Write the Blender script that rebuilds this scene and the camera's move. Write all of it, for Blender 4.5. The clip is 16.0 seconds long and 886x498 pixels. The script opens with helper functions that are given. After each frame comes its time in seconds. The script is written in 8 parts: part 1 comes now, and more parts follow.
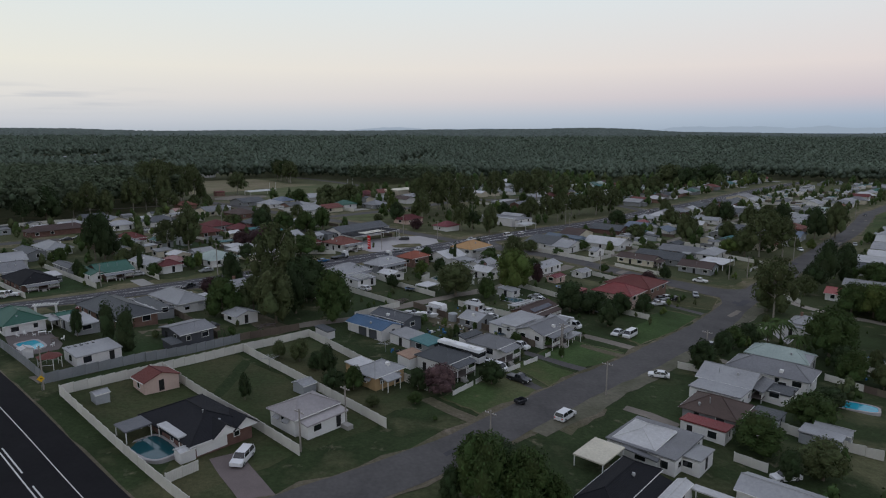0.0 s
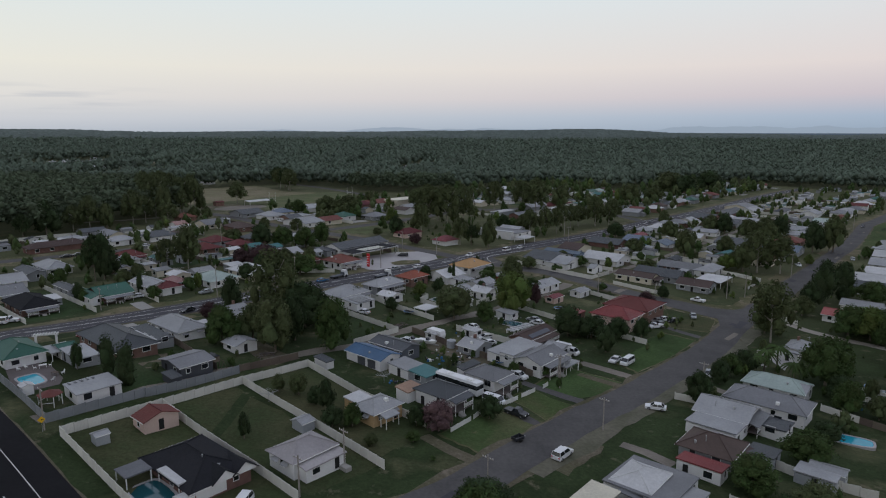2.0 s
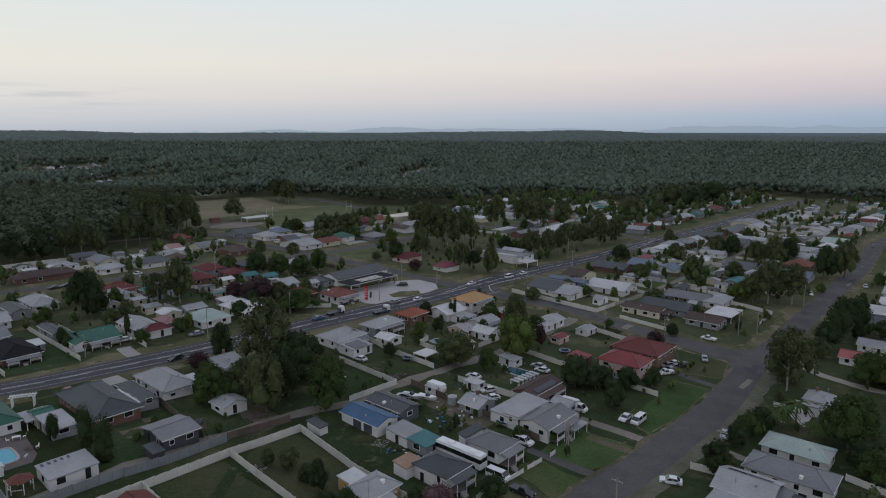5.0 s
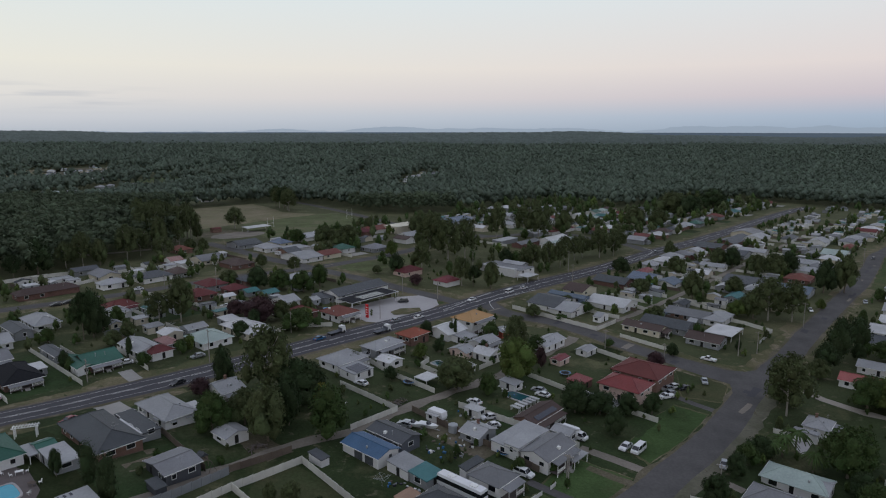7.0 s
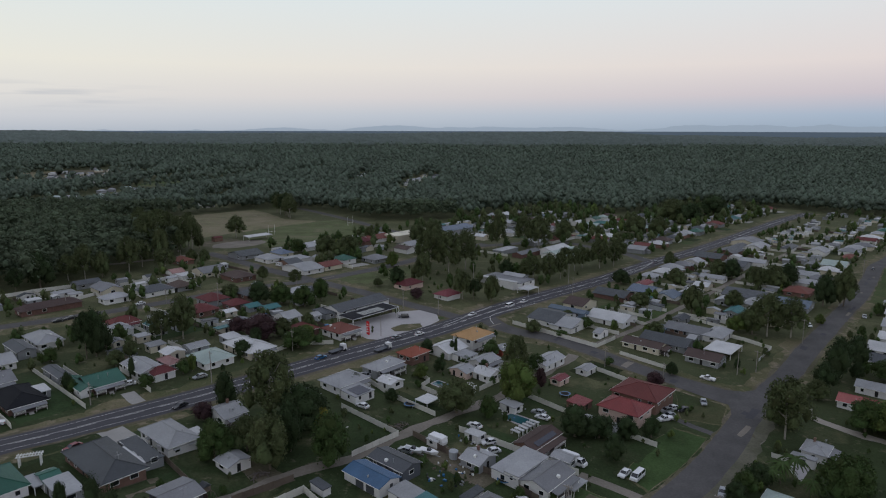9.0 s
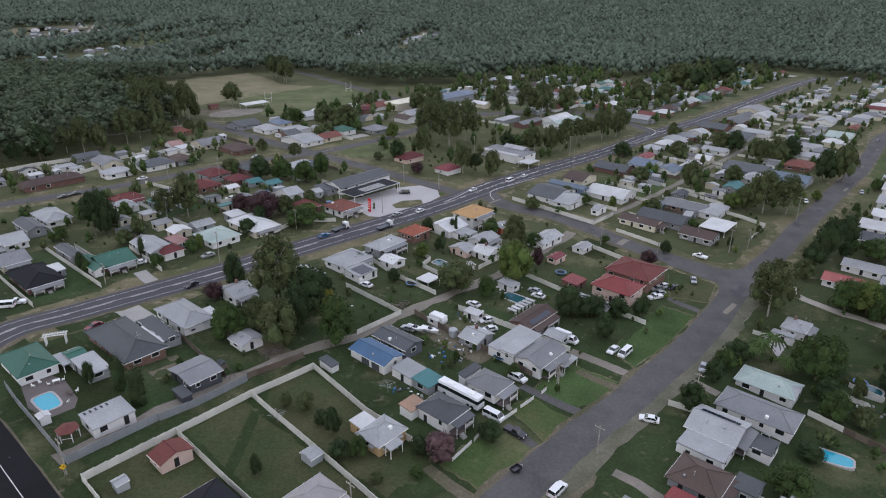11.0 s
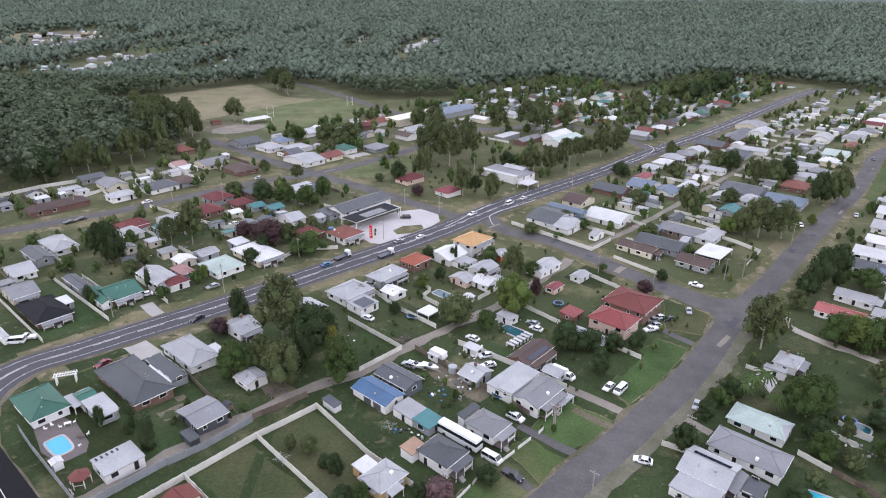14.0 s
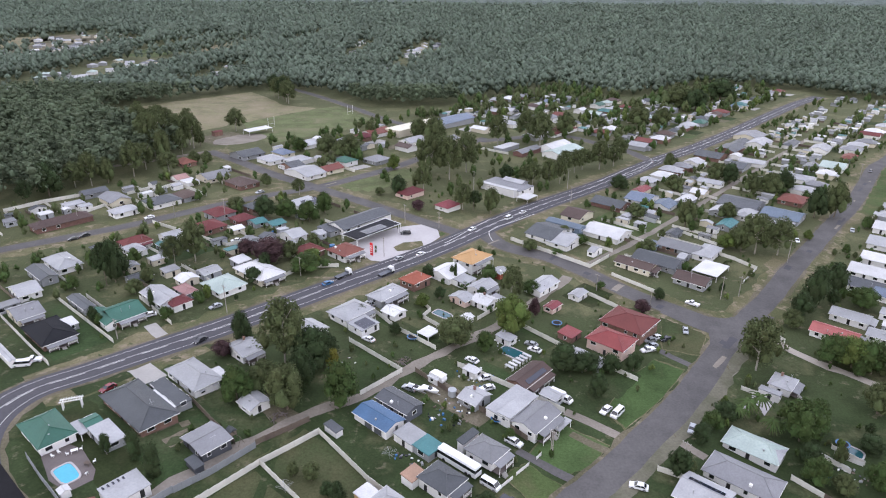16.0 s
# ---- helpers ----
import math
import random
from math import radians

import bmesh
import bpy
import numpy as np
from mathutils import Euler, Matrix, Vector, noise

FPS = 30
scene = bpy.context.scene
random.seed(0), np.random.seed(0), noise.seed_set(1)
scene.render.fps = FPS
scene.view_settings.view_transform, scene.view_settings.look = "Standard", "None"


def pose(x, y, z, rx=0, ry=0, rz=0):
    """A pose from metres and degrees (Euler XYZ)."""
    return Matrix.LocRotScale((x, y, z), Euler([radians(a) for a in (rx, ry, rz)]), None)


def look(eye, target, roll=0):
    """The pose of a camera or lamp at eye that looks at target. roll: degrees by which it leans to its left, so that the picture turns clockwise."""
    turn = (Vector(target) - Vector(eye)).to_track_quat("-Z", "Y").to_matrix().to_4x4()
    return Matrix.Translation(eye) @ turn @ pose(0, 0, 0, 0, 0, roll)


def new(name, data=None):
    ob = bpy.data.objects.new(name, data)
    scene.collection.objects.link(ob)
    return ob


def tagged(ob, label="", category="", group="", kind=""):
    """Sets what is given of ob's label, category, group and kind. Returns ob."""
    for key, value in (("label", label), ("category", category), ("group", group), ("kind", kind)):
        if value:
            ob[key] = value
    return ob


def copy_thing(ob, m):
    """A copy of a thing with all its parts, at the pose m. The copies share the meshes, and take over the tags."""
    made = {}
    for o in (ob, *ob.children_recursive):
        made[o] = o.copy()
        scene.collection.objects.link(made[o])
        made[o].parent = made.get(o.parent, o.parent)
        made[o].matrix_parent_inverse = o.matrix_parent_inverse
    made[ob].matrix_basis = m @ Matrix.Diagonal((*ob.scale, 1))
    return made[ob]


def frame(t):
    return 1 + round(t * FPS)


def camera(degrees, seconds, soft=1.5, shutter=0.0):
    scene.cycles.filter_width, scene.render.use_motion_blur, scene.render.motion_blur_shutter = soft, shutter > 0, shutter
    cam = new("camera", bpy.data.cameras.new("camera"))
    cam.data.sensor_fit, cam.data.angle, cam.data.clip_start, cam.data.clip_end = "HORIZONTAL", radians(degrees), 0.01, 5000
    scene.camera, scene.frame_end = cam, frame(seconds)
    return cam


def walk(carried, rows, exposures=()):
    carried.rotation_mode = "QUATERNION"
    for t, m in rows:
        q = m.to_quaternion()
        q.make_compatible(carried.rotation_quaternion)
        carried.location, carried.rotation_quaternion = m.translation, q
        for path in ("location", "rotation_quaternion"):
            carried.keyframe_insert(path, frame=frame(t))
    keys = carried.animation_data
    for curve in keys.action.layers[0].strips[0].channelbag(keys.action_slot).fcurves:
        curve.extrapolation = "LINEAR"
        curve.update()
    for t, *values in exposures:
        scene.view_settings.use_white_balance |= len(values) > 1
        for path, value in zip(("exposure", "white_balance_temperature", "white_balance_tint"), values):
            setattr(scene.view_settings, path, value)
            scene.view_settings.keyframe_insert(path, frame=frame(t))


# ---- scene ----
cam = camera(68.5, 16.0, soft=1.1, shutter=0.5)
METRES, EYE, TILT, LEAN, TURN = 65.0, 48.75, -10.4, 0.0, 0.0
GLOW, SUN = -0.12, 0.12
ROWS = [
    (0, 0, 0, 0, 0, 0, -0),
    (0.5, 0, -0.006, 0.025, -0.01, -0.01, -0.01),
    (1, 0.0002, -0.0121, 0.0541, -0.01, 0, -0.01),
    (1.5, 0.0029, -0.0156, 0.0812, -0.01, 0, -0),
    (2, 0.0051, -0.0131, 0.1114, -0.03, -0, 0.01),
    (2.5, 0.0065, -0.0004, 0.1416, -0.04, -0.01, 0.02),
    (3, 0.0077, 0.0227, 0.176, -0.03, -0, 0.03),
    (3.5, 0.0076, 0.0517, 0.2093, -0.01, -0.02, 0.04),
    (4, 0.0069, 0.0903, 0.2469, -0, -0.02, 0.05),
    (6.5, 0.0017, 0.123, 0.396, 0.04, -0.04, -0.05),
    (7, 0.0016, 0.117, 0.4251, 0.04, -0.05, -0.06),
    (7.5, 0.0016, 0.1125, 0.4522, 0.05, -0.07, -0.08),
    (8, 0.0015, 0.1076, 0.4817, 0.06, -0.08, -0.09),
    (8.5, 0.0015, 0.1026, 0.5094, 0.08, -0.11, -0.09),
    (9, 0.001, 0.0983, 0.5388, 0.09, -0.15, -0.11),
    (9.5, 0.0017, 0.0922, 0.5637, 0.11, -0.33, -0.12),
    (9.6, 0.0015, 0.0909, 0.5686, 0.112, -1.3, -0.132),
    (9.7, 0.0013, 0.0896, 0.5735, 0.114, -2.25, -0.144),
    (9.8, 0.0012, 0.0882, 0.5784, 0.116, -3.7, -0.156),
    (9.9, 0.001, 0.0869, 0.5833, 0.118, -5, -0.168),
    (10, 0.0008, 0.0856, 0.5882, 0.12, -6.7, -0.18),
    (10.1, 0.0009, 0.0846, 0.5943, 0.1232, -8, -0.1836),
    (10.2, 0.0009, 0.0837, 0.6004, 0.1264, -9.5, -0.1872),
    (10.3, 0.001, 0.0827, 0.6065, 0.1296, -10.75, -0.1908),
    (10.4, 0.001, 0.0818, 0.6125, 0.1328, -11.6, -0.1944),
    (10.5, 0.0011, 0.0808, 0.6186, 0.136, -12.1, -0.198),
    (10.7, 0.0012, 0.0789, 0.6308, 0.1424, -12.4, -0.2052),
    (12.5, 0.0022, 0.0617, 0.7403, 0.2, -12.43, -0.27),
    (13, 0.0026, 0.0561, 0.7703, 0.2, -12.44, -0.26),
    (13.5, 0.0029, 0.0511, 0.798, 0.2, -12.45, -0.27),
    (14, 0.0026, 0.0461, 0.8286, 0.21, -12.47, -0.28),
    (14.5, 0.0028, 0.0413, 0.8567, 0.21, -12.46, -0.28),
    (15, 0.0031, 0.036, 0.8867, 0.22, -12.46, -0.29),
    (15.5, 0.0029, 0.0312, 0.915, 0.21, -12.46, -0.3),
    (16, 0.0028, 0.0263, 0.9451, 0.21, -12.46, -0.31),
]

EXPOSURES = [(0.0, 0.0, 6400, 9.5), (9.5, 0.0, 6400, 9.5), (10.0, 0.3, 6450, 10), (10.2, 0.42, 6450, 10), (12.3, 1.75, 6600, 16), (16.0, 1.75, 6600, 16)]
walk(cam, [(t, pose(0, 0, EYE, TILT, LEAN, TURN) @ pose(METRES * x, METRES * y, METRES * z, 90 + pitch, roll, yaw)) for t, x, y, z, yaw, pitch, roll in ROWS], EXPOSURES)

A = radians(49.0)          # the town's street grid
CA, SA = math.cos(A), math.sin(A)


def step(a, b, x):
    k = min(1.0, max(0.0, (x - a) / (b - a)))
    return k * k * (3 - 2 * k)


def ground(x, y):
    """Height of the land: the town lies on a gentle side slope, far hills rise behind."""
    z = -2.5 - 5.0 * math.tanh((x - 20) / 70) * (1 - 0.5 * step(200, 600, y))
    z += 3.3 * step(-36, -84, x) * (1 - step(130, 190, y)) - 1.8 * step(58, 94, x) * (1 - step(170, 240, y))
    if y > 520:
        z -= 7 * step(520, 1000, y) * (1 - step(1400, 2400, y))
        if y > 1400:
            ridge = 30 + 7 * math.sin(x / 610 + 1.0) + 5 * math.sin(x / 270)
            ridge += 18 * math.exp(-((x - 990) / 260) ** 2) - 16 * step(1300, 2600, x) + 6 * step(-800, -2600, x)
            z += ridge * step(1500, 4200, y)
    return z


# ---- light ----
world = bpy.data.worlds.new("dusk_sky")
scene.world = world
world.use_nodes = True
wn, wl = world.node_tree.nodes, world.node_tree.links
wn.clear()


def wmath(op, a, b=None, c=None):
    n = wn.new("ShaderNodeMath")
    n.operation = op
    for i, v in enumerate((a, b, c)):
        if v is None:
            continue
        if isinstance(v, (int, float)):
            n.inputs[i].default_value = v
        else:
            wl.new(v, n.inputs[i])
    return n.outputs[0]


def ramp_fill(ramp, stops):
    e = ramp.color_ramp.elements
    while len(e) < len(stops):
        e.new(0.5)
    for el, (p, c) in zip(e, stops):
        el.position, el.color = p, (*c, 1)


w_co = wn.new("ShaderNodeTexCoord")
w_xyz = wn.new("ShaderNodeSeparateXYZ")
wl.new(w_co.outputs["Generated"], w_xyz.inputs[0])
w_el = wmath("ARCSINE", w_xyz.outputs[2])                       # elevation, radians
w_az = wmath("ARCTAN2", w_xyz.outputs[0], w_xyz.outputs[1])     # azimuth from +y to +x
# 0..1 over -4 .. +26 degrees
w_t = wmath("MULTIPLY_ADD", w_el, 1 / radians(30), 4 / 30)


def el(deg):
    return (deg + 4) / 30


sky_left = wn.new("ShaderNodeValToRGB")
ramp_fill(sky_left, [(0.0, (0.30, 0.33, 0.38)), (el(-0.4), (0.46, 0.50, 0.56)), (el(0.8), (0.60, 0.61, 0.64)),
                     (el(2.5), (0.75, 0.725, 0.69)), (el(5.0), (0.83, 0.805, 0.715)), (el(10.6), (0.74, 0.80, 0.80)), (1.0, (0.500, 0.535, 0.645))])
sky_right = wn.new("ShaderNodeValToRGB")
ramp_fill(sky_right, [(0.0, (0.20, 0.24, 0.30)), (el(-0.4), (0.30, 0.38, 0.48)), (el(1.0), (0.38, 0.46, 0.57)),
                      (el(2.6), (0.60, 0.54, 0.58)), (el(5.0), (0.76, 0.68, 0.66)), (el(10.6), (0.72, 0.76, 0.78)), (1.0, (0.485, 0.520, 0.635))])
for r in (sky_left, sky_right):
    wl.new(w_t, r.inputs[0])
w_mix = wn.new("ShaderNodeMix")
w_mix.data_type = "RGBA"
w_side = wmath("MULTIPLY_ADD", w_az, 1 / radians(68), 0.5)
w_clamp = wn.new("ShaderNodeClamp")
wl.new(w_side, w_clamp.inputs[0])
wl.new(w_clamp.outputs[0], w_mix.inputs[0])
wl.new(sky_left.outputs[0], w_mix.inputs[6])
wl.new(sky_right.outputs[0], w_mix.inputs[7])
# thin cloud streaks low in the west
w_cn = wn.new("ShaderNodeTexNoise")
w_map = wn.new("ShaderNodeMapping")
w_map.inputs["Scale"].default_value = (5, 5, 75)
wl.new(w_co.outputs["Generated"], w_map.inputs[0])
wl.new(w_map.outputs[0], w_cn.inputs["Vector"])
w_cn.inputs["Scale"].default_value = 1.6
w_cl = wn.new("ShaderNodeMapRange")
w_cl.inputs[1].default_value, w_cl.inputs[2].default_value = 0.47, 0.66
wl.new(w_cn.outputs[0], w_cl.inputs[0])
w_band = wmath("MULTIPLY", wmath("MAXIMUM", wmath("SUBTRACT", 1.0, wmath("MULTIPLY", wmath("ABSOLUTE", wmath("SUBTRACT", w_el, radians(2.3))), 1 / radians(1.3))), 0.0),
               wmath("MINIMUM", wmath("MAXIMUM", wmath("MULTIPLY_ADD", w_az, -1 / radians(9), -2.3), 0.0), 1.0))
w_cloud = wn.new("ShaderNodeMix")
w_cloud.data_type = "RGBA"
w_cloud.inputs[7].default_value = (0.50, 0.52, 0.56, 1)
wl.new(wmath("MULTIPLY", wmath("MULTIPLY", w_cl.outputs[0], w_band), 0.75), w_cloud.inputs[0])
wl.new(w_mix.outputs[2], w_cloud.inputs[6])
# far blue ranges on the skyline
w_n = wn.new("ShaderNodeTexNoise")
w_n.noise_dimensions = "1D"
w_n.inputs["Scale"].default_value = 26.0
w_n.inputs["Detail"].default_value = 5.0
wl.new(w_az, w_n.inputs["W"])
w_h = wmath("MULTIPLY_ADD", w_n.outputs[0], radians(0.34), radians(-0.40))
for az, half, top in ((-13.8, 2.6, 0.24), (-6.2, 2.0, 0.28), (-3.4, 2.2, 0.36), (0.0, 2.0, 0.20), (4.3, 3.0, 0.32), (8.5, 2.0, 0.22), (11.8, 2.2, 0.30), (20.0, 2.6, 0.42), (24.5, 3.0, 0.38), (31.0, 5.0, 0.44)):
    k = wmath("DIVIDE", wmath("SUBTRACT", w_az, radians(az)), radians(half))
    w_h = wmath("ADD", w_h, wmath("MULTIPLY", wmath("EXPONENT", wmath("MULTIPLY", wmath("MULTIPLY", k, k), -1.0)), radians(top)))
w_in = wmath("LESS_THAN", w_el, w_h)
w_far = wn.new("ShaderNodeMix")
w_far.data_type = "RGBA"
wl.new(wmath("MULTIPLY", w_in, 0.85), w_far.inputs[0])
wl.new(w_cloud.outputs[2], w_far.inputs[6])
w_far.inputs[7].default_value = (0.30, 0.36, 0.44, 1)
# wooded plain below the skyline, distance haze put into its blue-grey colour
w_low = wmath("LESS_THAN", w_el, radians(-0.28))
w_gnd = wn.new("ShaderNodeMix")
w_gnd.data_type = "RGBA"
wl.new(w_low, w_gnd.inputs[0])
wl.new(w_far.outputs[2], w_gnd.inputs[6])
w_gnd.inputs[7].default_value = (0.075, 0.100, 0.132, 1)
# the afterglow stands behind the camera to the left
w_glow = wmath("MULTIPLY_ADD", wmath("ADD", wmath("MULTIPLY", w_xyz.outputs[0], -0.5), wmath("MULTIPLY", w_xyz.outputs[1], -0.85)), 0.5, 0.5)
w_str = wmath("MULTIPLY_ADD", wmath("POWER", wmath("MAXIMUM", w_glow, 0.0), 2.0), GLOW, 1.0)
w_bg = wn.new("ShaderNodeBackground")
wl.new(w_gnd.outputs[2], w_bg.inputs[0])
wl.new(w_str, w_bg.inputs[1])
w_out = wn.new("ShaderNodeOutputWorld")
wl.new(w_bg.outputs[0], w_out.inputs[0])

sun = new("sun", bpy.data.lights.new("sun", "SUN"))
sun.data.energy, sun.data.angle, sun.data.color = SUN, radians(50), (1.0, 0.88, 0.78)
sun.matrix_world = look((-60, -80, 60), (0, 0, 0))

# ---- materials ----
MATS = {}


def material(name, colour, rough=0.8, metal=0.0, vary=0.18, scale=1.2, spot=0.0, bump=0.15, tint=0.0, island=0.0, wave=0.0, wave_axis="X", spec=0.3, colour2=None, depth=0.1):
    m = bpy.data.materials.new(name)
    m.use_nodes = True
    nt = m.node_tree
    n, l = nt.nodes, nt.links
    p = n["Principled BSDF"]
    p.inputs["Roughness"].default_value = rough
    p.inputs["Metallic"].default_value = metal
    p.inputs["Specular IOR Level"].default_value = spec
    co = n.new("ShaderNodeTexCoord")
    geo_pos = n.new("ShaderNodeNewGeometry").outputs["Position"]
    big = n.new("ShaderNodeTexNoise")
    big.inputs["Scale"].default_value = scale * 0.14
    big.inputs["Detail"].default_value = 5
    l.new(geo_pos, big.inputs["Vector"])
    fine = n.new("ShaderNodeTexNoise")
    fine.inputs["Scale"].default_value = scale * 1.7
    fine.inputs["Detail"].default_value = 6
    l.new(geo_pos, fine.inputs["Vector"])
    mix = n.new("ShaderNodeMix")
    mix.data_type = "RGBA"
    c2 = colour2 or tuple(c * 0.62 for c in colour)
    mix.inputs[6].default_value = (*colour, 1)
    mix.inputs[7].default_value = (*c2, 1)
    rg = n.new("ShaderNodeMapRange")
    rg.inputs[1].default_value, rg.inputs[2].default_value = 0.35, 0.68
    l.new(big.outputs[0], rg.inputs[0])
    rs = n.new("ShaderNodeMath")
    rs.operation = "MULTIPLY"
    rs.inputs[1].default_value = min(1.0, vary * 3.2)
    l.new(rg.outputs[0], rs.inputs[0])
    l.new(rs.outputs[0], mix.inputs[0])
    hsv = n.new("ShaderNodeHueSaturation")
    l.new(mix.outputs[2], hsv.inputs["Color"])
    val = n.new("ShaderNodeMath")
    val.operation = "MULTIPLY_ADD"
    l.new(fine.outputs[0], val.inputs[0])
    val.inputs[1].default_value, val.inputs[2].default_value = vary * 3.0, 1.0 - vary * 1.5
    last = val.outputs[0]
    if tint or island:
        r = n.new("ShaderNodeObjectInfo").outputs["Random"] if tint else n.new("ShaderNodeNewGeometry").outputs["Random Per Island"]
        k = tint or island
        add = n.new("ShaderNodeMath")
        add.operation = "MULTIPLY_ADD"
        l.new(r, add.inputs[0])
        add.inputs[1].default_value, add.inputs[2].default_value = 2 * k, 1 - k
        mul = n.new("ShaderNodeMath")
        mul.operation = "MULTIPLY"
        l.new(add.outputs[0], mul.inputs[0])
        l.new(last, mul.inputs[1])
        last = mul.outputs[0]
        hue = n.new("ShaderNodeMath")
        hue.operation = "MULTIPLY_ADD"
        l.new(r, hue.inputs[0])
        hue.inputs[1].default_value, hue.inputs[2].default_value = 0.05 * min(1, k * 3), 0.5 - 0.025 * min(1, k * 3)
        l.new(hue.outputs[0], hsv.inputs["Hue"])
    l.new(last, hsv.inputs["Value"])
    l.new(hsv.outputs[0], p.inputs["Base Color"])
    height = fine.outputs[0]
    if wave:
        wv = n.new("ShaderNodeTexWave")
        wv.bands_direction = wave_axis
        wv.inputs["Scale"].default_value = wave
        wv.inputs["Distortion"].default_value = 0.4
        l.new(co.outputs["Object"], wv.inputs["Vector"])
        sm = n.new("ShaderNodeMath")
        sm.operation = "MULTIPLY_ADD"
        l.new(wv.outputs[1], sm.inputs[0])
        sm.inputs[1].default_value = 0.8
        l.new(fine.outputs[0], sm.inputs[2])
        height = sm.outputs[0]
    b = n.new("ShaderNodeBump")
    b.inputs["Strength"].default_value = bump
    b.inputs["Distance"].default_value = depth
    l.new(height, b.inputs["Height"])
    l.new(b.outputs[0], p.inputs["Normal"])
    MATS[name] = m
    return m


def metal_roof(name, colour, axis="X"):
    material(name, colour, rough=0.55, metal=0.0, vary=0.15, scale=1.3, bump=0.25, tint=0.14, wave=2.1, wave_axis=axis, spec=0.28)


metal_roof("zinc", (0.325, 0.333, 0.343))
metal_roof("white", (0.53, 0.535, 0.54))
metal_roof("grey", (0.185, 0.190, 0.200))
metal_roof("slate", (0.074, 0.081, 0.089))
metal_roof("steel", (0.115, 0.15, 0.20))
metal_roof("blue", (0.075, 0.14, 0.27))
metal_roof("green", (0.035, 0.115, 0.085))
metal_roof("teal", (0.05, 0.16, 0.16))
metal_roof("zincgreen", (0.33, 0.40, 0.37))
metal_roof("pinkzinc", (0.34, 0.32, 0.325))
metal_roof("pink", (0.34, 0.20, 0.18))
metal_roof("tanroof", (0.36, 0.24, 0.16))
metal_roof("pergola", (0.13, 0.135, 0.15))
metal_roof("canopy", (0.55, 0.56, 0.58))
metal_roof("cream", (0.58, 0.54, 0.44))
metal_roof("red", (0.19, 0.040, 0.046))
metal_roof("rose", (0.30, 0.085, 0.09))
material("maroon", (0.13, 0.035, 0.035), vary=0.12, bump=0.4, tint=0.15, wave=1.4, wave_axis="Y")
material("redtile", (0.175, 0.064, 0.052), vary=0.15, bump=0.4, tint=0.12, wave=1.4, wave_axis="Y")
material("brown", (0.088, 0.062, 0.055), vary=0.15, bump=0.4, tint=0.15, wave=1.4, wave_axis="Y")
material("black", (0.022, 0.023, 0.027), rough=0.85, spec=0.12, vary=0.14, bump=0.4, tint=0.1, wave=1.4, wave_axis="Y")
material("terracotta", (0.30, 0.095, 0.062), vary=0.14, bump=0.4, wave=1.4, wave_axis="Y")
material("orange", (0.45, 0.275, 0.13), vary=0.12, bump=0.4, wave=1.4, wave_axis="Y")
material("white_wall", (0.70, 0.695, 0.685), vary=0.07, tint=0.10, scale=2, bump=0.2, wave=2.6, wave_axis="Z")
material("cream_wall", (0.60, 0.55, 0.44), vary=0.07, tint=0.08, scale=2, bump=0.2)
material("tan_wall", (0.52, 0.36, 0.19), vary=0.08, scale=2, bump=0.2, wave=2.6, wave_axis="Z")
material("pink_wall", (0.58, 0.44, 0.38), vary=0.08, scale=2, bump=0.2)
material("grey_wall", (0.26, 0.27, 0.28), vary=0.08, tint=0.15, scale=2, bump=0.2, wave=2.6, wave_axis="Z")
material("darkgrey_wall", (0.07, 0.075, 0.085), vary=0.1, scale=2, bump=0.2)
material("brick_wall", (0.215, 0.125, 0.100), vary=0.2, tint=0.15, scale=6, bump=0.5, wave=3.5, wave_axis="Z")
material("red_wall", (0.38, 0.08, 0.06), vary=0.1, scale=2, bump=0.2)
material("zinc_wall", (0.36, 0.38, 0.40), rough=0.5, vary=0.1, scale=2, bump=0.3, wave=2.1)
material("slate_wall", (0.10, 0.11, 0.13), rough=0.6, vary=0.1, scale=2, bump=0.3, wave=2.1)
material("steel_wall", (0.15, 0.20, 0.27), rough=0.6, vary=0.1, scale=2, bump=0.3, wave=2.1)
material("trim_white", (0.77, 0.77, 0.75), vary=0.06, scale=3)
material("pane", (0.015, 0.018, 0.022), rough=0.06, vary=0.05, spec=0.8, bump=0.0)
material("solar", (0.010, 0.014, 0.030), rough=0.12, vary=0.08, spec=0.7, bump=0.02)
material("dark_void", (0.02, 0.02, 0.02), rough=0.9, vary=0.1)


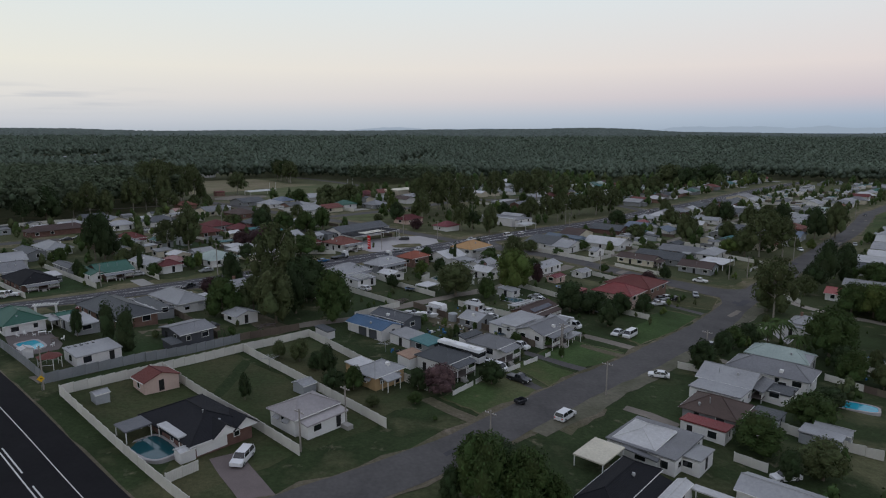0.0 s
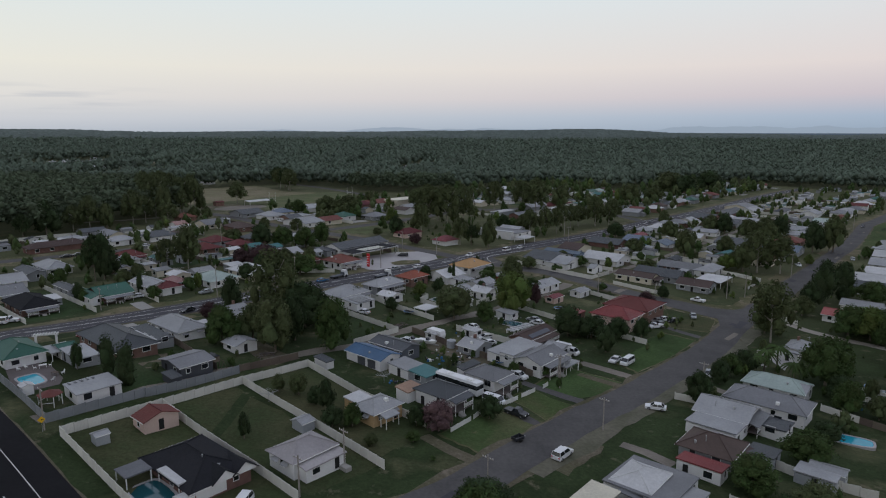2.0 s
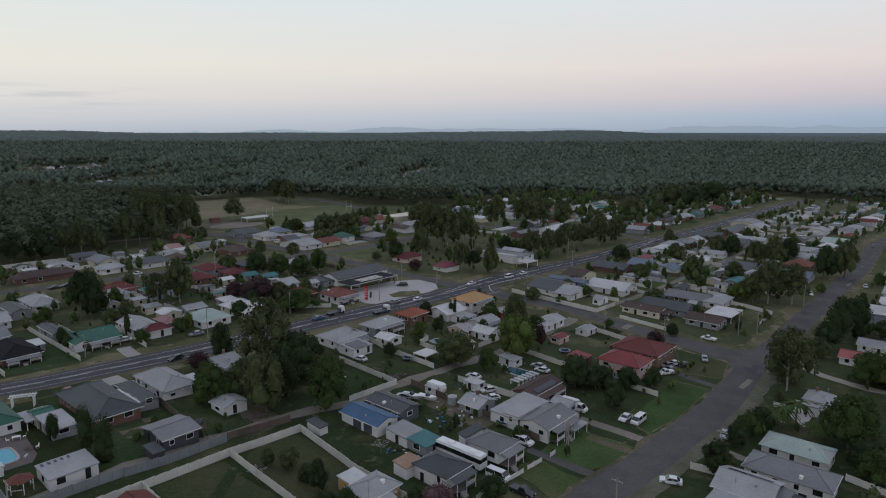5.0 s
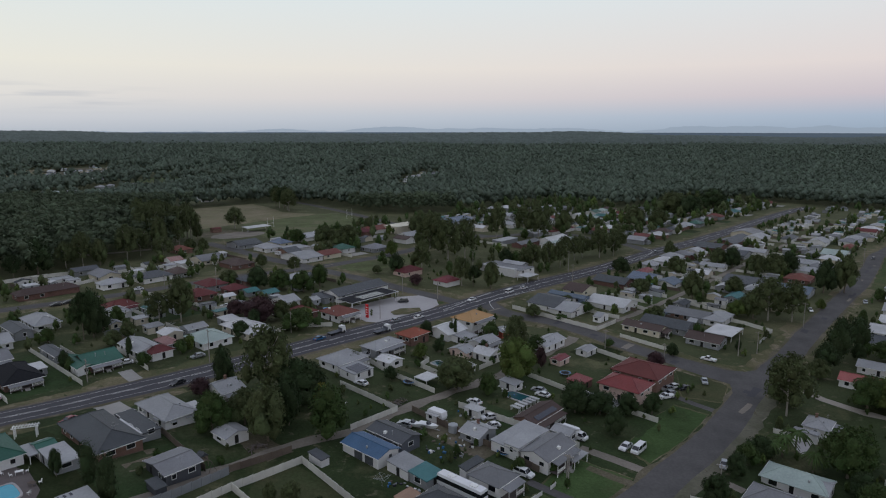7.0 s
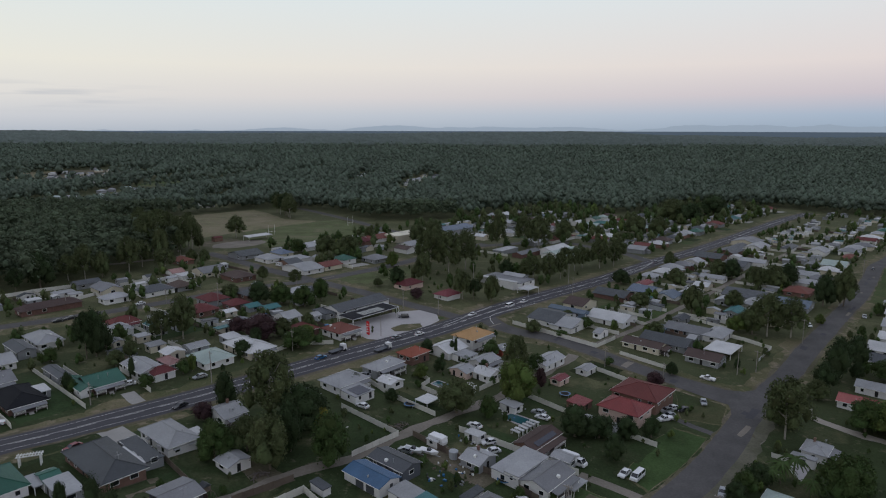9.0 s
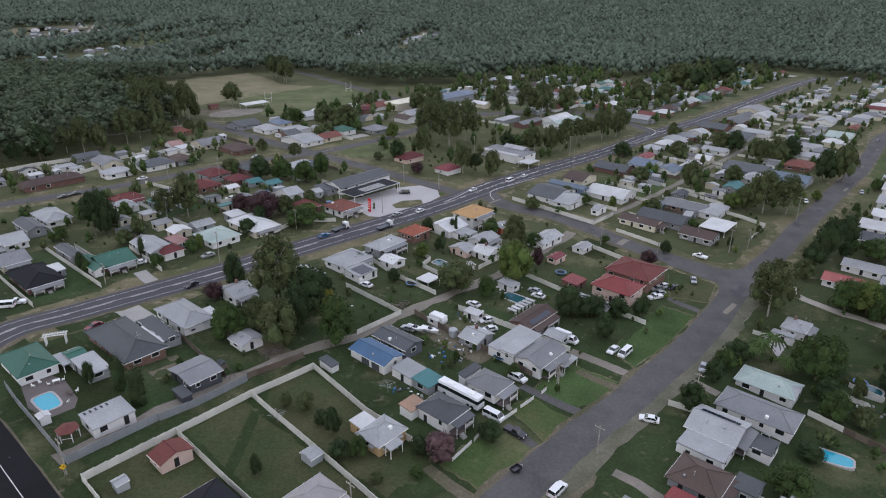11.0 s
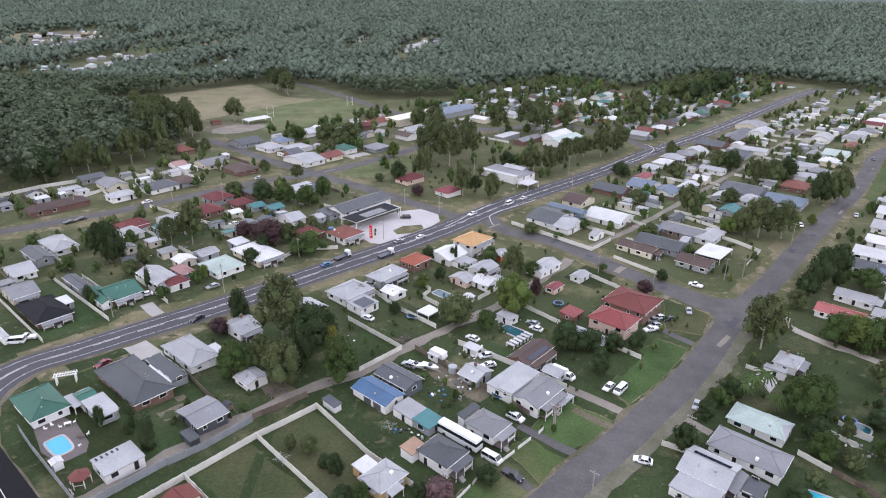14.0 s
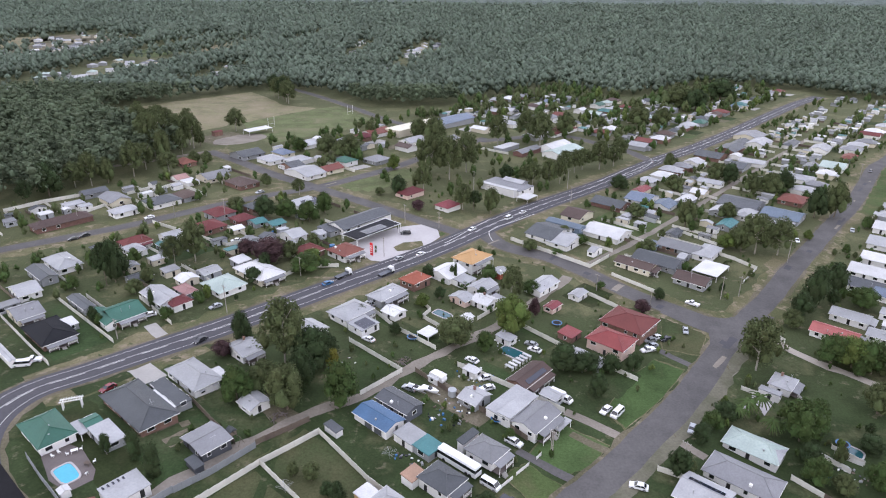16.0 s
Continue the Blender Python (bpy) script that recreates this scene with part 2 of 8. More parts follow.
def turf(name, colour, dry, bare, rough_at=(0.50, 0.66), worn=(0.60, 0.74), tint=0.0, inland=None):
    """Mown grass: fresh and dry areas a few metres wide, thin worn spots, fine blade-scale grain."""
    m = bpy.data.materials.new(name)
    m.use_nodes = True
    n, l = m.node_tree.nodes, m.node_tree.links
    p = n["Principled BSDF"]
    p.inputs["Roughness"].default_value = 0.95
    p.inputs["Specular IOR Level"].default_value = 0.08
    pos = n.new("ShaderNodeNewGeometry").outputs["Position"]

    def noise(scale, detail, rough=0.55):
        q = n.new("ShaderNodeTexNoise")
        q.inputs["Scale"].default_value, q.inputs["Detail"].default_value, q.inputs["Roughness"].default_value = scale, detail, rough
        l.new(pos, q.inputs["Vector"])
        return q.outputs[0]

    def span(v, lo, hi, a=0.0, b=1.0):
        q = n.new("ShaderNodeMapRange")
        for i, k in enumerate((lo, hi, a, b)):
            q.inputs[i + 1].default_value = k
        l.new(v, q.inputs[0])
        return q.outputs[0]

    def blend(f, a, b):
        q = n.new("ShaderNodeMix")
        q.data_type = "RGBA"
        l.new(f, q.inputs[0])
        for i, k in ((6, a), (7, b)):
            if isinstance(k, tuple):
                q.inputs[i].default_value = (*k, 1)
            else:
                l.new(k, q.inputs[i])
        return q.outputs[2]

    deep = tuple(c * 0.68 for c in colour)
    c = blend(span(noise(0.09, 4), 0.38, 0.62), colour, deep)
    parch = span(noise(0.045, 5, 0.62), *rough_at)
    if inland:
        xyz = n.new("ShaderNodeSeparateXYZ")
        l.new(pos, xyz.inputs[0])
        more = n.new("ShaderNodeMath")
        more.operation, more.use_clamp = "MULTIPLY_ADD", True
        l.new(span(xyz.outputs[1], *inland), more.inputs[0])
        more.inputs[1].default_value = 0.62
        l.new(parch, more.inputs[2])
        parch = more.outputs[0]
    c = blend(parch, c, dry)
    c = blend(span(noise(0.24, 5, 0.65), *worn), c, bare)
    hsv = n.new("ShaderNodeHueSaturation")
    l.new(c, hsv.inputs["Color"])
    fine = noise(1.6, 6, 0.7)
    v = span(fine, 0.25, 0.75, 0.66, 1.34)
    if tint:
        r = n.new("ShaderNodeObjectInfo").outputs["Random"]
        k = n.new("ShaderNodeMath")
        k.operation = "MULTIPLY"
        l.new(span(r, 0, 1, 1 - tint, 1 + tint), k.inputs[0])
        l.new(v, k.inputs[1])
        v = k.outputs[0]
        l.new(span(r, 0, 1, 0.475, 0.52), hsv.inputs["Hue"])
    l.new(v, hsv.inputs["Value"])
    l.new(hsv.outputs[0], p.inputs["Base Color"])
    b = n.new("ShaderNodeBump")
    b.inputs["Strength"].default_value, b.inputs["Distance"].default_value = 0.6, 0.12
    l.new(fine, b.inputs["Height"])
    l.new(b.outputs[0], p.inputs["Normal"])
    MATS[name] = m


turf("grass", (0.039, 0.057, 0.024), (0.110, 0.112, 0.060), (0.160, 0.140, 0.096), (0.52, 0.68), (0.60, 0.74), inland=(165, 290))   # mixes in more of the dry colour from y 165 to 290
turf("lawn", (0.037, 0.057, 0.023), (0.064, 0.073, 0.037), (0.092, 0.085, 0.052), (0.50, 0.68), (0.64, 0.78), tint=0.22)
turf("paddock_lawn", (0.048, 0.064, 0.028), (0.086, 0.086, 0.045), (0.105, 0.096, 0.058), (0.40, 0.62), (0.66, 0.80))
turf("bright_lawn", (0.0658, 0.0959, 0.0357), (0.1053, 0.109, 0.0545), (0.1316, 0.1222, 0.0705), (0.46, 0.64), (0.66, 0.80), tint=0.12)
turf("fresh_lawn", (0.057, 0.094, 0.034), (0.088, 0.104, 0.046), (0.125, 0.120, 0.062), (0.54, 0.72), (0.68, 0.82))
turf("field_lawn", (0.115, 0.135, 0.064), (0.150, 0.145, 0.085), (0.17, 0.155, 0.10))
turf("dry_grass", (0.180, 0.170, 0.100), (0.215, 0.185, 0.125), (0.24, 0.205, 0.155), (0.46, 0.66), (0.56, 0.72))
turf("dry_verge", (0.088, 0.095, 0.046), (0.150, 0.134, 0.080), (0.21, 0.175, 0.125), (0.44, 0.60), (0.52, 0.66))
material("asphalt", (0.070, 0.069, 0.077), spec=0.15, rough=0.9, vary=0.14, scale=0.8, bump=0.2, colour2=(0.080, 0.077, 0.084))
material("new_asphalt", (0.017, 0.017, 0.019), rough=0.9, vary=0.14, scale=0.8, bump=0.2, spec=0.08)
material("old_asphalt", (0.104, 0.100, 0.098), spec=0.15, rough=0.9, vary=0.20, scale=0.9, bump=0.3, colour2=(0.064, 0.062, 0.062))
material("gravel", (0.22, 0.195, 0.165), rough=0.95, vary=0.2, scale=0.9, bump=0.5, colour2=(0.12, 0.11, 0.09))
turf("bare_earth", (0.105, 0.100, 0.062), (0.150, 0.130, 0.096), (0.195, 0.165, 0.130), (0.42, 0.62), (0.55, 0.70))
material("grit", (0.140, 0.130, 0.098), rough=0.95, vary=0.26, scale=0.8, bump=0.5, colour2=(0.072, 0.078, 0.046))
material("pale_gravel", (0.33, 0.30, 0.26), rough=0.95, vary=0.16, scale=0.8, bump=0.5, colour2=(0.22, 0.20, 0.165))
material("concrete", (0.33, 0.32, 0.30), rough=0.85, vary=0.12, scale=1.0, bump=0.2)
material("pale_concrete", (0.40, 0.385, 0.385), rough=0.85, vary=0.10, scale=0.6, bump=0.2)
material("paver_pink", (0.17, 0.14, 0.135), rough=0.85, vary=0.12, scale=3, bump=0.3)
material("deck", (0.135, 0.115, 0.11), rough=0.8, vary=0.15, scale=3, bump=0.3)
material("line_paint", (0.62, 0.62, 0.60), rough=0.7, vary=0.15, scale=2)
material("cream_fence", (0.61, 0.60, 0.55), rough=0.6, vary=0.07, tint=0.06, scale=2, bump=0.3, wave=3.0)
material("grey_fence", (0.22, 0.235, 0.25), rough=0.6, vary=0.08, tint=0.08, scale=2, bump=0.3, wave=3.0)
material("timber_fence", (0.15, 0.12, 0.095), rough=0.9, vary=0.15, tint=0.2, scale=3, bump=0.4, wave=3.0)
material("white_fence", (0.64, 0.64, 0.62), rough=0.6, vary=0.07, tint=0.05, scale=2)
material("pole_wood", (0.30, 0.275, 0.25), rough=0.9, vary=0.15, scale=4)
material("galvanised", (0.42, 0.43, 0.44), rough=0.45, metal=0.6, vary=0.1, scale=4)
material("pool_water", (0.03, 0.36, 0.48), rough=0.05, vary=0.08, scale=1, spec=0.6, bump=0.04)
material("dark_water", (0.02, 0.085, 0.10), rough=0.05, vary=0.08, scale=1, spec=0.6, bump=0.04)
material("car_white", (0.70, 0.71, 0.72), rough=0.25, vary=0.03, spec=0.6, bump=0)
material("car_dark", (0.025, 0.027, 0.032), rough=0.25, vary=0.03, spec=0.6, bump=0)
material("car_silver", (0.34, 0.36, 0.38), rough=0.3, metal=0.4, vary=0.03, spec=0.6, bump=0)
material("car_red", (0.16, 0.02, 0.025), rough=0.25, vary=0.03, spec=0.6, bump=0)
material("car_blue", (0.03, 0.12, 0.25), rough=0.25, vary=0.03, spec=0.6, bump=0)
material("car_teal", (0.02, 0.20, 0.22), rough=0.25, vary=0.03, spec=0.6, bump=0)
material("tyre", (0.015, 0.015, 0.015), rough=0.9, vary=0.1)
material("rim", (0.35, 0.36, 0.37), rough=0.35, metal=0.7, vary=0.05)
material("sign_red", (0.55, 0.02, 0.025), rough=0.4, vary=0.03)
material("sign_yellow", (0.70, 0.42, 0.02), rough=0.4, vary=0.03)
material("bark", (0.17, 0.14, 0.11), rough=0.95, vary=0.2, scale=4, bump=0.5)
material("pale_bark", (0.34, 0.31, 0.27), rough=0.9, vary=0.25, scale=3, bump=0.4)


def leaf(name, colour, island=0.24, vary=0.22, scale=0.8, bump=0.7, depth=0.35):
    material(name, colour, rough=0.8, vary=vary, scale=scale, bump=bump, island=island, spec=0.12, depth=depth)


leaf("leaf_dark", (0.0385, 0.0585, 0.0245))
leaf("leaf_green", (0.055, 0.086, 0.0275))
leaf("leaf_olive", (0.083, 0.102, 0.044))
leaf("leaf_bright", (0.0924, 0.126, 0.0353))
leaf("leaf_yellow", (0.18, 0.17, 0.036))
leaf("leaf_purple", (0.065, 0.038, 0.040))
leaf("leaf_blossom", (0.125, 0.078, 0.082), island=0.45)
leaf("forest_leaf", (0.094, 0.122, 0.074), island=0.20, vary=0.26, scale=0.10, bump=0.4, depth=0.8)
# Farther forest: distance haze is put into the leaf colour, paler and bluer.
leaf("forest_mid_haze", (0.108, 0.140, 0.104), island=0.20, vary=0.22, scale=0.06, bump=0.3, depth=1.0)
leaf("forest_far_haze", (0.118, 0.149, 0.132), island=0.2, vary=0.30, scale=0.12, bump=0.8, depth=2.5)


# ---- mesh helpers ----
class Mesh:
    """Collects vertices and faces of one part."""

    def __init__(self):
        self.v, self.f, self.m = [], [], []

    def face(self, pts, mat=0):
        k = len(self.v)
        self.v += [tuple(p) for p in pts]
        self.f.append(tuple(range(k, k + len(pts))))
        self.m.append(mat)

    def solid(self, low, high, mat=0):
        """A prism from a loop of points to a loop above it."""
        k, n = len(self.v), len(low)
        self.v += [tuple(p) for p in low] + [tuple(p) for p in high]
        self.f.append(tuple(range(k + n - 1, k - 1, -1)))
        self.f.append(tuple(range(k + n, k + 2 * n)))
        for i in range(n):
            j = (i + 1) % n
            self.f.append((k + i, k + j, k + n + j, k + n + i))
        self.m += [mat] * (n + 2)

    def box(self, x0, x1, y0, y1, z0, z1, mat=0):
        self.solid([(x0, y0, z0), (x1, y0, z0), (x1, y1, z0), (x0, y1, z0)], [(x0, y0, z1), (x1, y0, z1), (x1, y1, z1), (x0, y1, z1)], mat)

    def tube(self, p, q, r0, r1, n=7, mat=0):
        p, q = Vector(p), Vector(q)
        d = (q - p).normalized()
        a = d.orthogonal().normalized()
        b = d.cross(a)
        ring = lambda c, r: [c + (a * math.cos(i * math.tau / n) + b * math.sin(i * math.tau / n)) * r for i in range(n)]
        self.solid(ring(p, r0), ring(q, r1), mat)

    def data(self, name, mats, smooth=False):
        me = bpy.data.meshes.new(name)
        me.from_pydata(self.v, [], self.f)
        for m in mats:
            me.materials.append(MATS[m])
        me.polygons.foreach_set("material_index", self.m)
        if smooth:
            me.polygons.foreach_set("use_smooth", [True] * len(self.f))
        me.update()
        return me


def part(name, mesh, mats, parent=None, label="", at=None, smooth=False):
    ob = new(name, mesh if isinstance(mesh, bpy.types.Mesh) else mesh.data(name, mats.split(), smooth))
    ob.parent = parent
    if at is not None:
        ob.matrix_basis = at
    if label:
        tagged(ob, label)
    return ob


def empty(name, x, y, ang, z=None, scale=None):
    ob = new(name)
    ob.empty_display_size = 0.5
    ob.matrix_basis = Matrix.Translation((x, y, ground(x, y) if z is None else z)) @ Matrix.Rotation(ang, 4, "Z") @ Matrix.Diagonal((*(scale or (1, 1, 1)), 1))
    return ob


# ---- the land ----
def grid_sheet(name, xs, ys, mat, lift=0.0):
    nx = len(xs)
    v = [(x, y, ground(x, y) + lift) for y in ys for x in xs]
    f = [(j * nx + i, j * nx + i + 1, (j + 1) * nx + i + 1, (j + 1) * nx + i) for j in range(len(ys) - 1) for i in range(nx - 1)]
    me = bpy.data.meshes.new(name)
    me.from_pydata(v, [], f)
    me.materials.append(MATS[mat])
    me.polygons.foreach_set("use_smooth", [True] * len(f))
    ob = new(name, me)
    return ob


xs = [-6000, -4200, -3200, -2500, -2000, -1600, -1300, -1050, -850, -700, -600, -520, -460, -420] + [-380 + 6 * i for i in range(135)] + [440, 490, 560, 650, 780, 950, 1150, 1400, 1700, 2100, 2600, 3300, 4300, 6000]
ys = [-3000, -1500, -800, -400, -200, -100, -50] + [-20 + 6 * i for i in range(115)] + [680, 720, 770, 830, 900, 980, 1070, 1170, 1280, 1400, 1550, 1700, 1900, 2150, 2450, 2800, 3200, 3650, 4150, 4700, 5400, 6500]
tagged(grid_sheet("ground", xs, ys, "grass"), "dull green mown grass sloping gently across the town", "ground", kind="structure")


def catmull(pts, gap=4.0):
    out = []
    P = [Vector(p) for p in pts]
    P = [2 * P[0] - P[1]] + P + [2 * P[-1] - P[-2]]
    for i in range(1, len(P) - 2):
        n = max(1, int((P[i + 1] - P[i]).length / gap))
        for k in range(n):
            t = k / n
            a, b, c, d = P[i - 1:i + 3]
            out.append(0.5 * (2 * b + (c - a) * t + (2 * a - 5 * b + 4 * c - d) * t * t + (3 * b - a - 3 * c + d) * t ** 3))
    out.append(P[-2])
    return out


ROADS = []


def near_road(x, y, r):
    return any((p.x - x) ** 2 + (p.y - y) ** 2 < (r + w) ** 2 for line, w in ROADS for p in line)


def ribbon(name, pts, width, mat, lift, label, category, ragged=0.0, shift=0.0, dash=None, parent=None):
    line = catmull(pts)
    me = Mesh()
    if width > 3 and parent is None:
        ROADS.append((line[::2], width / 2))
    r = random.Random(len(pts) * 31 + int(width * 10))
    rows, run, cols = [], 0.0, max(1, int(width / 4))
    for i, p in enumerate(line):
        d = (line[min(i + 1, len(line) - 1)] - line[max(i - 1, 0)]).normalized()
        nrm = Vector((-d.y, d.x))
        a, b = width / 2 + r.uniform(-ragged, ragged), width / 2 + r.uniform(-ragged, ragged)
        row = []
        for k in range(cols + 1):
            q = p + nrm * (shift - a + (a + b) * k / cols)
            row.append((q.x, q.y, ground(q.x, q.y) + lift))
        rows.append(row)
    for i in range(len(rows) - 1):
        run += (line[i + 1] - line[i]).length
        if dash and (run % dash[1]) > dash[0]:
            continue
        for k in range(cols):
            me.face([rows[i][k], rows[i][k + 1], rows[i + 1][k + 1], rows[i + 1][k]])
    return tagged(part(name, me, mat, parent, smooth=True), label, category, kind="structure") if parent is None else part(name, me, mat, parent)


def patch(name, x, y, w, d, mat, lift, label, category="lawn", ang=None, ragged=0.25, round_=0.0):
    """A lawn, drive or bare patch lying on the land, with a slightly uneven edge."""
    ang = A if ang is None else ang
    c, s = math.cos(ang), math.sin(ang)
    nx, ny = max(2, int(w / 3)), max(2, int(d / 3))
    r = random.Random(int(x * 7 + y * 13))
    me = Mesh()
    P = {}
    for i in range(nx + 1):
        for j in range(ny + 1):
            a, b = (i / nx - 0.5), (j / ny - 0.5)
            if round_:
                k = max(abs(a), abs(b)) * 2
                h = math.hypot(a, b)
                if h > 1e-6:
                    q = k * 0.5 / h
                    a, b = a * (1 - round_) + a * q * round_, b * (1 - round_) + b * q * round_
            a, b = a * w, b * d
            if i in (0, nx) or j in (0, ny):
                a += r.uniform(-ragged, ragged)
                b += r.uniform(-ragged, ragged)
            X, Y = x + a * c - b * s, y + a * s + b * c
            P[i, j] = (X, Y, ground(X, Y) + lift)
    for i in range(nx):
        for j in range(ny):
            me.face([P[i, j], P[i + 1, j], P[i + 1, j + 1], P[i, j + 1]])
    return tagged(part(name, me, mat), label, category, kind="structure")


# ---- houses ----
WORDS = {"zinc": "grey zinc", "white": "white metal", "grey": "mid-grey metal", "slate": "dark grey metal", "steel": "blue-grey metal", "blue": "blue metal",
         "green": "dark green metal", "teal": "teal metal", "zincgreen": "pale green metal", "pinkzinc": "faded pinkish metal", "pink": "pink metal", "tanroof": "tan metal",
         "pergola": "grey ribbed", "canopy": "flat white", "red": "red metal", "rose": "faded red metal", "maroon": "maroon tiled", "redtile": "red tiled", "brown": "brown tiled",
         "black": "black tiled", "orange": "orange tiled", "terracotta": "terracotta tiled", "cream": "cream metal"}
WALLS = {"white": "white weatherboard walls", "cream": "cream rendered walls", "tan": "yellow-tan weatherboard walls", "pink": "pale pink walls", "grey": "grey walls",
         "darkgrey": "charcoal steel walls", "brick": "red-brown brick walls", "red": "red painted walls", "zinc": "zinc sheet walls", "slate": "dark steel walls",
         "steel": "blue steel walls", "none": "slim white posts"}
SHAPES = {"hip": "hipped", "gable": "gabled", "skillion": "low sloping", "flat": "flat"}


def roof_shape(w, d, h, shape, axis, rise):
    """Top faces of a roof whose eaves form the rectangle w by d at height h; ridge along the axis."""
    a, b = w / 2, d / 2
    if axis == "v":
        turn = lambda p: (-p[1], p[0], p[2])
        a, b = b, a
    else:
        turn = lambda p: p
    z = h + rise
    if shape == "gable":
        top = [[(-a, -b, h), (a, -b, h), (a, 0, z), (-a, 0, z)], [(a, b, h), (-a, b, h), (-a, 0, z), (a, 0, z)]]
        ridge = [((-a, 0, z), (a, 0, z))]
    elif shape == "hip":
        if a < b:
            k = b - a * 0.92
            P, Q = (0, -k, z), (0, k, z)
            top = [[(-a, -b, h), (a, -b, h), P], [(a, -b, h), (a, b, h), Q, P], [(a, b, h), (-a, b, h), Q], [(-a, b, h), (-a, -b, h), P, Q]]
        else:
            k = a - b * 0.92
            P, Q = (-k, 0, z), (k, 0, z)
            top = [[(-a, -b, h), (a, -b, h), Q, P], [(a, -b, h), (a, b, h), Q], [(a, b, h), (-a, b, h), P, Q], [(-a, b, h), (-a, -b, h), P]]
        ridge = [(P, Q)] + [((sx * a, sy * b, h), (P if (sx < 0 if a >= b else sy < 0) else Q)) for sx in (-1, 1) for sy in (-1, 1)]
    else:
        s = 0.45 if shape == "skillion" else 0.06
        top = [[(-a, -b, h), (a, -b, h), (a, b, h + s), (-a, b, h + s)]]
        ridge = []
    return [[turn(p) for p in q] for q in top], [(turn(p), turn(q)) for p, q in ridge]


def add_roof(b, ox, oy, w, d, h, shape, axis, mat, rise, far=False):
    top, ridge = roof_shape(w, d, h, shape, axis, rise)
    me = Mesh()
    t = 0.22 if shape in ("flat", "skillion") else 0.14
    for q in top:
        me.solid([(x + ox, y + oy, z - t) for x, y, z in q], [(x + ox, y + oy, z) for x, y, z in q])
    roof = part("roof", me, mat, b)
    if far:
        return roof
    if ridge and ridge[0][0] != ridge[0][1]:
        me = Mesh()
        for p, q in ridge:
            p, q = Vector(p) + Vector((ox, oy, 0.03)), Vector(q) + Vector((ox, oy, 0.03))
            if (p - q).length > 0.3:
                me.tube(p, q, 0.11, 0.11, 5)
        part("ridge_cap", me, mat, roof)
    if shape in ("hip", "gable"):
        for s in (-1, 1):
            me = Mesh()
            if axis == "u" or shape == "hip":
                me.box(ox - w / 2, ox + w / 2, oy + s * d / 2 - 0.07, oy + s * d / 2 + 0.07, h - 0.16, h - 0.02)
            else:
                me.box(ox + s * w / 2 - 0.07, ox + s * w / 2 + 0.07, oy - d / 2, oy + d / 2, h - 0.16, h - 0.02)
            part("gutter", me, "trim_white", roof)
    return roof


def add_walls(b, ox, oy, w, d, h, shape, axis, rise, wall, base):
    i = min(0.62, 0.06 * min(w, d)) if shape in ("hip", "gable") else 0.2
    a, c = w / 2 - i, d / 2 - i
    if wall == "none":
        for sx in (-1, 1):
            for sy in (-1, 1):
                me = Mesh()
                me.box(ox + sx * a - 0.07, ox + sx * a + 0.07, oy + sy * c - 0.07, oy + sy * c + 0.07, -0.8, h - 0.16)
                part("post", me, "trim_white", b)
        return a, c
    me = Mesh()
    me.box(ox - a, ox + a, oy - c, oy + c, base, h - 0.02)
    if shape == "gable":
        k = rise * 0.86
        if axis == "u":
            me.solid([(ox - a, oy - c, h - 0.02), (ox - a, oy + c, h - 0.02), (ox - a, oy, h + k)], [(ox + a, oy - c, h - 0.02), (ox + a, oy + c, h - 0.02), (ox + a, oy, h + k)])
        else:
            me.solid([(ox - a, oy - c, h - 0.02), (ox + a, oy - c, h - 0.02), (ox, oy - c, h + k)], [(ox - a, oy + c, h - 0.02), (ox + a, oy + c, h - 0.02), (ox, oy + c, h + k)])
    part("wall", me, wall + "_wall", b)
    return a, c


def add_window(b, x, y, side, w, h, sill, fine):
    """side: 0 -y, 1 +x, 2 +y, 3 -x."""
    m = Matrix.Translation((x, y, sill)) @ Matrix.Rotation(side * math.pi / 2, 4, "Z")
    f = 0.09
    o = [(-w / 2 - f, -f), (w / 2 + f, -f), (w / 2 + f, h + f), (-w / 2 - f, h + f)]
    i = [(-w / 2, 0), (w / 2, 0), (w / 2, h), (-w / 2, h)]
    me = Mesh()
    me.v = [(p, 0.03, q) for p, q in o] + [(p, -0.06, q) for p, q in o] + [(p, -0.06, q) for p, q in i] + [(p, -0.015, q) for p, q in i]
    for k in range(4):
        j = (k + 1) % 4
        me.f += [(k, j, 4 + j, 4 + k), (4 + k, 4 + j, 8 + j, 8 + k), (8 + k, 8 + j, 12 + j, 12 + k)]
    me.m = [0] * 12
    if not fine or b.matrix_basis.translation.y > 185:
        me.f.append((12, 13, 14, 15))
        me.m.append(1)
        part("window", me, "trim_white pane", b, at=m)
        return
    win = part("window", me, "trim_white", b, at=m)
    me = Mesh()
    me.box(-w / 2, w / 2, -0.02, 0.02, 0, h)
    part("pane", me, "pane", win)


def add_door(b, x, y, side, w, h, mat, name="door"):
    m = Matrix.Translation((x, y, 0)) @ Matrix.Rotation(side * math.pi / 2, 4, "Z")
    me = Mesh()
    me.box(-w / 2, w / 2, -0.04, 0.04, 0.05, h)
    for k in range(1, 4):
        me.box(-w / 2 + 0.06, w / 2 - 0.06, -0.055, -0.04, h * k / 4 - 0.02, h * k / 4 + 0.02)
    part(name, me, mat, b, at=m)


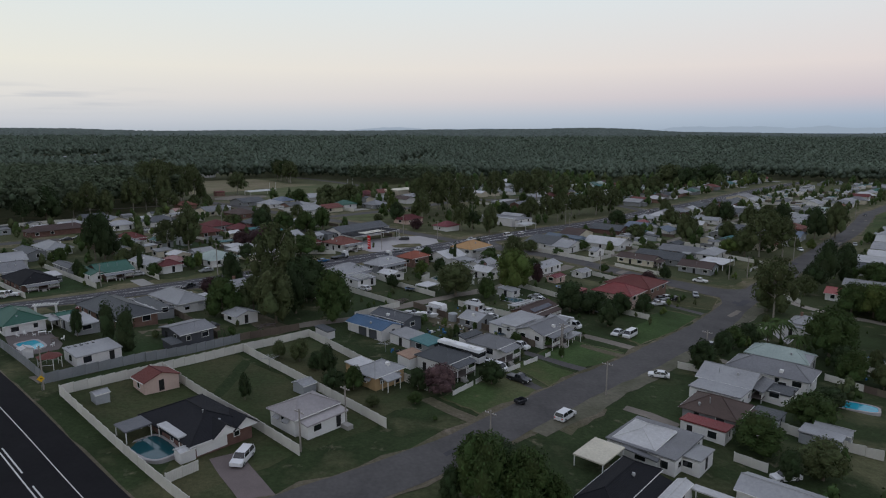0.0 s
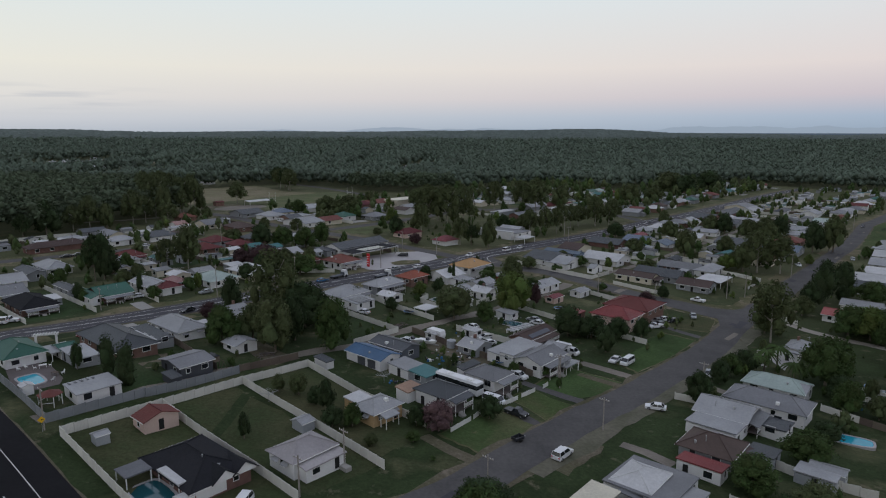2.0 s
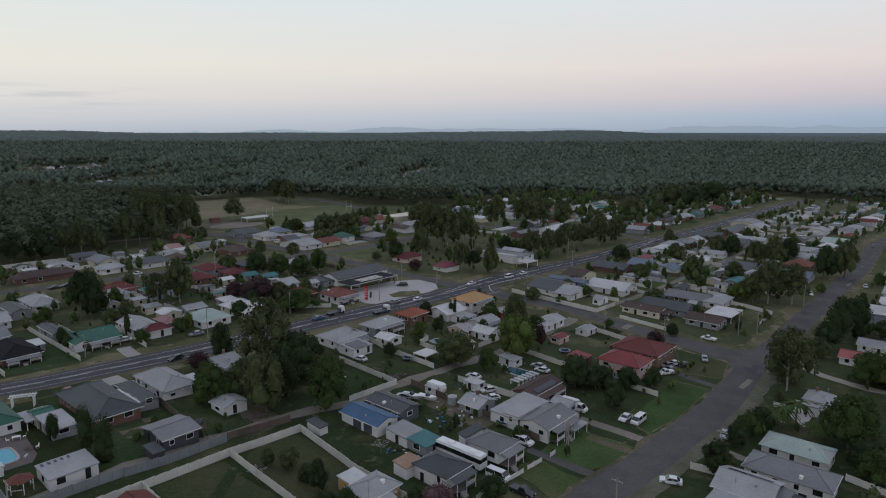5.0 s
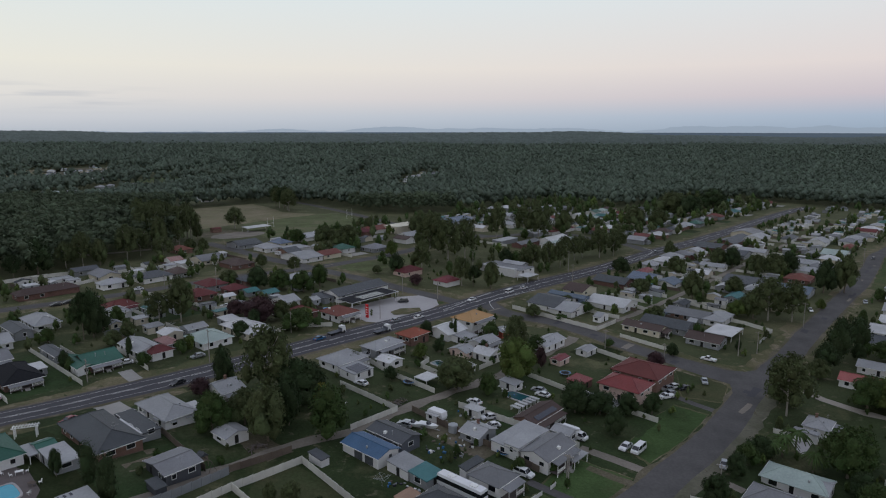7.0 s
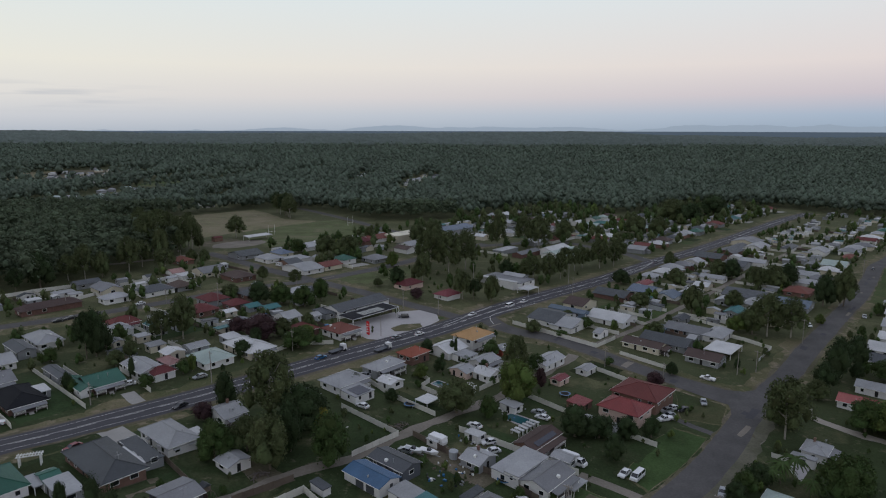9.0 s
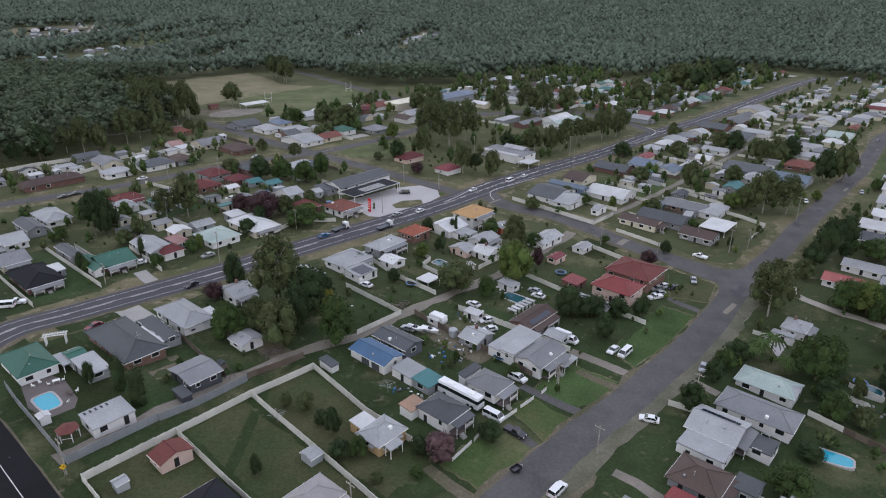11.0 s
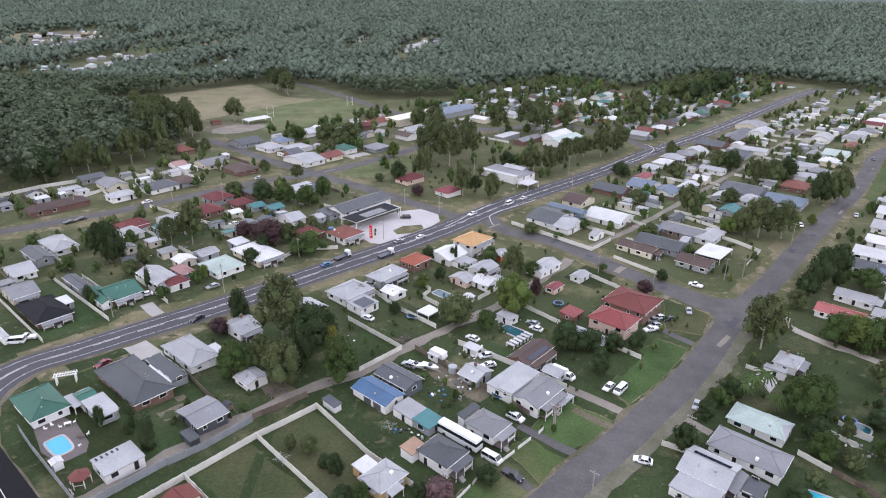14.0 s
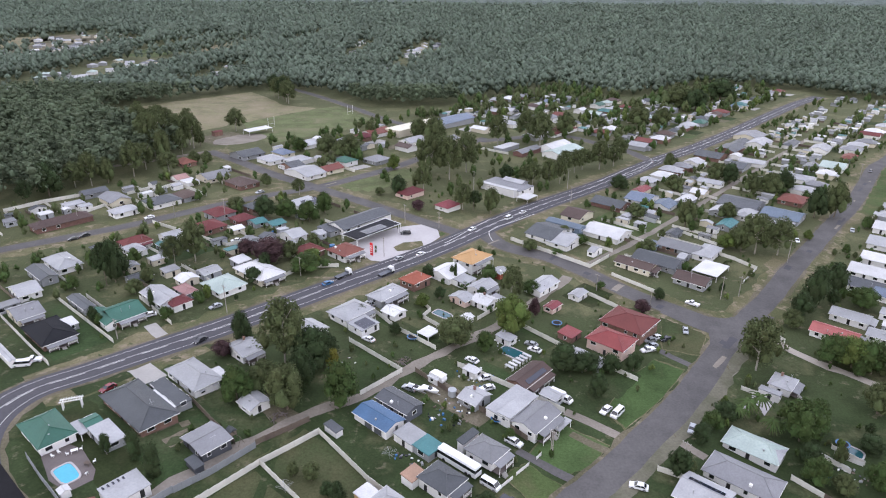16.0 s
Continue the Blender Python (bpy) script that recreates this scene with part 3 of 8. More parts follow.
def openings(b, ox, oy, a, c, h, base, r, fine):
    sill = max(0.9, h - 1.65)
    for side in range(4):
        ln = 2 * a if side in (0, 2) else 2 * c
        if ln < 3.0:
            continue
        n = max(1, int(ln / (3.6 if fine else 5.5)))
        door = side == (0 if a > c else 3)
        for k in range(n):
            if not fine and (side in (1, 2) or k > 1):
                continue
            p = (k + 0.5) / n * ln - ln / 2 + r.uniform(-0.3, 0.3)
            ww = r.choice((1.2, 1.5, 1.8, 0.9))
            x, y = ((p, -c), (a, p), (p, c), (-a, p))[side]
            if door and k == n // 2 and b.matrix_basis.translation.y > 320:
                continue
            if door and k == n // 2:
                add_door(b, ox + x, oy + y, side, 0.95, 2.1, "dark_void")
            else:
                add_window(b, ox + x, oy + y, side, min(ww, ln / n - 0.5), r.choice((1.0, 1.1, 1.25)), sill, fine)


def gablet(b, x, y, w, deep, h, rise, roof):
    """A small street-facing gable set into the main roof, with a white infill."""
    me = Mesh()
    for s in (-1, 1):
        q = [(x + s * w / 2, y - 0.3, h), (x, y - 0.3, h + rise), (x, y + deep, h + rise), (x + s * w / 2, y + deep * 0.15, h)]
        me.solid([(p, q_, z - 0.12) for p, q_, z in q], q)
    g = part("gable_roof", me, roof, b)
    me = Mesh()
    me.solid([(x - w / 2 + 0.3, y - 0.05, h - 0.02), (x + w / 2 - 0.3, y - 0.05, h - 0.02), (x, y - 0.05, h + rise - 0.22)], [(x - w / 2 + 0.3, y + 0.1, h - 0.02), (x + w / 2 - 0.3, y + 0.1, h - 0.02), (x, y + 0.1, h + rise - 0.22)])
    part("gable_infill", me, "trim_white", g)


def roof_fitting(b, r, w, d, h, shape, axis, rise):
    """A vent, whirlybird, aerial or cooler on the roof slope that faces the street."""
    run = (d if axis == "u" else w) / 2
    k = r.uniform(0.35, 0.7)
    z = h + rise * (1 - k)
    along = r.uniform(-0.2, 0.2) * (w if axis == "u" else d)
    x, y = (along, -run * k) if axis == "u" else (-run * k, along)
    me = Mesh()
    pick = r.choice(("vent", "vent", "cooler", "aerial", "flue", "flue"))
    if pick == "cooler":
        me.box(x - 0.36, x + 0.36, y - 0.36, y + 0.36, z - 0.2, z + 0.5)
        part("roof_cooler", me, "trim_white", b)
    elif pick == "vent":
        me.tube((x, y, z - 0.3), (x, y, z + 0.25), 0.17, 0.17, 8)
        me.tube((x, y, z + 0.25), (x, y, z + 0.55), 0.28, 0.2, 10)
        part("roof_vent", me, "galvanised", b)
    elif pick == "flue":
        me.tube((x, y, z - 0.3), (x, y, z + 1.0), 0.08, 0.08, 7)
        me.tube((x, y, z + 1.0), (x, y, z + 1.12), 0.14, 0.14, 7)
        part("flue", me, "galvanised", b)
    else:
        me.tube((x, y, z - 0.2), (x, y, z + 2.2), 0.03, 0.03, 5)
        me.tube((x - 0.8, y, z + 2.0), (x + 0.8, y, z + 2.0), 0.02, 0.02, 4)
        for q in (-0.6, -0.2, 0.2, 0.6):
            me.tube((x + q, y - 0.35, z + 2.0), (x + q, y + 0.35, z + 2.0), 0.015, 0.015, 4)
        part("aerial", me, "galvanised", b)


def window_hood(b, x, y, side, z):
    me = Mesh()
    me.solid([(-0.8, 0, z), (0.8, 0, z), (0.85, -0.7, z - 0.4), (-0.85, -0.7, z - 0.4)], [(-0.8, 0, z + 0.05), (0.8, 0, z + 0.05), (0.85, -0.7, z - 0.35), (-0.85, -0.7, z - 0.35)])
    part("window_hood", me, "zinc", b, at=Matrix.Translation((x, y, 0)) @ Matrix.Rotation(side * math.pi / 2, 4, "Z"))


def verandah(b, x, y, w, h, roof, deep=2.2, floor=0.75):
    """A front verandah: low sloping roof on posts, timber deck, white balustrade and steps."""
    v = part("verandah", Mesh_box(x - w / 2, x + w / 2, y - deep, y, floor - 0.18, floor), "deck", b)
    me = Mesh()
    q = [(x - w / 2 - 0.2, y - deep - 0.25, h - 0.55), (x + w / 2 + 0.2, y - deep - 0.25, h - 0.55), (x + w / 2 + 0.2, y + 0.1, h - 0.02), (x - w / 2 - 0.2, y + 0.1, h - 0.02)]
    me.solid([(p, r, z - 0.1) for p, r, z in q], q)
    part("verandah_roof", me, roof, v)
    n = max(2, int(w / 2.6))
    for k in range(n + 1):
        p = x - w / 2 + 0.08 + (w - 0.16) * k / n
        part("post", Mesh_box(p - 0.06, p + 0.06, y - deep + 0.02, y - deep + 0.14, -1.2, h - 0.6), "trim_white", v)
    gap = 1 if n > 2 else 0
    for k in range(n):
        if k == gap:
            continue
        p, r = x - w / 2 + 0.14 + (w - 0.16) * k / n, x - w / 2 + 0.02 + (w - 0.16) * (k + 1) / n
        m = max(2, int((r - p) / 0.2))
        out = [(p, floor + 0.93), (p, floor + 0.1)]
        for i in range(m):
            t = (r - p) / m
            out += [(p + t * (i + 0.5), floor + 0.1), (p + t * (i + 0.5), floor + 0.85), (p + t * (i + 0.99), floor + 0.85), (p + t * (i + 0.99), floor + 0.1)][:4 if i < m - 1 else 2]
        out += [(r, floor + 0.85), (r, floor + 0.93)]
        me = Mesh()
        me.solid([(q, y - deep + 0.06, z) for q, z in out], [(q, y - deep + 0.10, z) for q, z in out])
        part("balustrade", me, "trim_white", v)
    p = x - w / 2 + 0.08 + (w - 0.16) * (gap + 0.5) / n
    me = Mesh()
    out = [(y - deep + 0.02, -1.0)]
    for k in range(4):
        out += [(y - deep - 0.28 * k, floor - 0.19 * (k + 1)), (y - deep - 0.28 * (k + 1), floor - 0.19 * (k + 1))]
    out.append((y - deep - 1.12, -1.0))
    me.solid([(p - 0.6, q, z) for q, z in out], [(p + 0.6, q, z) for q, z in out])
    part("steps", me, "concrete", v)


def Mesh_box(*e):
    me = Mesh()
    me.box(*e)
    return me


LAST = {}
FOOT = []


def house(x, y, w, d, h, shape, axis, roof, wall, kind="house", name="house", rise=None, solar=0, raised=0, doors=0, stripes=0, pyramid=0, porch=0, hoods=0, ang=None, label=""):
    ang = A if ang is None else ang
    b = empty(name, x, y, ang)
    FOOT.append((x, y, max(w, d) * 0.5))
    r = random.Random(int(x * 11 + y * 17))
    small = min(w, d)
    if rise is None:
        rise = {"hip": 0.22, "gable": 0.15 if kind == "shed" else 0.175}.get(shape, 0) * (small if shape == "hip" else (d if axis == "u" else w))
        rise = min(rise, 2.3)
    base = -1.6
    add_roof(b, 0, 0, w, d, h, shape, axis, roof, rise, y > 270)
    a, c = add_walls(b, 0, 0, w, d, h, shape, axis, rise, wall, 0.85 if raised else base)
    if raised:
        # Near-black box stands in for the shade under the raised floor.
        me = Mesh()
        me.box(-a + 0.5, a - 0.5, -c + 0.5, c - 0.5, base, 0.85)
        part("subfloor", me, "dark_void", b)
    fine = y < 270
    if wall != "none" and not doors and small > 3.2 and y < 430:
        openings(b, 0, 0, a, c, h, base, r, fine)
    if name == "brick_bungalow":
        for k in (-0.30, -0.06):
            add_door(b, k * 2 * a, -c, 0, 2.6, 2.2, "trim_white", "garage_door")
        for k in (0.02, 0.33):
            gablet(b, k * w, -d / 2, 4.6, 5.0, h, 1.7, roof)
    if doors:
        for k in (-0.25, 0.05):
            add_door(b, -a, k * 2 * c, 3, 2.7, 2.5, "slate", "roller_door")
        add_door(b, a * 0.2, -c, 0, 0.9, 2.1, "slate")
    if wall == "none" and kind == "house":
        kind = "carport"
    if solar == 2:
        solar_strip(b, w, d, h, rise)
    elif solar:
        solar_panels(b, 0, 0, w, d, h, shape, axis, rise)
    if fine and kind == "house" and not porch and not raised and shape in ("hip", "gable") and name == "house" and a > 3 and wall != "none" and r.random() < 0.35:
        porch = 1 + r.randrange(2)
    if porch > 0:
        verandah(b, 0, -c, a * 1.7, h, roof if porch > 1 else "grey")
    if hoods:
        for k in (-0.55, 0.45):
            window_hood(b, k * a, -c, 0, h - 0.55)
        for k in (-0.4, 0.35):
            window_hood(b, -a, k * c, 3, h - 0.55)
    if stripes:
        for k in range(5):
            me = Mesh()
            me.box(-w * 0.42 + k * 1.1, -w * 0.42 + k * 1.1 + 0.45, d * 0.30, d * 0.44, h + 0.36, h + 0.47)
            part("skylight", me, "solar", b)
    if pyramid:
        add_roof(b, -w * 0.08, d * 0.12, w * 0.72, d * 0.62, h + 0.48, "hip", "u", "white", 1.5)
    if fine and shape in ("hip", "gable") and kind == "house" and r.random() < 0.06:
        me = Mesh()
        me.box(-0.3, 0.3, -0.3, 0.3, h, h + rise + 0.7)
        me.box(-0.36, 0.36, -0.36, 0.36, h + rise + 0.55, h + rise + 0.72)
        part("chimney", me, "brick_wall", b, at=Matrix.Translation((a * 0.35, c * 0.3, 0)))
    if fine and shape in ("hip", "gable") and small > 5:
        for _ in range(r.randrange(0, 3)):
            roof_fitting(b, r, w, d, h, shape, axis, rise)
    words = label or "%s, %s, %s %s roof" % (kind.replace("_", " "), WALLS[wall], SHAPES[shape], WORDS[roof])
    tagged(b, " ".join(words.split()).replace(" ,", ","), kind.replace("_", " "), "buildings of the town")
    LAST["b"], LAST["x"], LAST["y"], LAST["ang"] = b, x, y, ang
    return b


def wing(x, y, w, d, h, shape, axis, roof, wall, solar=0):
    """A lean-to, verandah or extension of the house built last."""
    b = LAST["b"]
    c, s = math.cos(LAST["ang"]), math.sin(LAST["ang"])
    dx, dy = x - LAST["x"], y - LAST["y"]
    ox, oy = dx * c + dy * s, -dx * s + dy * c
    hz = h + ground(x, y) - ground(LAST["x"], LAST["y"])
    rise = {"hip": 0.22, "gable": 0.18}.get(shape, 0) * min(w, d)
    add_roof(b, ox, oy, w, d, hz, shape, axis, roof, rise, y > 270)
    a, e = add_walls(b, ox, oy, w, d, hz, shape, axis, rise, wall, -1.8)
    if wall != "none" and (min(w, d) > 4.5 or (y < 270 and max(w, d) > 5)):
        openings(b, ox, oy, a, e, hz, -1.8, random.Random(int(x * 3 + y)), y < 270)
    if solar:
        solar_panels(b, ox, oy, w, d, hz, shape, axis, rise)


def shed(x, y, w, d, h, shape, axis, roof, wall, shift=0.0, **more):
    x, y = x + shift * CA, y + shift * SA
    kind = "carport" if wall == "none" else "shed"
    return house(x, y, w, d, h, shape, axis, roof, wall, kind=kind, name="shed" if kind == "shed" else "carport", **more)


def solar_strip(b, w, d, h, rise):
    """A single row of panels just under the ridge of a long roof."""
    me = Mesh()
    me.box(-0.85, 0.85, -0.5, 0.5, 0.05, 0.10)
    data = me.data("solar_panel", ["solar"])
    slope = math.atan2(rise, w / 2)
    n = int(d * 0.8 / 1.06)
    for k in range(n):
        part("solar_panel", data, "", b, at=Matrix.Translation((w * 0.12, (k - n / 2 + 0.5) * 1.06, h + rise * 0.76)) @ Matrix.Rotation(slope, 4, "Y"))


def solar_panels(b, ox, oy, w, d, h, shape, axis, rise):
    flat = shape in ("flat", "skillion")
    half = d / 2
    slope = math.atan2(rise, half) if not flat else math.atan2(0.45 if shape == "skillion" else 0.06, d)
    n = max(2, min(12, int(w * 0.7 / 1.05)))
    deep = (d if flat else half) * 0.8
    rows = max(1, min(3, int(deep / 1.75)))
    me = Mesh()
    me.box(-0.5, 0.5, 0, 1.65, 0.05, 0.10)
    data = me.data("solar_panel", ["solar"])
    for i in range(n):
        for j in range(rows):
            y0 = -half + 0.5 + j * 1.72 * math.cos(slope)
            z0 = h + 0.03 + (y0 + half) * math.tan(slope)
            part("solar_panel", data, "", b, at=Matrix.Translation((ox + (i - n / 2 + 0.5) * 1.05, oy + y0, z0)) @ Matrix.Rotation(slope, 4, "X"))


# ---- fences ----
PANELS = {}


def fence(kind, height, *pts, gap=2.4):
    mat = kind + "_fence"
    far = gap > 3
    if (kind, height, far) not in PANELS:
        me = Mesh()
        me.box(0, 1, -0.025, 0.025, -0.4, height - 0.06)
        me.box(0, 1, -0.04, 0.04, height - 0.06, height)
        if kind != "white":
            me.box(0, 1, -0.04, 0.04, 0.05, 0.12)
        if far:
            me.box(-0.02, 0.02, -0.07, 0.07, -0.4, height + 0.08)
        p = Mesh()
        p.box(-0.07, 0.07, -0.07, 0.07, -0.4, height + 0.08)
        PANELS[kind, height, far] = me.data("panel", [mat]), p.data("post", [mat])
    panel, post = PANELS[kind, height, far]
    x0, y0 = pts[0]
    b = empty("fence", x0, y0, 0)
    z0 = ground(x0, y0)
    for (xa, ya), (xb, yb) in zip(pts, pts[1:]):
        ln = math.hypot(xb - xa, yb - ya)
        n = max(1, round(ln / gap))
        ang = math.atan2(yb - ya, xb - xa)
        for k in range(n):
            X, Y = xa + (xb - xa) * k / n, ya + (yb - ya) * k / n
            X2, Y2 = xa + (xb - xa) * (k + 1) / n, ya + (yb - ya) * (k + 1) / n
            za, zb = ground(X, Y) - z0, ground(X2, Y2) - z0
            m = Matrix.Translation((X - x0, Y - y0, (za + zb) / 2)) @ Matrix.Rotation(ang, 4, "Z") @ Matrix.Diagonal((ln / n - 0.1, 1, 1, 1))
            part("panel", panel, "", b, at=m)
            if not far:
                part("post", post, "", b, at=Matrix.Translation((X - x0, Y - y0, za)))
    words = {"cream": "cream steel panel fence round a mown yard", "grey": "grey steel panel fence beside the lane", "timber": "weathered timber paling fence between yards",
             "white": "low white front fence by the street"}[kind]
    tagged(b, words, "fence", "fences of the town")
    return b


# ---- trees ----
def ball(n_sub):
    bm = bmesh.new()
    bmesh.ops.create_icosphere(bm, subdivisions=n_sub, radius=1)
    v = [tuple(q.co) for q in bm.verts]
    f = [tuple(q.index for q in p.verts) for p in bm.faces]
    bm.free()
    return np.array(v), np.array(f)


BALL1 = ball(1)
BALL0 = np.array([(1, 0, 0), (-1, 0, 0), (0, 1, 0), (0, -1, 0), (0, 0, 1), (0, 0, -1)], float), np.array([(0, 2, 4), (2, 1, 4), (1, 3, 4), (3, 0, 4), (2, 0, 5), (1, 2, 5), (3, 1, 5), (0, 3, 5)])


def leaf_cards(rng, centre, normal, size, bias=0.6, flat=1.0):
    """Small bent leaf sprays, two triangles each."""
    n = len(centre)
    d = normal * bias + rng.normal(size=(n, 3)) * 0.6
    d /= np.linalg.norm(d, axis=1)[:, None] + 1e-9
    a = np.cross(d, rng.normal(size=(n, 3)))
    a /= np.linalg.norm(a, axis=1)[:, None] + 1e-9
    b = np.cross(d, a)
    s = size * rng.uniform(0.6, 1.35, (n, 1))
    k = np.array([1, 1, flat])
    v = np.stack([centre - a * s * k, centre + (d * 0.25 - b * 0.55) * s * k, centre + a * s * k, centre + (d * 0.25 + b * 0.55) * s * k], 1).reshape(-1, 3)
    i = np.arange(n)[:, None] * 4
    f = np.concatenate([i + [0, 1, 2], i + [0, 2, 3]], 0)
    return v, f


def mesh_from(name, vs, fs, mats, idx=None):
    v, f = np.concatenate(vs), np.concatenate([q + o for q, o in zip(fs, np.cumsum([0] + [len(a) for a in vs[:-1]]))])
    me = bpy.data.meshes.new(name)
    me.vertices.add(len(v))
    me.vertices.foreach_set("co", v.astype(np.float32).ravel())
    me.loops.add(f.size)
    me.loops.foreach_set("vertex_index", f.astype(np.int32).ravel())
    me.polygons.add(len(f))
    me.polygons.foreach_set("loop_start", np.arange(0, f.size, 3, dtype=np.int32))
    for m in mats:
        me.materials.append(MATS[m])
    if idx is not None:
        me.polygons.foreach_set("material_index", idx.astype(np.int32))
    me.update()
    me.validate()
    return me


def crown(name, seed, mat, lobes, spread, low, high, radius, cards, size, core=0.78):
    """Crown of unit height and unit radius: lobes hold a rough inner mass and many leaf sprays."""
    rng = np.random.default_rng(seed)
    vs, fs = [], []
    for k in range(lobes):
        t = (k + 0.5) / lobes
        az = k * 2.4 + rng.uniform(-0.4, 0.4)
        z = low + (high - low) * (t if lobes > 1 else 0.5)
        prof = math.sin(math.pi * min(1, 0.18 + 0.80 * t)) ** 0.7
        rr = spread * prof * rng.uniform(0.55, 1.0) * (1 if k < lobes - 1 else 0.15)
        c = np.array([math.cos(az) * rr, math.sin(az) * rr, z])
        lr = radius * rng.uniform(0.75, 1.2)
        sc = np.array([lr, lr, lr * 0.62])
        v, f = BALL1
        bump = 1 + rng.uniform(-0.28, 0.28, (len(v), 1))
        vs.append(c + v * bump * sc * core)
        fs.append(f)
        d = rng.normal(size=(cards, 3))
        d /= np.linalg.norm(d, axis=1)[:, None]
        d[:, 2] = np.where(d[:, 2] < -0.45, -d[:, 2], d[:, 2])
        pos = c + d * sc * rng.uniform(0.72, 1.14, (cards, 1))
        v, f = leaf_cards(rng, pos, d, size, flat=0.5)
        vs.append(v)
        fs.append(f)
    return mesh_from(name, vs, fs, [mat])


def trunk(name, seed, mat, height, r0, limbs, reach):
    rr = random.Random(seed)
    me = Mesh()
    pts = [Vector((0, 0, -0.06)), Vector((rr.uniform(-0.05, 0.05), rr.uniform(-0.05, 0.05), height * 0.5)), Vector((rr.uniform(-0.08, 0.08), rr.uniform(-0.08, 0.08), height))]
    me.tube(pts[0], pts[1], r0, r0 * 0.75, 8)
    me.tube(pts[1], pts[2], r0 * 0.75, r0 * 0.4, 8)
    for k in range(limbs):
        az = k * 2.4 + rr.uniform(-0.5, 0.5)
        p = pts[1].lerp(pts[2], rr.uniform(0.0, 0.9))
        q = p + Vector((math.cos(az) * reach * rr.uniform(0.5, 1), math.sin(az) * reach * rr.uniform(0.5, 1), rr.uniform(0.12, 0.3)))
        me.tube(p, q, r0 * 0.45, r0 * 0.15, 6)
    return me.data(name, [mat])


TREES = {}


def tree_kind(kind, n, bark, mat, label, **c):
    made = []
    for s in range(n):
        tr = trunk("trunk", s + 3, bark, c.get("bole", 0.55), c.get("thick", 0.05), c.get("limbs", 5), c.get("reach", 0.5))
        cr = crown("crown", s * 7 + len(TREES) * 101 + 1, mat, c["lobes"], c["spread"], c["low"], c["high"], c["radius"], c["cards"], c["size"], c.get("core", 0.78))
        made.append((tr, cr))
    TREES[kind] = made, label


tree_kind("gum", 3, "pale_bark", "leaf_olive", "tall eucalyptus with an open olive crown and pale limbs", lobes=19, spread=0.74, low=0.34, high=0.93, radius=0.29, cards=150, size=0.050, bole=0.70, thick=0.04, limbs=9, reach=0.6, core=0.6)
tree_kind("darkgum", 3, "bark", "leaf_dark", "tall dark eucalyptus with a ragged crown", lobes=15, spread=0.68, low=0.46, high=0.93, radius=0.29, cards=150, size=0.056, bole=0.72, thick=0.04, limbs=8, reach=0.55, core=0.6)
tree_kind("round", 3, "bark", "leaf_green", "dense broad-leaved green garden tree", lobes=17, spread=0.70, low=0.24, high=0.88, radius=0.37, cards=165, size=0.056, bole=0.5, thick=0.06)
tree_kind("dark", 3, "bark", "leaf_dark", "dense dark green garden tree", lobes=16, spread=0.68, low=0.22, high=0.88, radius=0.38, cards=155, size=0.056, bole=0.5, thick=0.06)
tree_kind("olive", 2, "bark", "leaf_olive", "leafy olive-green tree in a yard", lobes=17, spread=0.70, low=0.24, high=0.88, radius=0.36, cards=165, size=0.056, bole=0.5, thick=0.06)
tree_kind("bright", 2, "bark", "leaf_bright", "fresh light-green tree with drooping foliage", lobes=15, spread=0.68, low=0.22, high=0.86, radius=0.38, cards=155, size=0.060, bole=0.5, thick=0.05)
tree_kind("yellow", 1, "bark", "leaf_yellow", "small tree with yellow-green leaves", lobes=11, spread=0.65, low=0.3, high=0.85, radius=0.40, cards=135, size=0.069, bole=0.5, thick=0.06)
tree_kind("purple", 2, "bark", "leaf_purple", "garden tree with dark purple leaves", lobes=13, spread=0.68, low=0.24, high=0.86, radius=0.40, cards=145, size=0.066, bole=0.5, thick=0.06)
tree_kind("blossom", 1, "bark", "leaf_blossom", "garden tree in dusky pink blossom", lobes=15, spread=0.70, low=0.25, high=0.86, radius=0.36, cards=155, size=0.053, bole=0.5, thick=0.05)
tree_kind("cypress", 2, "bark", "leaf_dark", "narrow dark green cypress", lobes=9, spread=0.30, low=0.10, high=0.90, radius=0.62, cards=135, size=0.069, bole=0.4, thick=0.08, limbs=2, reach=0.2)
tree_kind("shrub", 3, "bark", "leaf_green", "low rounded green garden shrub", lobes=6, spread=0.55, low=0.25, high=0.70, radius=0.50, cards=93, size=0.088, bole=0.3, thick=0.06, limbs=3, reach=0.3)
tree_kind("oliveshrub", 2, "bark", "leaf_olive", "low rounded olive-green garden shrub", lobes=6, spread=0.55, low=0.25, high=0.70, radius=0.50, cards=93, size=0.088, bole=0.3, thick=0.06, limbs=3, reach=0.3)


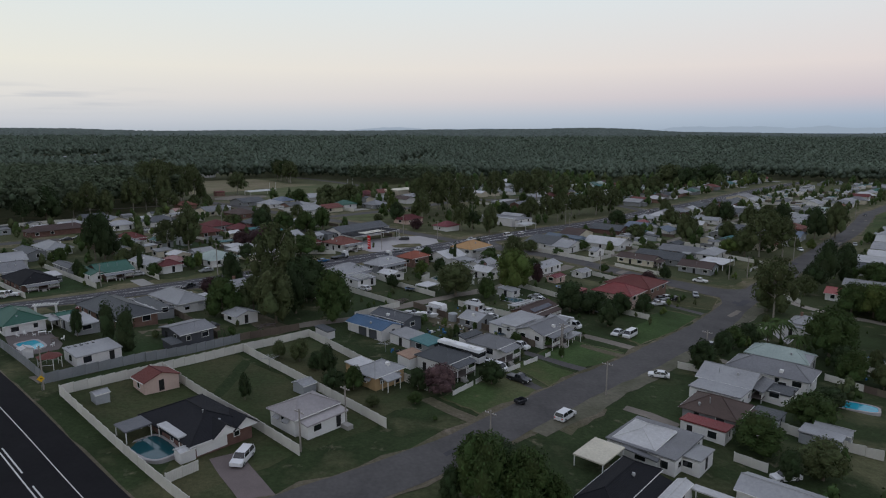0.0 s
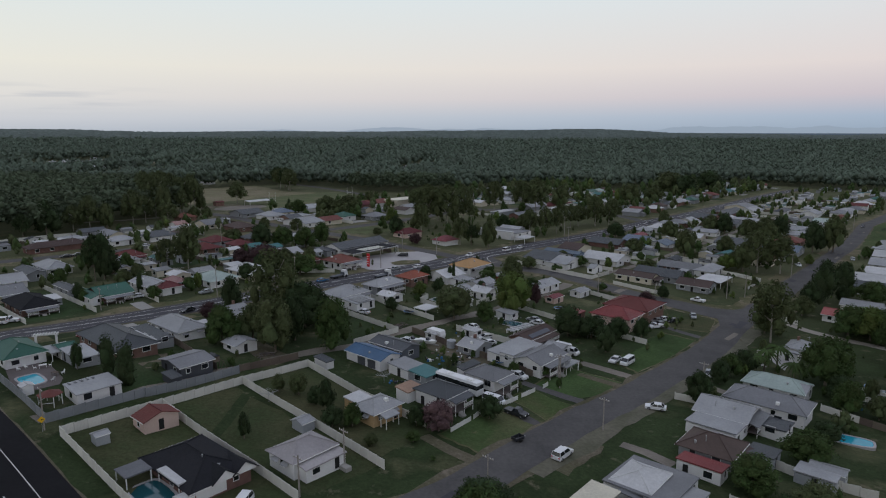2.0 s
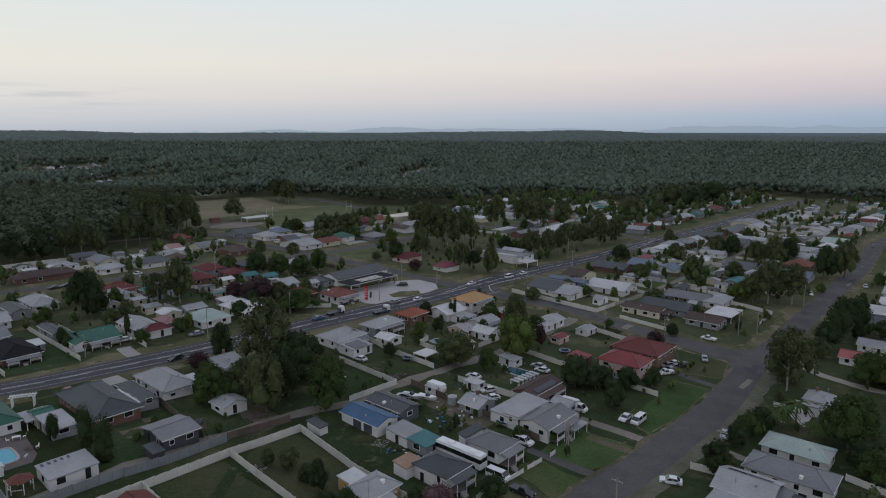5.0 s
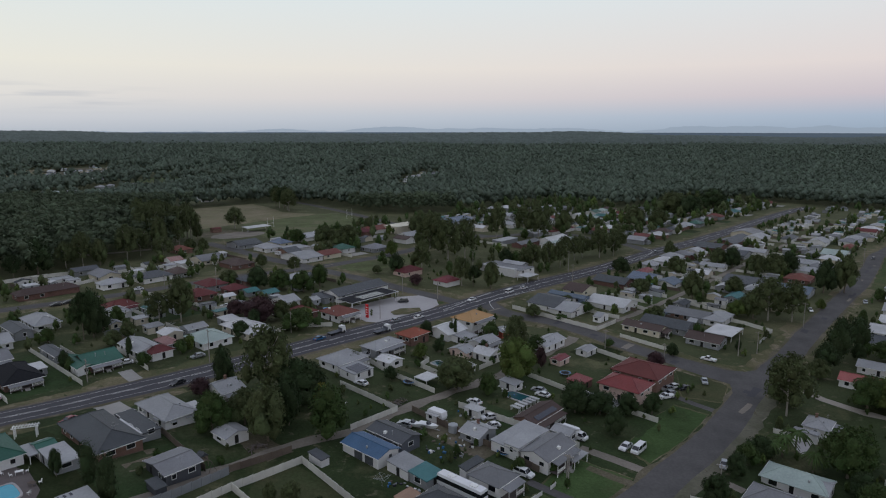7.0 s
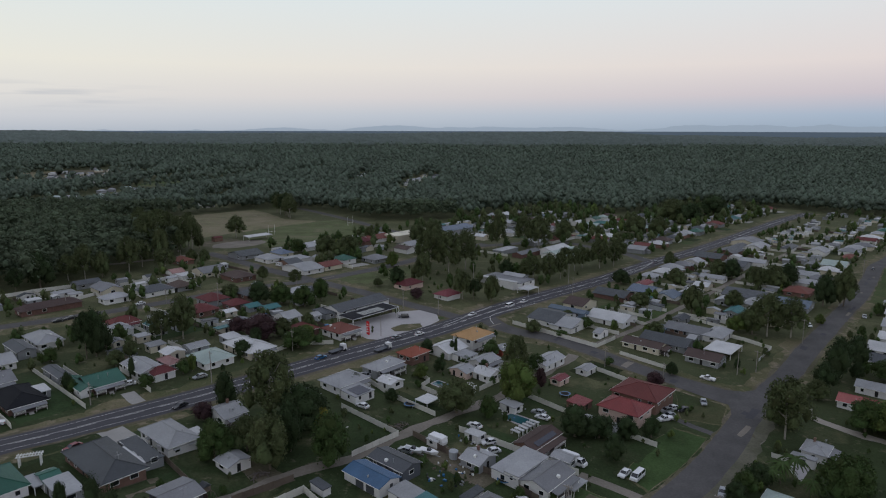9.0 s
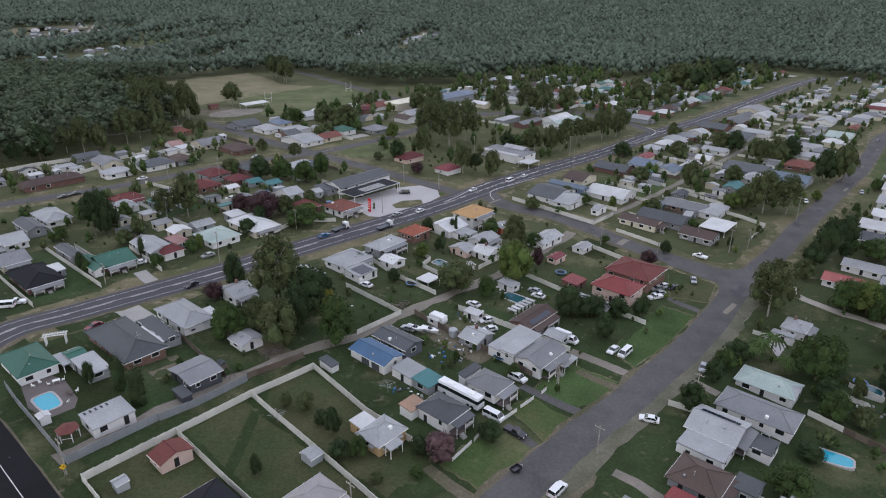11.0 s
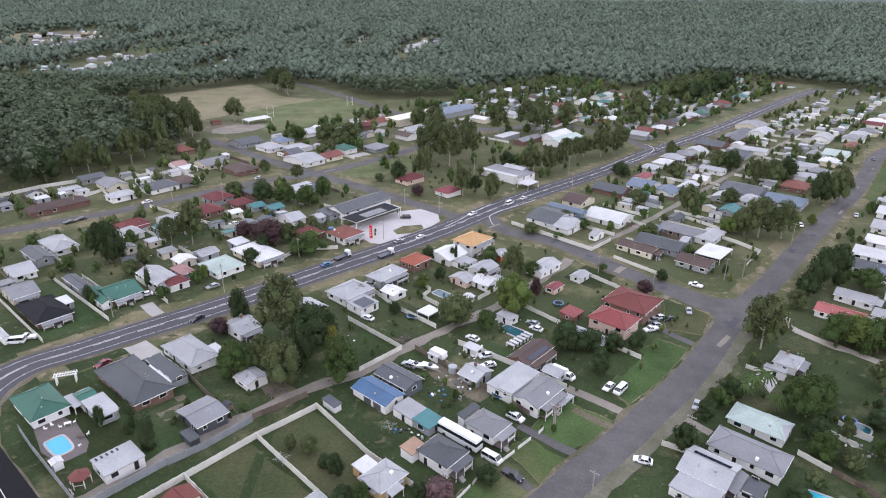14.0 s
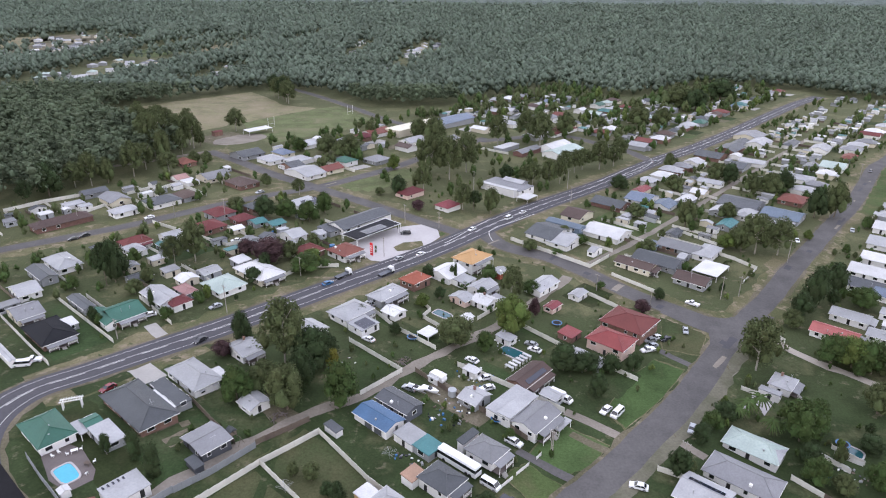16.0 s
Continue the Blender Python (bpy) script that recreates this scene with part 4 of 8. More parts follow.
def palm_mesh(seed):
    rr = random.Random(seed)
    tr, cr = Mesh(), Mesh()
    tr.tube((0, 0, -0.06), (0.03, 0.02, 0.36), 0.06, 0.05, 8)
    tr.tube((0.03, 0.02, 0.36), (0.02, 0.03, 0.74), 0.05, 0.04, 8)
    for k in range(22):
        az, up = k * 2.4, rr.uniform(-0.1, 0.9)
        prev, width = Vector((0.02, 0.03, 0.74)), 0.11
        d = Vector((math.cos(az), math.sin(az), 0))
        side = Vector((-d.y, d.x, 0))
        for s in range(1, 6):
            t = s / 5
            q = Vector((0.02, 0.03, 0.74)) + d * t * 0.98 + Vector((0, 0, up * 0.30 * t - 0.36 * t * t))
            w2 = 0.12 * (1 - t * 0.75)
            cr.face([prev - side * width + Vector((0, 0, -0.03)), prev, q, q - side * w2 + Vector((0, 0, -0.03))])
            cr.face([prev, prev + side * width + Vector((0, 0, -0.03)), q + side * w2 + Vector((0, 0, -0.03)), q])
            prev, width = q, w2
    return tr.data("trunk", ["bark"]), cr.data("crown", ["leaf_green"])


TREES["palm"] = [palm_mesh(1), palm_mesh(2)], "tall palm with arching feathery fronds"


def tree(kind, x, y, h, r):
    # Past y 240 most dark trees become lighter olive kinds, in place of haze.
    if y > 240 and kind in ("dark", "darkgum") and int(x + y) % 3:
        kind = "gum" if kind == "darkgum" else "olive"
    made, label = TREES[kind]
    tr, cr = made[int(abs(x * 13 + y * 7)) % len(made)]
    b = empty("shrub" if kind.endswith("shrub") else "palm" if kind == "palm" else "tree", x, y, (x * 3.1 + y * 1.7) % 6.28, scale=(r, r, h))
    part("trunk", tr, "", b)
    part("crown", cr, "", b)
    FOOT.append((x, y, r * 0.6))
    tagged(b, label, "shrub" if kind.endswith("shrub") else "tree", "garden and street trees")
    return b


# ---- vehicles ----
def car_thing(name, paint, label, length=4.6, width=1.8, height=1.5, cabin=(0.22, 0.42, 0.80, 0.95), bonnet=0.62):
    """cabin: fractions of the length at which windscreen foot, roof front, roof back and rear foot stand."""
    b = empty(name, 0, 0, 0, 0)
    L, W, H = length, width / 2, height
    z0, zb = 0.28, H * bonnet
    xs_ = [(-0.5 + q) * L for q in cabin]
    me = Mesh()
    prof = [(-L / 2, z0 + 0.05), (-L / 2 + 0.05, zb * 0.82), (xs_[0], zb), (xs_[3], zb), (L / 2 - 0.03, zb * 0.97), (L / 2, z0 + 0.1), (L / 2 - 0.1, z0), (-L / 2 + 0.1, z0)]
    me.solid([(x, -W, z) for x, z in prof], [(x, W, z) for x, z in prof])
    w2 = W * 0.80
    me.solid([(xs_[1], -w2, H - 0.05), (xs_[2], -w2, H - 0.05), (xs_[2], w2, H - 0.05), (xs_[1], w2, H - 0.05)], [(xs_[1] + .08, -w2 * .94, H), (xs_[2] - .08, -w2 * .94, H), (xs_[2] - .08, w2 * .94, H), (xs_[1] + .08, w2 * .94, H)])
    for s in (-1, 1):
        for xa, xb in ((xs_[0], xs_[1]), (xs_[3], xs_[2]), ((xs_[0] + xs_[3]) / 2, (xs_[1] + xs_[2]) / 2)):
            me.tube((xa, s * W * 0.96, zb), (xb, s * w2 * 1.01, H - 0.04), 0.045, 0.04, 4)
    part("body", me, paint, b)
    low = [(xs_[0] + 0.04, -W * 0.95, zb), (xs_[3] - 0.03, -W * 0.95, zb), (xs_[3] - 0.03, W * 0.95, zb), (xs_[0] + 0.04, W * 0.95, zb)]
    up = [(xs_[1], -w2, H - 0.05), (xs_[2], -w2, H - 0.05), (xs_[2], w2, H - 0.05), (xs_[1], w2, H - 0.05)]
    me = Mesh()
    me.solid(low, up)
    part("glazing", me, "pane", b)
    for sx in (-0.31, 0.30):
        for s in (-1, 1):
            me = Mesh()
            me.tube((sx * L, s * (W - 0.2), 0.33), (sx * L, s * (W + 0.02), 0.33), 0.33, 0.33, 14)
            wh = part("wheel", me, "tyre", b)
            me = Mesh()
            me.tube((sx * L, s * (W + 0.0), 0.33), (sx * L, s * (W + 0.035), 0.33), 0.2, 0.18, 10)
            part("rim", me, "rim", wh)
    for s in (-1, 1):
        me = Mesh()
        me.box(-L / 2 - 0.01, -L / 2 + 0.06, s * W * 0.62 - 0.16, s * W * 0.62 + 0.16, zb * 0.62, zb * 0.8)
        part("headlight", me, "trim_white", b)
        me = Mesh()
        me.box(L / 2 - 0.05, L / 2 + 0.012, s * W * 0.78 - 0.1, s * W * 0.78 + 0.1, zb * 0.66, zb * 0.92)
        part("tail_light", me, "sign_red", b)
    tagged(b, label, "car", "parked vehicles")
    return b


def truck_thing(paint, label):
    b = empty("truck", 0, 0, 0, 0)
    me = Mesh()
    me.solid([(-3.6, -1.1, 0.55), (-1.9, -1.1, 0.55), (-1.9, 1.1, 0.55), (-3.6, 1.1, 0.55)], [(-3.3, -1.0, 2.6), (-1.9, -1.0, 2.6), (-1.9, 1.0, 2.6), (-3.3, 1.0, 2.6)])
    cab = part("cab", me, paint, b)
    me = Mesh()
    me.solid([(-3.52, -0.95, 1.5), (-3.40, -0.95, 1.5), (-3.40, 0.95, 1.5), (-3.52, 0.95, 1.5)], [(-3.40, -0.9, 2.35), (-3.28, -0.9, 2.35), (-3.28, 0.9, 2.35), (-3.40, 0.9, 2.35)])
    part("windscreen", me, "pane", cab)
    me = Mesh()
    me.box(-1.8, 3.7, -1.15, 1.15, 0.85, 1.05)
    me.box(-1.8, -1.7, -1.15, 1.15, 1.05, 1.9)
    part("tray", me, "slate_wall", b)
    for sx in (-2.7, 1.9, 2.9):
        for s in (-1, 1):
            me = Mesh()
            me.tube((sx, s * 0.85, 0.48), (sx, s * 1.12, 0.48), 0.48, 0.48, 14)
            part("wheel", me, "tyre", b)
    return tagged(b, label, "truck", "parked vehicles")


def coach_thing():
    b = empty("coach", 0, 0, 0, 0)
    me = Mesh()
    me.box(-6, 6, -1.22, 1.22, 0.4, 1.75)
    me.solid([(-6, -1.22, 2.75), (6, -1.22, 2.75), (6, 1.22, 2.75), (-6, 1.22, 2.75)], [(-5.9, -1.05, 3.3), (5.9, -1.05, 3.3), (5.9, 1.05, 3.3), (-5.9, 1.05, 3.3)])
    part("body", me, "car_white", b)
    me = Mesh()
    me.box(-5.97, 5.97, -1.2, 1.2, 1.75, 2.75)
    part("glazing", me, "pane", b)
    for k in range(8):
        me = Mesh()
        me.box(-5.2 + k * 1.45, -5.05 + k * 1.45, -1.23, 1.23, 1.75, 2.75)
        part("window_post", me, "car_dark", b)
    for k in (-3.5, 2.5):
        me = Mesh()
        me.box(k, k + 1.6, -0.6, 0.6, 3.28, 3.48)
        part("roof_unit", me, "trim_white", b)
    for sx in (-3.9, 3.2, 4.3):
        for s in (-1, 1):
            me = Mesh()
            me.tube((sx, s * 0.9, 0.5), (sx, s * 1.24, 0.5), 0.5, 0.5, 14)
            part("wheel", me, "tyre", b)
    return tagged(b, "long white coach with dark windows parked beside a house", "coach", "parked vehicles")


def caravan_thing():
    b = empty("caravan", 0, 0, 0, 0)
    me = Mesh()
    prof = [(-2.4, 0.5), (-2.6, 1.3), (-2.3, 2.45), (-1.9, 2.6), (2.2, 2.6), (2.5, 2.3), (2.5, 0.5)]
    me.solid([(x, -1.1, z) for x, z in prof], [(x, 1.1, z) for x, z in prof])
    part("body", me, "car_white", b)
    for s in (-1, 1):
        for k in (-1.2, 0.9):
            me = Mesh()
            me.box(k - 0.5, k + 0.5, s * 1.11 - 0.02, s * 1.11 + 0.02, 1.4, 2.0)
            part("window", me, "pane", b)
        me = Mesh()
        me.tube((0.2, s * 0.9, 0.33), (0.2, s * 1.08, 0.33), 0.33, 0.33, 12)
        part("wheel", me, "tyre", b)
    me = Mesh()
    me.tube((-2.5, 0, 0.5), (-3.6, 0, 0.5), 0.06, 0.06, 6)
    part("drawbar", me, "galvanised", b)
    return tagged(b, "white touring caravan parked on grass", "caravan", "parked vehicles")


VEHICLES = {}


def vehicle(kind, x, y, deg):
    if kind not in VEHICLES:
        if kind == "truck":
            ob = truck_thing("car_white", "white flatbed truck on the highway")
        elif kind == "coach":
            ob = coach_thing()
        elif kind == "caravan":
            ob = caravan_thing()
        else:
            paint, body = kind.split("_")
            word = {"white": "white", "dark": "black", "silver": "silver", "red": "dark red", "blue": "blue", "teal": "teal"}[paint]
            if body == "van":
                ob = car_thing("van", "car_" + paint, word + " delivery van with dark glass", 5.0, 1.95, 2.0, (0.08, 0.22, 0.985, 0.995), 0.58)
            elif body == "ute":
                ob = car_thing("ute", "car_" + paint, word + " utility with an open tray", 5.2, 1.85, 1.7, (0.25, 0.36, 0.55, 0.60), 0.6)
            elif body == "suv":
                ob = car_thing("car", "car_" + paint, word + " four-wheel-drive wagon with dark glass", 4.8, 1.9, 1.75, (0.22, 0.36, 0.93, 0.985), 0.6)
            else:
                ob = car_thing("car", "car_" + paint, word + " saloon car with dark glass", 4.5, 1.8, 1.45, (0.25, 0.42, 0.76, 0.90), 0.62)
        VEHICLES[kind] = ob
    else:
        ob = copy_thing(VEHICLES[kind], Matrix())
    ob.matrix_basis = Matrix.Translation((x, y, ground(x, y) + 0.07)) @ Matrix.Rotation(radians(deg), 4, "Z")
    return ob


# ---- poles and lamps ----
def power_pole(x, y, h, deg=139, arm=2.2):
    b = empty("power_pole", x, y, radians(deg))
    me = Mesh()
    me.tube((0, 0, -0.5), (0, 0, h), 0.16, 0.11, 8)
    part("pole", me, "pole_wood", b)
    me = Mesh()
    me.box(-arm / 2, arm / 2, -0.06, 0.06, h - 0.6, h - 0.46)
    bar = part("crossarm", me, "pole_wood", b)
    for k in (-0.45, -0.2, 0.2, 0.45) if y < 160 else ():
        me = Mesh()
        me.tube((k * arm, 0, h - 0.46), (k * arm, 0, h - 0.28), 0.05, 0.03, 6)
        part("insulator", me, "trim_white", bar)
    tagged(b, "weathered timber power pole with a crossarm", "power pole", "power poles")


def street_lamp(x, y, h, deg):
    b = empty("street_lamp", x, y, radians(deg))
    me = Mesh()
    me.tube((0, 0, -0.3), (0, 0, h), 0.11, 0.07, 8)
    me.tube((0, 0, h), (1.8, 0, h + 0.35), 0.05, 0.04, 6)
    part("pole", me, "galvanised", b)
    me = Mesh()
    me.box(1.7, 2.3, -0.12, 0.12, h + 0.28, h + 0.42)
    part("lamp_head", me, "trim_white", b)
    tagged(b, "grey steel street lamp standing unlit", "street lamp", "street lamps")


def pool(x, y, w, d, deg, water, label, round_=0.45):
    top = max(ground(x + math.cos(k) * w * 0.40, y + math.sin(k) * w * 0.40) for k in range(7)) - 0.08
    b = empty("swimming_pool", x, y, radians(deg), z=top + 0.06)
    def loop(k, z):
        n = 28
        out = []
        for i in range(n):
            t = i * math.tau / n
            c, s = math.cos(t), math.sin(t)
            p = abs(c) ** (2 / 5), abs(s) ** (2 / 5)
            out.append((math.copysign(p[0] * (w / 2 + k), c), math.copysign(p[1] * (d / 2 + k) * (1 - round_ * 0.45 * max(0, c)), s), z))
        return out
    o, i, bm_ = loop(0.45, 0.12), loop(0.0, 0.12), Mesh()
    lo, li = loop(0.45, -1.2), loop(0.0, -1.2)
    for k in range(28):
        j = (k + 1) % 28
        bm_.face([o[k], o[j], i[j], i[k]])
        bm_.face([lo[k], lo[j], o[j], o[k]])
        bm_.face([i[k], i[j], li[j], li[k]])
    part("coping", bm_, "pale_concrete", b)
    me = Mesh()
    me.solid(loop(-0.01, -0.5), loop(-0.01, 0.06))
    part("water", me, water, b)
    tagged(b, label, "swimming pool")


# ---- woodland ----
def inside(x, y, poly):
    r = False
    for (xa, ya), (xb, yb) in zip(poly, poly[1:] + poly[:1]):
        if (ya > y) != (yb > y) and x < (xb - xa) * (y - ya) / (yb - ya) + xa:
            r = not r
    return r


def woodland(name, spots, mat, seed, base_r, base_h, lobes, cards, label, tall=0.85, leaf_size=0.19, core=0.8, heart=None):
    """Many trees as one planting: each crown is a cluster of rough lobes with leaf sprays on top."""
    rng = np.random.default_rng(seed)
    v0, f0 = heart or BALL1
    P = np.array([q[:2] for q in spots])
    n = len(P)
    r = np.array([q[2] for q in spots]) * base_r * rng.uniform(0.75, 1.25, n)
    stand = np.array([noise.noise((x / 90, y / 140, seed)) for x, y in P])
    h = base_h * rng.uniform(0.88, 1.08, n) * (1 + 0.22 * stand) + 0.7 * r
    z = np.array([ground(x, y) for x, y in P])
    az = rng.uniform(0, math.tau, (n, lobes))
    t = (np.arange(lobes)[None] + rng.uniform(0.35, 0.85, (n, lobes))) / lobes
    off = r[:, None] * (1.02 - 0.75 * t) * rng.uniform(0.5, 1.0, (n, lobes))
    c = np.stack([P[:, :1] + np.cos(az) * off, P[:, 1:] + np.sin(az) * off, z[:, None] + h[:, None] * (0.30 + 0.58 * t)], 2).reshape(-1, 1, 3)
    lr = (r[:, None] * rng.uniform(0.36, 0.70, (n, lobes)) * (5 / lobes) ** 0.33).reshape(-1)
    sc = np.stack([lr, lr, lr * tall], 1)[:, None, :]
    m = len(c)
    bump = 1 + rng.uniform(-0.32, 0.32, (m, len(v0), 1))
    turn = rng.uniform(0, math.tau, (m, 1))
    bx = v0[None, :, 0] * np.cos(turn) - v0[None, :, 1] * np.sin(turn)
    by = v0[None, :, 0] * np.sin(turn) + v0[None, :, 1] * np.cos(turn)
    ball_ = np.stack([bx, by, np.broadcast_to(v0[None, :, 2], bx.shape)], 2)
    vs = [(c + ball_ * bump * sc * core).reshape(-1, 3)]
    fs = [(f0[None] + (np.arange(m) * len(v0))[:, None, None]).reshape(-1, 3)]
    d = rng.normal(size=(m, cards, 3))
    d /= np.linalg.norm(d, axis=2)[..., None]
    d[..., 2] = np.abs(d[..., 2]) * 1.1 - 0.2
    pos = (c + d * sc * rng.uniform(0.55, 1.2, (m, cards, 1))).reshape(-1, 3)
    v, f = leaf_cards(rng, pos, d.reshape(-1, 3) * 0.5 + np.array([0, 0, 0.7]), np.repeat(r, lobes * cards)[:, None] * leaf_size, bias=1.2)
    me = mesh_from(name, vs + [v], fs + [f], [mat])
    return tagged(new(name, me), label, "forest", kind="stuff")


# ---- small yard things ----
def sign_totem(x, y, deg):
    b = empty("price_sign", x, y, radians(deg))
    me = Mesh()
    me.box(-0.2, 0.2, -0.7, 0.7, -0.3, 5.6)
    part("board", me, "sign_red", b)
    for k in range(4):
        me = Mesh()
        me.box(-0.24, 0.24, -0.52, 0.52, 1.2 + k * 1.0, 1.5 + k * 1.0)
        part("price_bar", me, "trim_white", b)
    tagged(b, "tall red service station price sign with white bars", "sign")


def road_sign(x, y, deg):
    b = empty("road_sign", x, y, radians(deg))
    me = Mesh()
    me.tube((0, 0, -0.3), (0, 0, 2.6), 0.04, 0.04, 6)
    part("post", me, "galvanised", b)
    me = Mesh()
    q = [(0, 0.62), (0.62, 0), (0, -0.62), (-0.62, 0)]
    me.solid([(x_, -0.05, 2.2 + z_) for x_, z_ in q], [(x_, -0.02, 2.2 + z_) for x_, z_ in q])
    face_ = part("plate", me, "sign_yellow", b)
    me = Mesh()
    me.box(-0.08, 0.3, -0.065, -0.052, 2.12, 2.28)
    part("mark", me, "car_dark", face_)
    tagged(b, "yellow diamond warning sign on a steel post", "road sign")


def clothes_line(x, y):
    b = empty("clothes_line", x, y, 0.4)
    me = Mesh()
    me.tube((0, 0, -0.2), (0, 0, 2.3), 0.05, 0.04, 6)
    part("post", me, "galvanised", b)
    for k in range(4):
        me = Mesh()
        c, s = math.cos(k * math.pi / 2), math.sin(k * math.pi / 2)
        me.tube((0, 0, 1.9), (c * 2, s * 2, 2.25), 0.03, 0.03, 5)
        c2, s2 = math.cos((k + 1) * math.pi / 2), math.sin((k + 1) * math.pi / 2)
        for q in (0.5, 0.75, 1.0):
            me.tube((c * 2 * q, s * 2 * q, 1.9 + 0.35 * q), (c2 * 2 * q, s2 * 2 * q, 1.9 + 0.35 * q), 0.015, 0.015, 4)
        part("arm", me, "galvanised", b)
    tagged(b, "rotary steel clothes line on a lawn", "clothes line", "yard things")


def trampoline(x, y):
    b = empty("trampoline", x, y, 0)
    n = 20
    ring = lambda r, z: [(r * math.cos(i * math.tau / n), r * math.sin(i * math.tau / n), z) for i in range(n)]
    me = Mesh()
    me.solid(ring(1.45, 0.82), ring(1.45, 0.86))
    part("mat", me, "tyre", b)
    me = Mesh()
    o, i_ = ring(1.85, 0.9), ring(1.42, 0.9)
    for k in range(n):
        j = (k + 1) % n
        me.face([o[k], o[j], i_[j], i_[k]])
    part("pad", me, "car_blue", b)
    for k in range(4):
        me = Mesh()
        c, s = math.cos(k * 1.57 + 0.5) * 1.7, math.sin(k * 1.57 + 0.5) * 1.7
        me.tube((c, s, -0.2), (c, s, 0.88), 0.04, 0.04, 5)
        part("leg", me, "galvanised", b)
    tagged(b, "round trampoline with a blue pad on grass", "trampoline", "yard things")


def water_tank(x, y, mat="zinc_wall"):
    b = empty("water_tank", x, y, 0)
    n = 18
    ring = lambda r, z: [(r * math.cos(i * math.tau / n), r * math.sin(i * math.tau / n), z) for i in range(n)]
    me = Mesh()
    me.solid(ring(1.2, -0.3), ring(1.2, 2.0))
    part("tank", me, mat, b)
    me = Mesh()
    me.solid(ring(1.24, 2.0), ring(0.3, 2.3))
    part("lid", me, mat, b)
    tagged(b, "round corrugated rainwater tank beside a shed", "water tank", "yard things")


def pergola_gate(x, y, deg):
    b = empty("pergola", x, y, radians(deg))
    for sx in (-2.2, 2.2):
        for sy in (-0.6, 0.6):
            me = Mesh()
            me.box(sx - 0.12, sx + 0.12, sy - 0.12, sy + 0.12, -0.3, 2.5)
            part("post", me, "trim_white", b)
    for sy in (-0.6, 0.6):
        me = Mesh()
        me.box(-2.8, 2.8, sy - 0.07, sy + 0.07, 2.5, 2.72)
        part("beam", me, "trim_white", b)
    for k in range(9):
        me = Mesh()
        me.box(-2.5 + k * 0.62, -2.38 + k * 0.62, -1.1, 1.1, 2.72, 2.86)
        part("rafter", me, "trim_white", b)
    tagged(b, "white timber garden pergola on open grass", "pergola")


def gazebo(x, y):
    """Six-sided shelter with a low pointed roof."""
    b = empty("gazebo", x, y, 0.3)
    ring = [(math.cos(k * math.tau / 6), math.sin(k * math.tau / 6)) for k in range(6)]
    me = Mesh()
    me.solid([(c * 2.3, q * 2.3, 2.05) for c, q in ring], [(c * 2.3, q * 2.3, 2.14) for c, q in ring])
    me.solid([(c * 2.25, q * 2.25, 2.14) for c, q in ring], [(c * 0.08, q * 0.08, 2.95) for c, q in ring])
    roof = part("roof", me, "redtile", b)
    part("finial", Mesh_box(-0.06, 0.06, -0.06, 0.06, 2.9, 3.2), "redtile", roof)
    for c, q in ring:
        me = Mesh()
        me.box(c * 2 - 0.06, c * 2 + 0.06, q * 2 - 0.06, q * 2 + 0.06, -0.4, 2.08)
        part("post", me, "trim_white", b)
    for k in range(5):
        (c, q), (c2, q2) = ring[k], ring[k + 1]
        me = Mesh()
        me.tube((c * 2, q * 2, 0.85), (c2 * 2, q2 * 2, 0.85), 0.05, 0.05, 5)
        part("rail", me, "trim_white", b)
    tagged(b, "small six-sided garden gazebo with a red pointed roof", "gazebo")


def garden_table(x, y, deg, top="trim_white"):
    b = empty("garden_table", x, y, radians(deg))
    part("tabletop", Mesh_box(-0.75, 0.75, -0.45, 0.45, 0.72, 0.77), top, b)
    for sx in (-0.65, 0.65):
        for sy in (-0.35, 0.35):
            part("leg", Mesh_box(sx - 0.03, sx + 0.03, sy - 0.03, sy + 0.03, -0.2, 0.72), top, b)
    tagged(b, "pale outdoor table standing on the pool paving", "table")


def garden_chair(x, y, deg):
    b = empty("garden_chair", x, y, radians(deg))
    part("seat", Mesh_box(-0.27, 0.27, -0.27, 0.27, 0.40, 0.45), "trim_white", b)
    me = Mesh()
    me.solid([(-0.27, 0.22, 0.45), (0.27, 0.22, 0.45), (0.27, 0.27, 0.45), (-0.27, 0.27, 0.45)], [(-0.25, 0.34, 0.95), (0.25, 0.34, 0.95), (0.25, 0.38, 0.95), (-0.25, 0.38, 0.95)])
    part("backrest", me, "trim_white", b)
    for sx in (-0.23, 0.23):
        for sy in (-0.23, 0.23):
            part("leg", Mesh_box(sx - 0.025, sx + 0.025, sy - 0.025, sy + 0.025, -0.2, 0.40), "trim_white", b)
    tagged(b, "white plastic garden chair beside the pool", "chair", "chairs round the pool")


